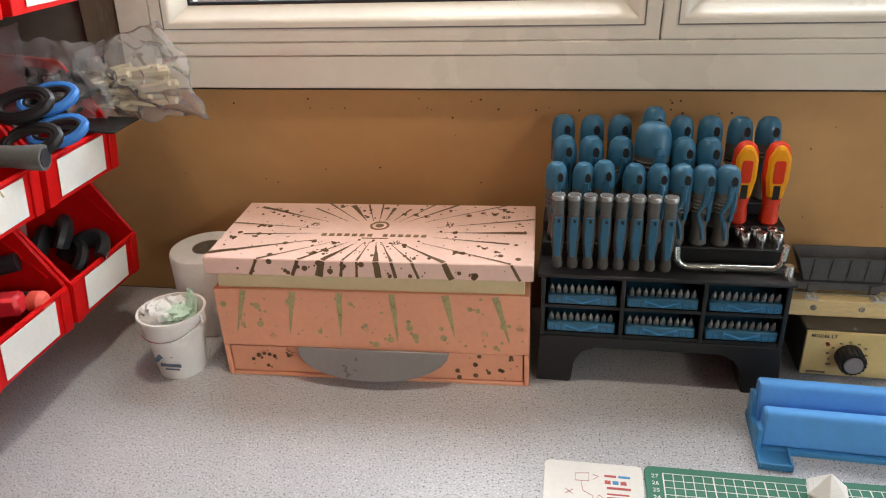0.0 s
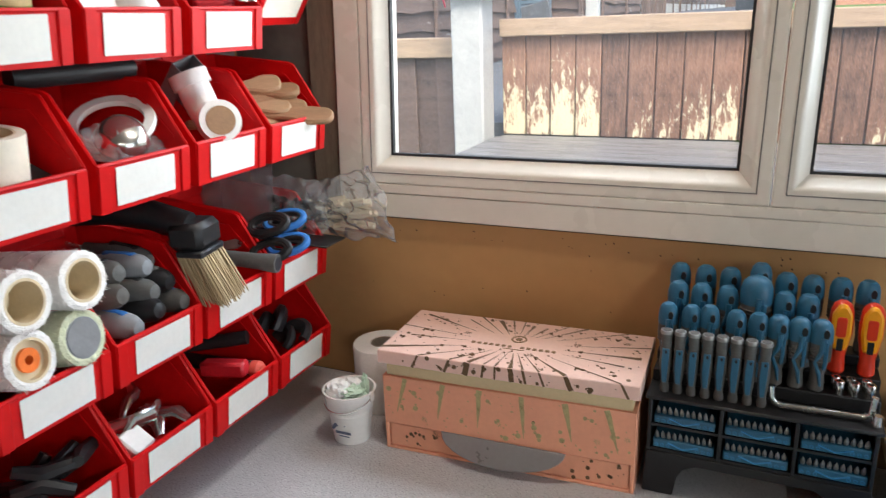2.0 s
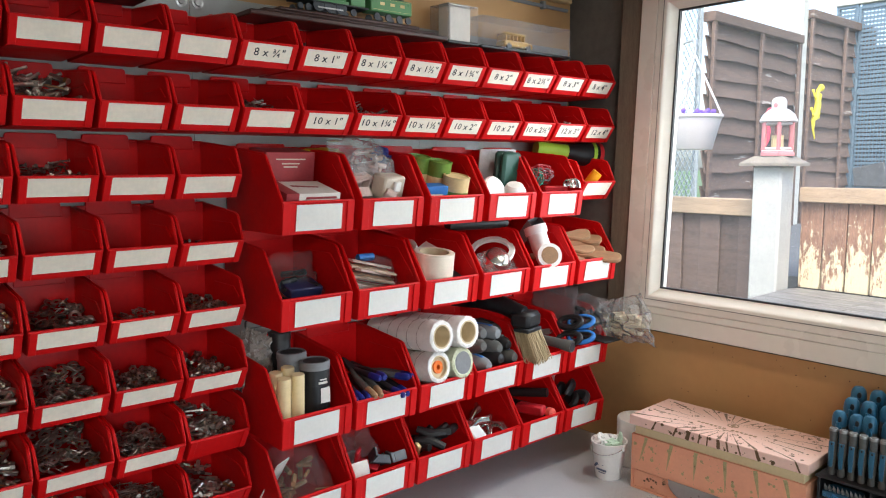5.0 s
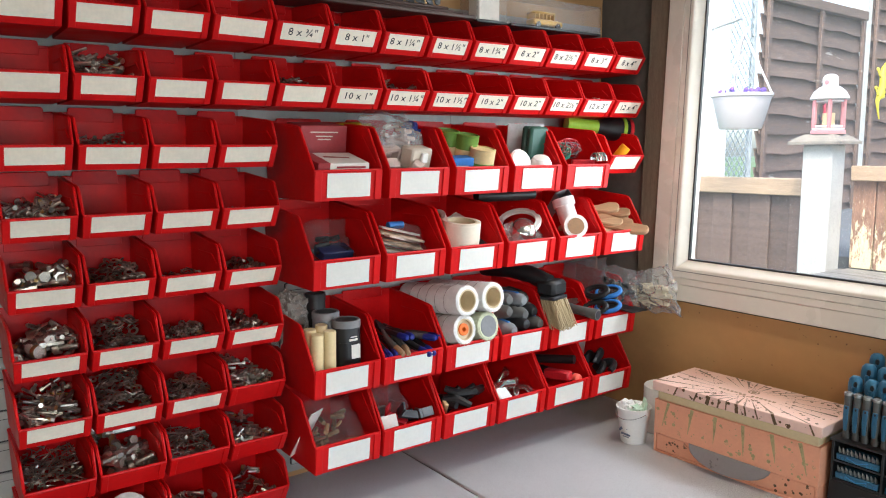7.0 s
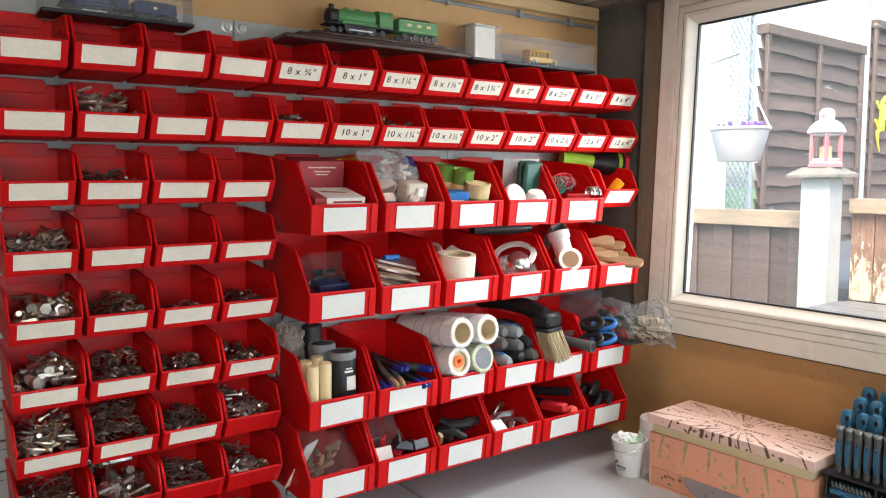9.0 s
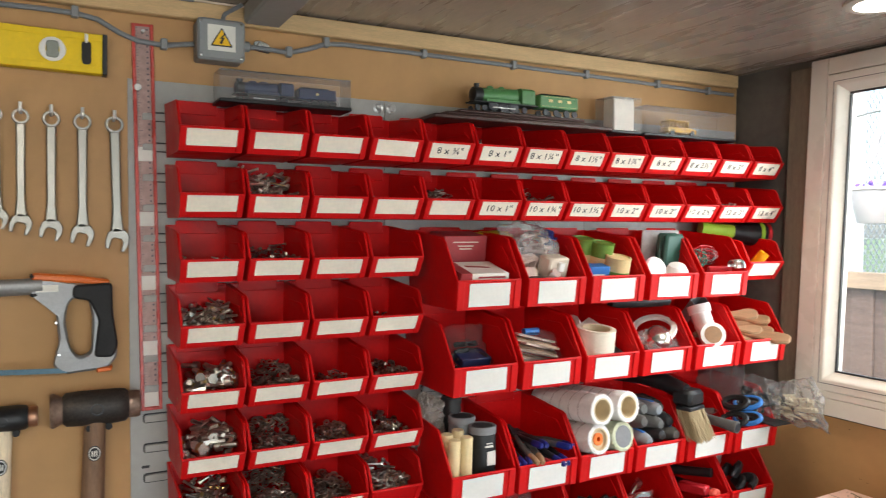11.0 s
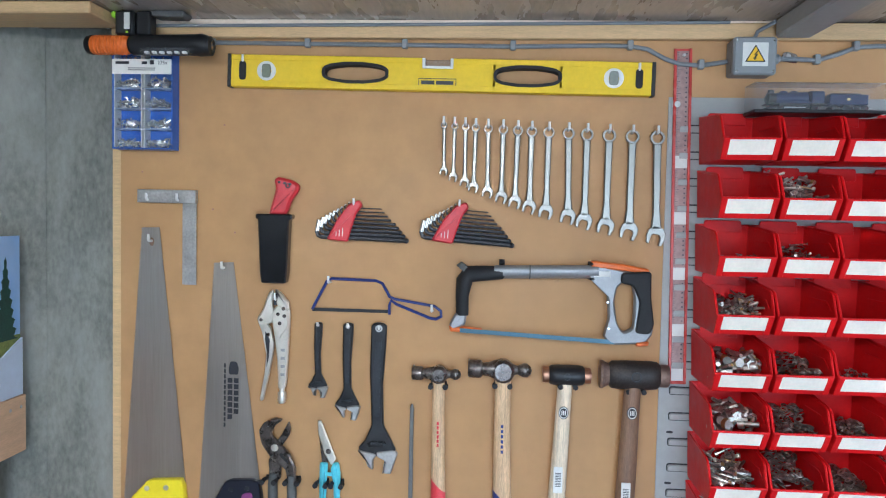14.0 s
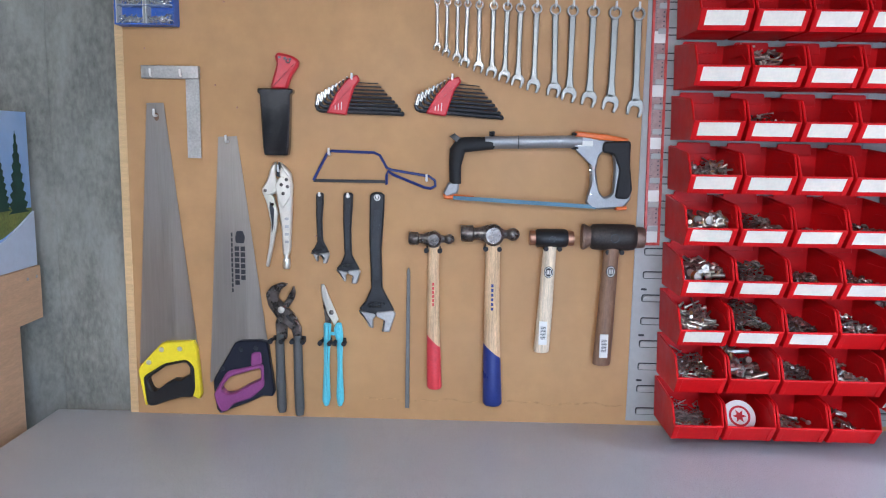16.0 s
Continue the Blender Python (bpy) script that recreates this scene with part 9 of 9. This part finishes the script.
for k, (dy, dz, r) in enumerate(((-.023, .084, .0315), (.042, .082, .0315), (-.016, .146, .033), (.056, .145, .033))):
    rr = in_bin("paint_roller", "white fleece paint roller sleeve in a bin" if k != 1 else "green-edged woven paint roller sleeve in a bin", "paint roller", "C", 2, .215, dy, dz, 0, -9 if k < 2 else -5, 5, "paint rollers")
    fz, n, st = M(), 72, 30
    for j in range(st):
        fz.v += [(-.20 + j * .20 / (st - 1), q * math.cos(a), q * math.sin(a)) for a, q in [(6.2832 * i / n, r + random.uniform(-.0008, .0008)) for i in range(n)]]
    fz.v += [(.002 + random.uniform(-.001, .001), r * .86 * math.cos(6.2832 * i / n), r * .86 * math.sin(6.2832 * i / n)) for i in range(n)]
    fz.v += [(.001, r * .74 * math.cos(6.2832 * i / n), r * .74 * math.sin(6.2832 * i / n)) for i in range(n)]
    fz.f = [(j * n + i, j * n + (i + 1) % n, j * n + n + (i + 1) % n, j * n + n + i) for j in range(st + 1) for i in range(n)]
    part("fleece", fz, FLEECE if k != 1 else GREENWEAVE, rr)
    fur = M()
    for _i in range(420):
        a, x0 = random.uniform(0, 6.2832), .002 - .055 * random.random() ** 2
        q = Vector((0, math.cos(a), math.sin(a)))
        p0 = Vector((x0, 0, 0)) + q * r * (.985 if x0 < 0 else random.uniform(.78, .98))
        p1 = p0 + q * random.uniform(.0015, .0038) + Vector((random.uniform(-.001, .003), random.uniform(-.0015, .0015), random.uniform(-.0025, .001)))
        fur.cyl(p0, p1, .0005, .0001, 3)
    tagged(part("fur", fur, FLEECE if k != 1 else GREENWEAVE, rr, "loose fleece fibres", False), kind="stuff")
    for i in range(5):
        part("spiral_stripe", M().tube([(-.03 - .03 * i - .02 * a / 6.28, (r + .0006) * math.cos(a), (r + .0006) * math.sin(a)) for a in [.4 * q for q in range(16)]], .0007, 4), STRIPE, rr)
    part("tube", M().lathe([(r * .66, -.19), (r * .75, -.19), (r * .75, .0015), (r * .66, .0015)], (0, 0, 0), "x", 30, True), CARDTUBE if k != 1 else PIPEGREY, rr)
    part("inner_face", M().cyl((-.05, 0, 0), (-.048, 0, 0), r * .66, n=24) if k != 1 else M().cyl((-.003, 0, 0), (.0022, 0, 0), r * .70, n=26), CARDTUBE if k != 1 else POTGREY, rr)
    if k == 0:
        part("orange_hub", M().lathe([(.005, -.02), (r * .42, -.02), (r * .42, -.002), (.005, -.002)], (0, 0, 0), "x", 18, True), ORANGE, rr, "orange hub insert")
        part("hub_plate", M().lathe([(r * .42, -.012), (r * .655, -.012), (r * .655, -.006), (r * .42, -.006)], (0, 0, 0), "x", 22, True), CARDTUBE, rr)
for k, (dx, dy, dz) in enumerate(((.175, -.020, .117), (.172, .021, .115), (.184, .046, .094), (.186, -.034, .092), (.188, .010, .086), (.196, -.030, .060), (.200, .012, .060), (.196, .054, .060), (.150, .052, .118))):
    hd = in_bin("screwdriver", "grey and black screwdriver with its handle out of a bin", "screwdriver", "C", 3, dx - .06, dy, dz, 0, -6 + 5 * (k % 3), random.uniform(-7, 7), "screwdrivers in a bin")
    r = .0178
    part("grip", M().lathe([(.001, -.05), (.008, -.05), (.010, -.03), (r * .72, -.012), (r, .015), (r, .040), (r * .86, .058), (r * .55, .068), (.001, .070)], (0, 0, 0), "x", 18), (GREYRUB, PIPEGREY, BLACK, SLATE)[k % 4], hd)
    part("inlay", M().box(.0, .05, -.005, .005, r * .6, r * 1.03, .002), (BLACK, MIDBLUE, GREYRUB, MIDBLUE)[k % 4], hd)
    part("shank", M().cyl((-.10, 0, 0), (-.048, 0, 0), .003, n=8), CHROME, hd)
br = thing("dust_brush", "black dust brush with pale bristles over a bin", "brush", (.20, -.372, 1.29))
br.matrix_world = pose(.205, -.378, 1.272, 0, 0, 12)
part("handle", M().tube([(-.20, -.02, .040), (-.12, -.015, .046), (-.06, -.005, .040), (-.01, 0, .022)], [.013, .016, .019, .020], 14, True, False, 1.4), BLACK, br)
part("stock", M().box(-.030, .022, -.030, .030, -.004, .034, .008), BLACK, br)
part("ferrule", M().box(-.018, .022, -.030, .030, -.012, -.003, .002), DARKSTEEL, br)
bst = M()
for k in range(260):
    u, w = random.uniform(-.016, .020), random.uniform(-.028, .028)
    bst.cyl((u, w, -.010), (u * 1.2 + .026 + random.uniform(-.004, .004), w * 1.05 + random.uniform(-.003, .003), -.074 + random.uniform(-.008, .006)), .0014, .0009, 4)
tagged(part("bristles", bst, BRISTLE, br, "pale natural bristles", False), kind="stuff")
for k in range(2):
    sc = in_bin("scissors", "scissors with black and blue handles in a bin", "scissors", "C", 5, .178 - .004 * k, -.080 + .046 * k, .092 - .006 * k, 52 - 8 * k, -10, 16 + 10 * k, "scissors")
    part("blade", M().prism([(-.12, -.002), (-.02, -.008), (-.005, .0), (-.02, .008), (-.12, .003)], -.0015, .0015, "z"), STEEL, sc)
    for s in (-1, 1):
        c = Vector((.035, s * .020, 0))
        lp_ = [(c.x + .030 * math.cos(a), c.y + .0155 * math.sin(a), .004 * s) for a in [6.283 * j / 20 for j in range(20)]]
        part("finger_loop", M().tube(lp_, .0062, 8, closed=True), MIDBLUE if k == 1 else BLACK, sc)
        part("loop_lining", M().tube([((x - c.x) * .84 + c.x, (y - c.y) * .72 + c.y, z + .0015) for x, y, z in lp_], .0042, 8, closed=True), BLACK, sc)
    part("pivot", M().cyl((-.012, 0, -.003), (-.012, 0, .003), .004, n=10), CHROME, sc)
gt = in_bin("grey_brush", "grey brush with a hollow tubular grip over a bin", "brush", "C", 5, .205, -.100, .070, 0, 4, 10)
part("grip", M().tube([(-.10, 0, .0), (.0, 0, 0), (.032, 0, 0), (.036, 0, 0)], [.011, .012, .0145, .014], 16), GREYRUB, gt)
part("bore", M().cyl((.0355, 0, 0), (.0368, 0, 0), .0105, n=14), INK, gt)
single("clear_sleeve", sachet((.000, -.150, 1.218), (.142, -.138, 1.222), (.158, -.138, 1.334), (.004, -.150, 1.300), .006, 4.4, .005), SMOKYFILM, "smoky clear plastic sleeve behind scissors", "plastic bag")

# bags overhanging the corner
solo("card_ledge", M().box(-.10, .085, -.03, .03, -.0015, .0015, .0005), BLACK, "dark card tray under the clear bags", "card", "C", 5, .165, .05, .062, 0, 2, 0)
NYLON = material("cream_nylon", (.68, .60, .42), .5, vary=.08, scale=40)
for nm, ends, corners, inner, sd in (("black", ((.120, -.108, 1.250), (.235, -.098, 1.236)), ((.122, -.100, 1.205), (.224, -.096, 1.192), (.228, -.106, 1.306), (.118, -.112, 1.308)), BLACK, 3.1),
                                     ("cream", ((.178, -.066, 1.240), (.318, -.064, 1.246)), ((.178, -.066, 1.192), (.346, -.056, 1.196), (.300, -.068, 1.326), (.176, -.072, 1.286)), NYLON, 7.7)):
    bg_ = thing("plastic_bag", f"clear plastic bag of {nm} connectors by the window", "plastic bag", (0, 0, 0), "bags of connectors")
    part("film", sachet(*corners, .022, sd, .012, 44), BAGFILM, bg_)
    a, b = Vector(ends[0]), Vector(ends[1])
    m = M()
    d = (b - a).normalized()
    for k in range(46):
        u = random.uniform(.12, .74)
        p = a + (b - a) * u + Vector((0, random.uniform(-.014, .014), random.uniform(-.034, .020)))
        if nm == "cream":
            e = (d + Vector((random.uniform(-.25, .25), random.uniform(-.3, .3), random.uniform(-.2, .2)))).normalized()
            m.cyl(p - e * .022, p + e * .022, .0042, n=6)
        else:
            q_ = .004 + .003 * random.random()
            m.T = Matrix.Translation(p) @ Euler((random.random() * 3, random.random() * 3, 0)).to_matrix().to_4x4()
            m.box(-q_, q_, -q_, q_, -q_ * 2, q_ * 2, .0012)
            m.T = None
    tagged(part("connector", m, inner, bg_, f"loose {nm} plastic connectors"), kind="stuff")

# D row
bag("D", 0, .150, .0, .060, (.060, .062, .040), 61, inner=NATWOOD, inner_label="wooden and steel parts inside a clear bag")
solo("white_card", M().box(-.001, .001, -.02, .02, -.055, .055), KRAFT, "white card standing in a bin", "card", "D", 0, .14, -.055, .058, 0, 30, 30)
for k in range(5):
    solo("bracket", M().box(-.024, .024, -.010, .010, -.003, .003, .001).box(-.024, -.018, -.010, .010, .003, .028, .001), (STEEL, REDTOOL, DARKSTEEL, BLACK, PIPEGREY)[k], "small metal bracket in a bin", "bracket", "D", 1, .15 + .016 * (k % 3), -.03 + .019 * k, .042 + .010 * (k % 3), 20 * k, 15, 40 * k, "brackets")
solo("white_sticker", M().box(-.022, .022, -.018, .018, -.001, .001), KRAFT, "white paper slip in a bin", "card", "D", 1, .196, -.045, .052, 10, 66, 0)
bag("D", 1, .130, -.012, .088, (.03, .036, .020), 64)
for k in range(6):
    cl = in_bin("spring_clamp", "black plastic spring clamp in a bin", "clamp", "D", 2, .13 + .022 * (k % 3), -.040 + .016 * k, .044 + .014 * (k % 3), 30 * k, -30 + 20 * (k % 3), 25 * k, "spring clamps")
    for s in (-1, 1):
        part("arm", M().tube([(-.03, s * .012, 0), (.0, s * .006, 0), (.035, s * .016, 0)], [.007, .011, .008], 8), BLACK, cl)
    part("pin", M().cyl((0, 0, -.008), (0, 0, .008), .003, n=8), CHROME, cl)
solo("yellow_bit", M().box(-.008, .008, -.004, .004, -.014, .014, .001), BALSA, "cream plastic strip in a bin", "strip", "D", 2, .165, -.035, .05, 10, 30, 0)
for k in range(6):
    solo("door_catch", M().tube([(-.035, 0, 0), (-.012, .006, .006), (.012, -.004, .008), (.034, .0, .0)], [.006, .011, .012, .007], 10, True, False, .6), CHROME, "curved chrome door catch in a bin", "catch", "D", 3, .13 + .02 * (k % 3), -.036 + .014 * k, .042 + .012 * (k % 4), 25 * k, -12, 30 + 32 * k, "door catches")
solo("white_cover", M().box(-.018, .018, -.020, .020, -.010, .010, .003), WHITEP, "white plastic cover in a bin", "cover", "D", 3, .182, -.036, .050, 0, 40, 12)
kf = in_bin("trim_knife", "red trimming knife with a coral tipped handle", "knife", "D", 4, .155, .012, .058, 0, -4, 10)
part("body", M().box(-.03, .045, -.012, .012, -.012, .012, .004), REDTOOL, kf)
part("slot_mark", M().box(-.01, .03, .012, .0126, -.005, .004), BLACK, kf)
fl2 = in_bin("round_file", "black round file with a coral end cap", "file", "D", 4, .158, .034, .052, 0, -2, 2)
part("shaft", M().tube([(-.09, 0, 0), (.04, 0, 0)], .012, 14), BLACK, fl2)
part("end_cap", M().tube([(.04, 0, 0), (.052, 0, 0), (.058, 0, 0)], [.013, .013, .008], 14), CORAL, fl2)
solo("black_rod", M().tube([(-.06, 0, 0), (.06, .01, .0)], .011, 12), BLACK, "thick black rubber rod in a bin", "rod", "D", 4, .12, .03, .085, 0, -6, 20)
for k in range(5):
    solo("pipe_clip", M().tube([(.0, .024 * math.cos(a), .024 * math.sin(a)) for a in [math.pi * j / 10 for j in range(11)]], .0085, 8, True, False, 1.5), BLACK if k % 2 else DARKSTEEL, "black plastic pipe clip in a bin", "pipe clip", "D", 5, .11 + .020 * k, -.008 + .010 * (k % 3), .044 + .012 * (k % 3), 0, 15 * k, 18 * k, "pipe clips")
solo("white_slip", M().box(-.002, .002, -.012, .012, -.035, .035), KRAFT, "white plastic slip standing in a bin", "slip", "D", 5, .075, .035, .085, 0, 10, 0)
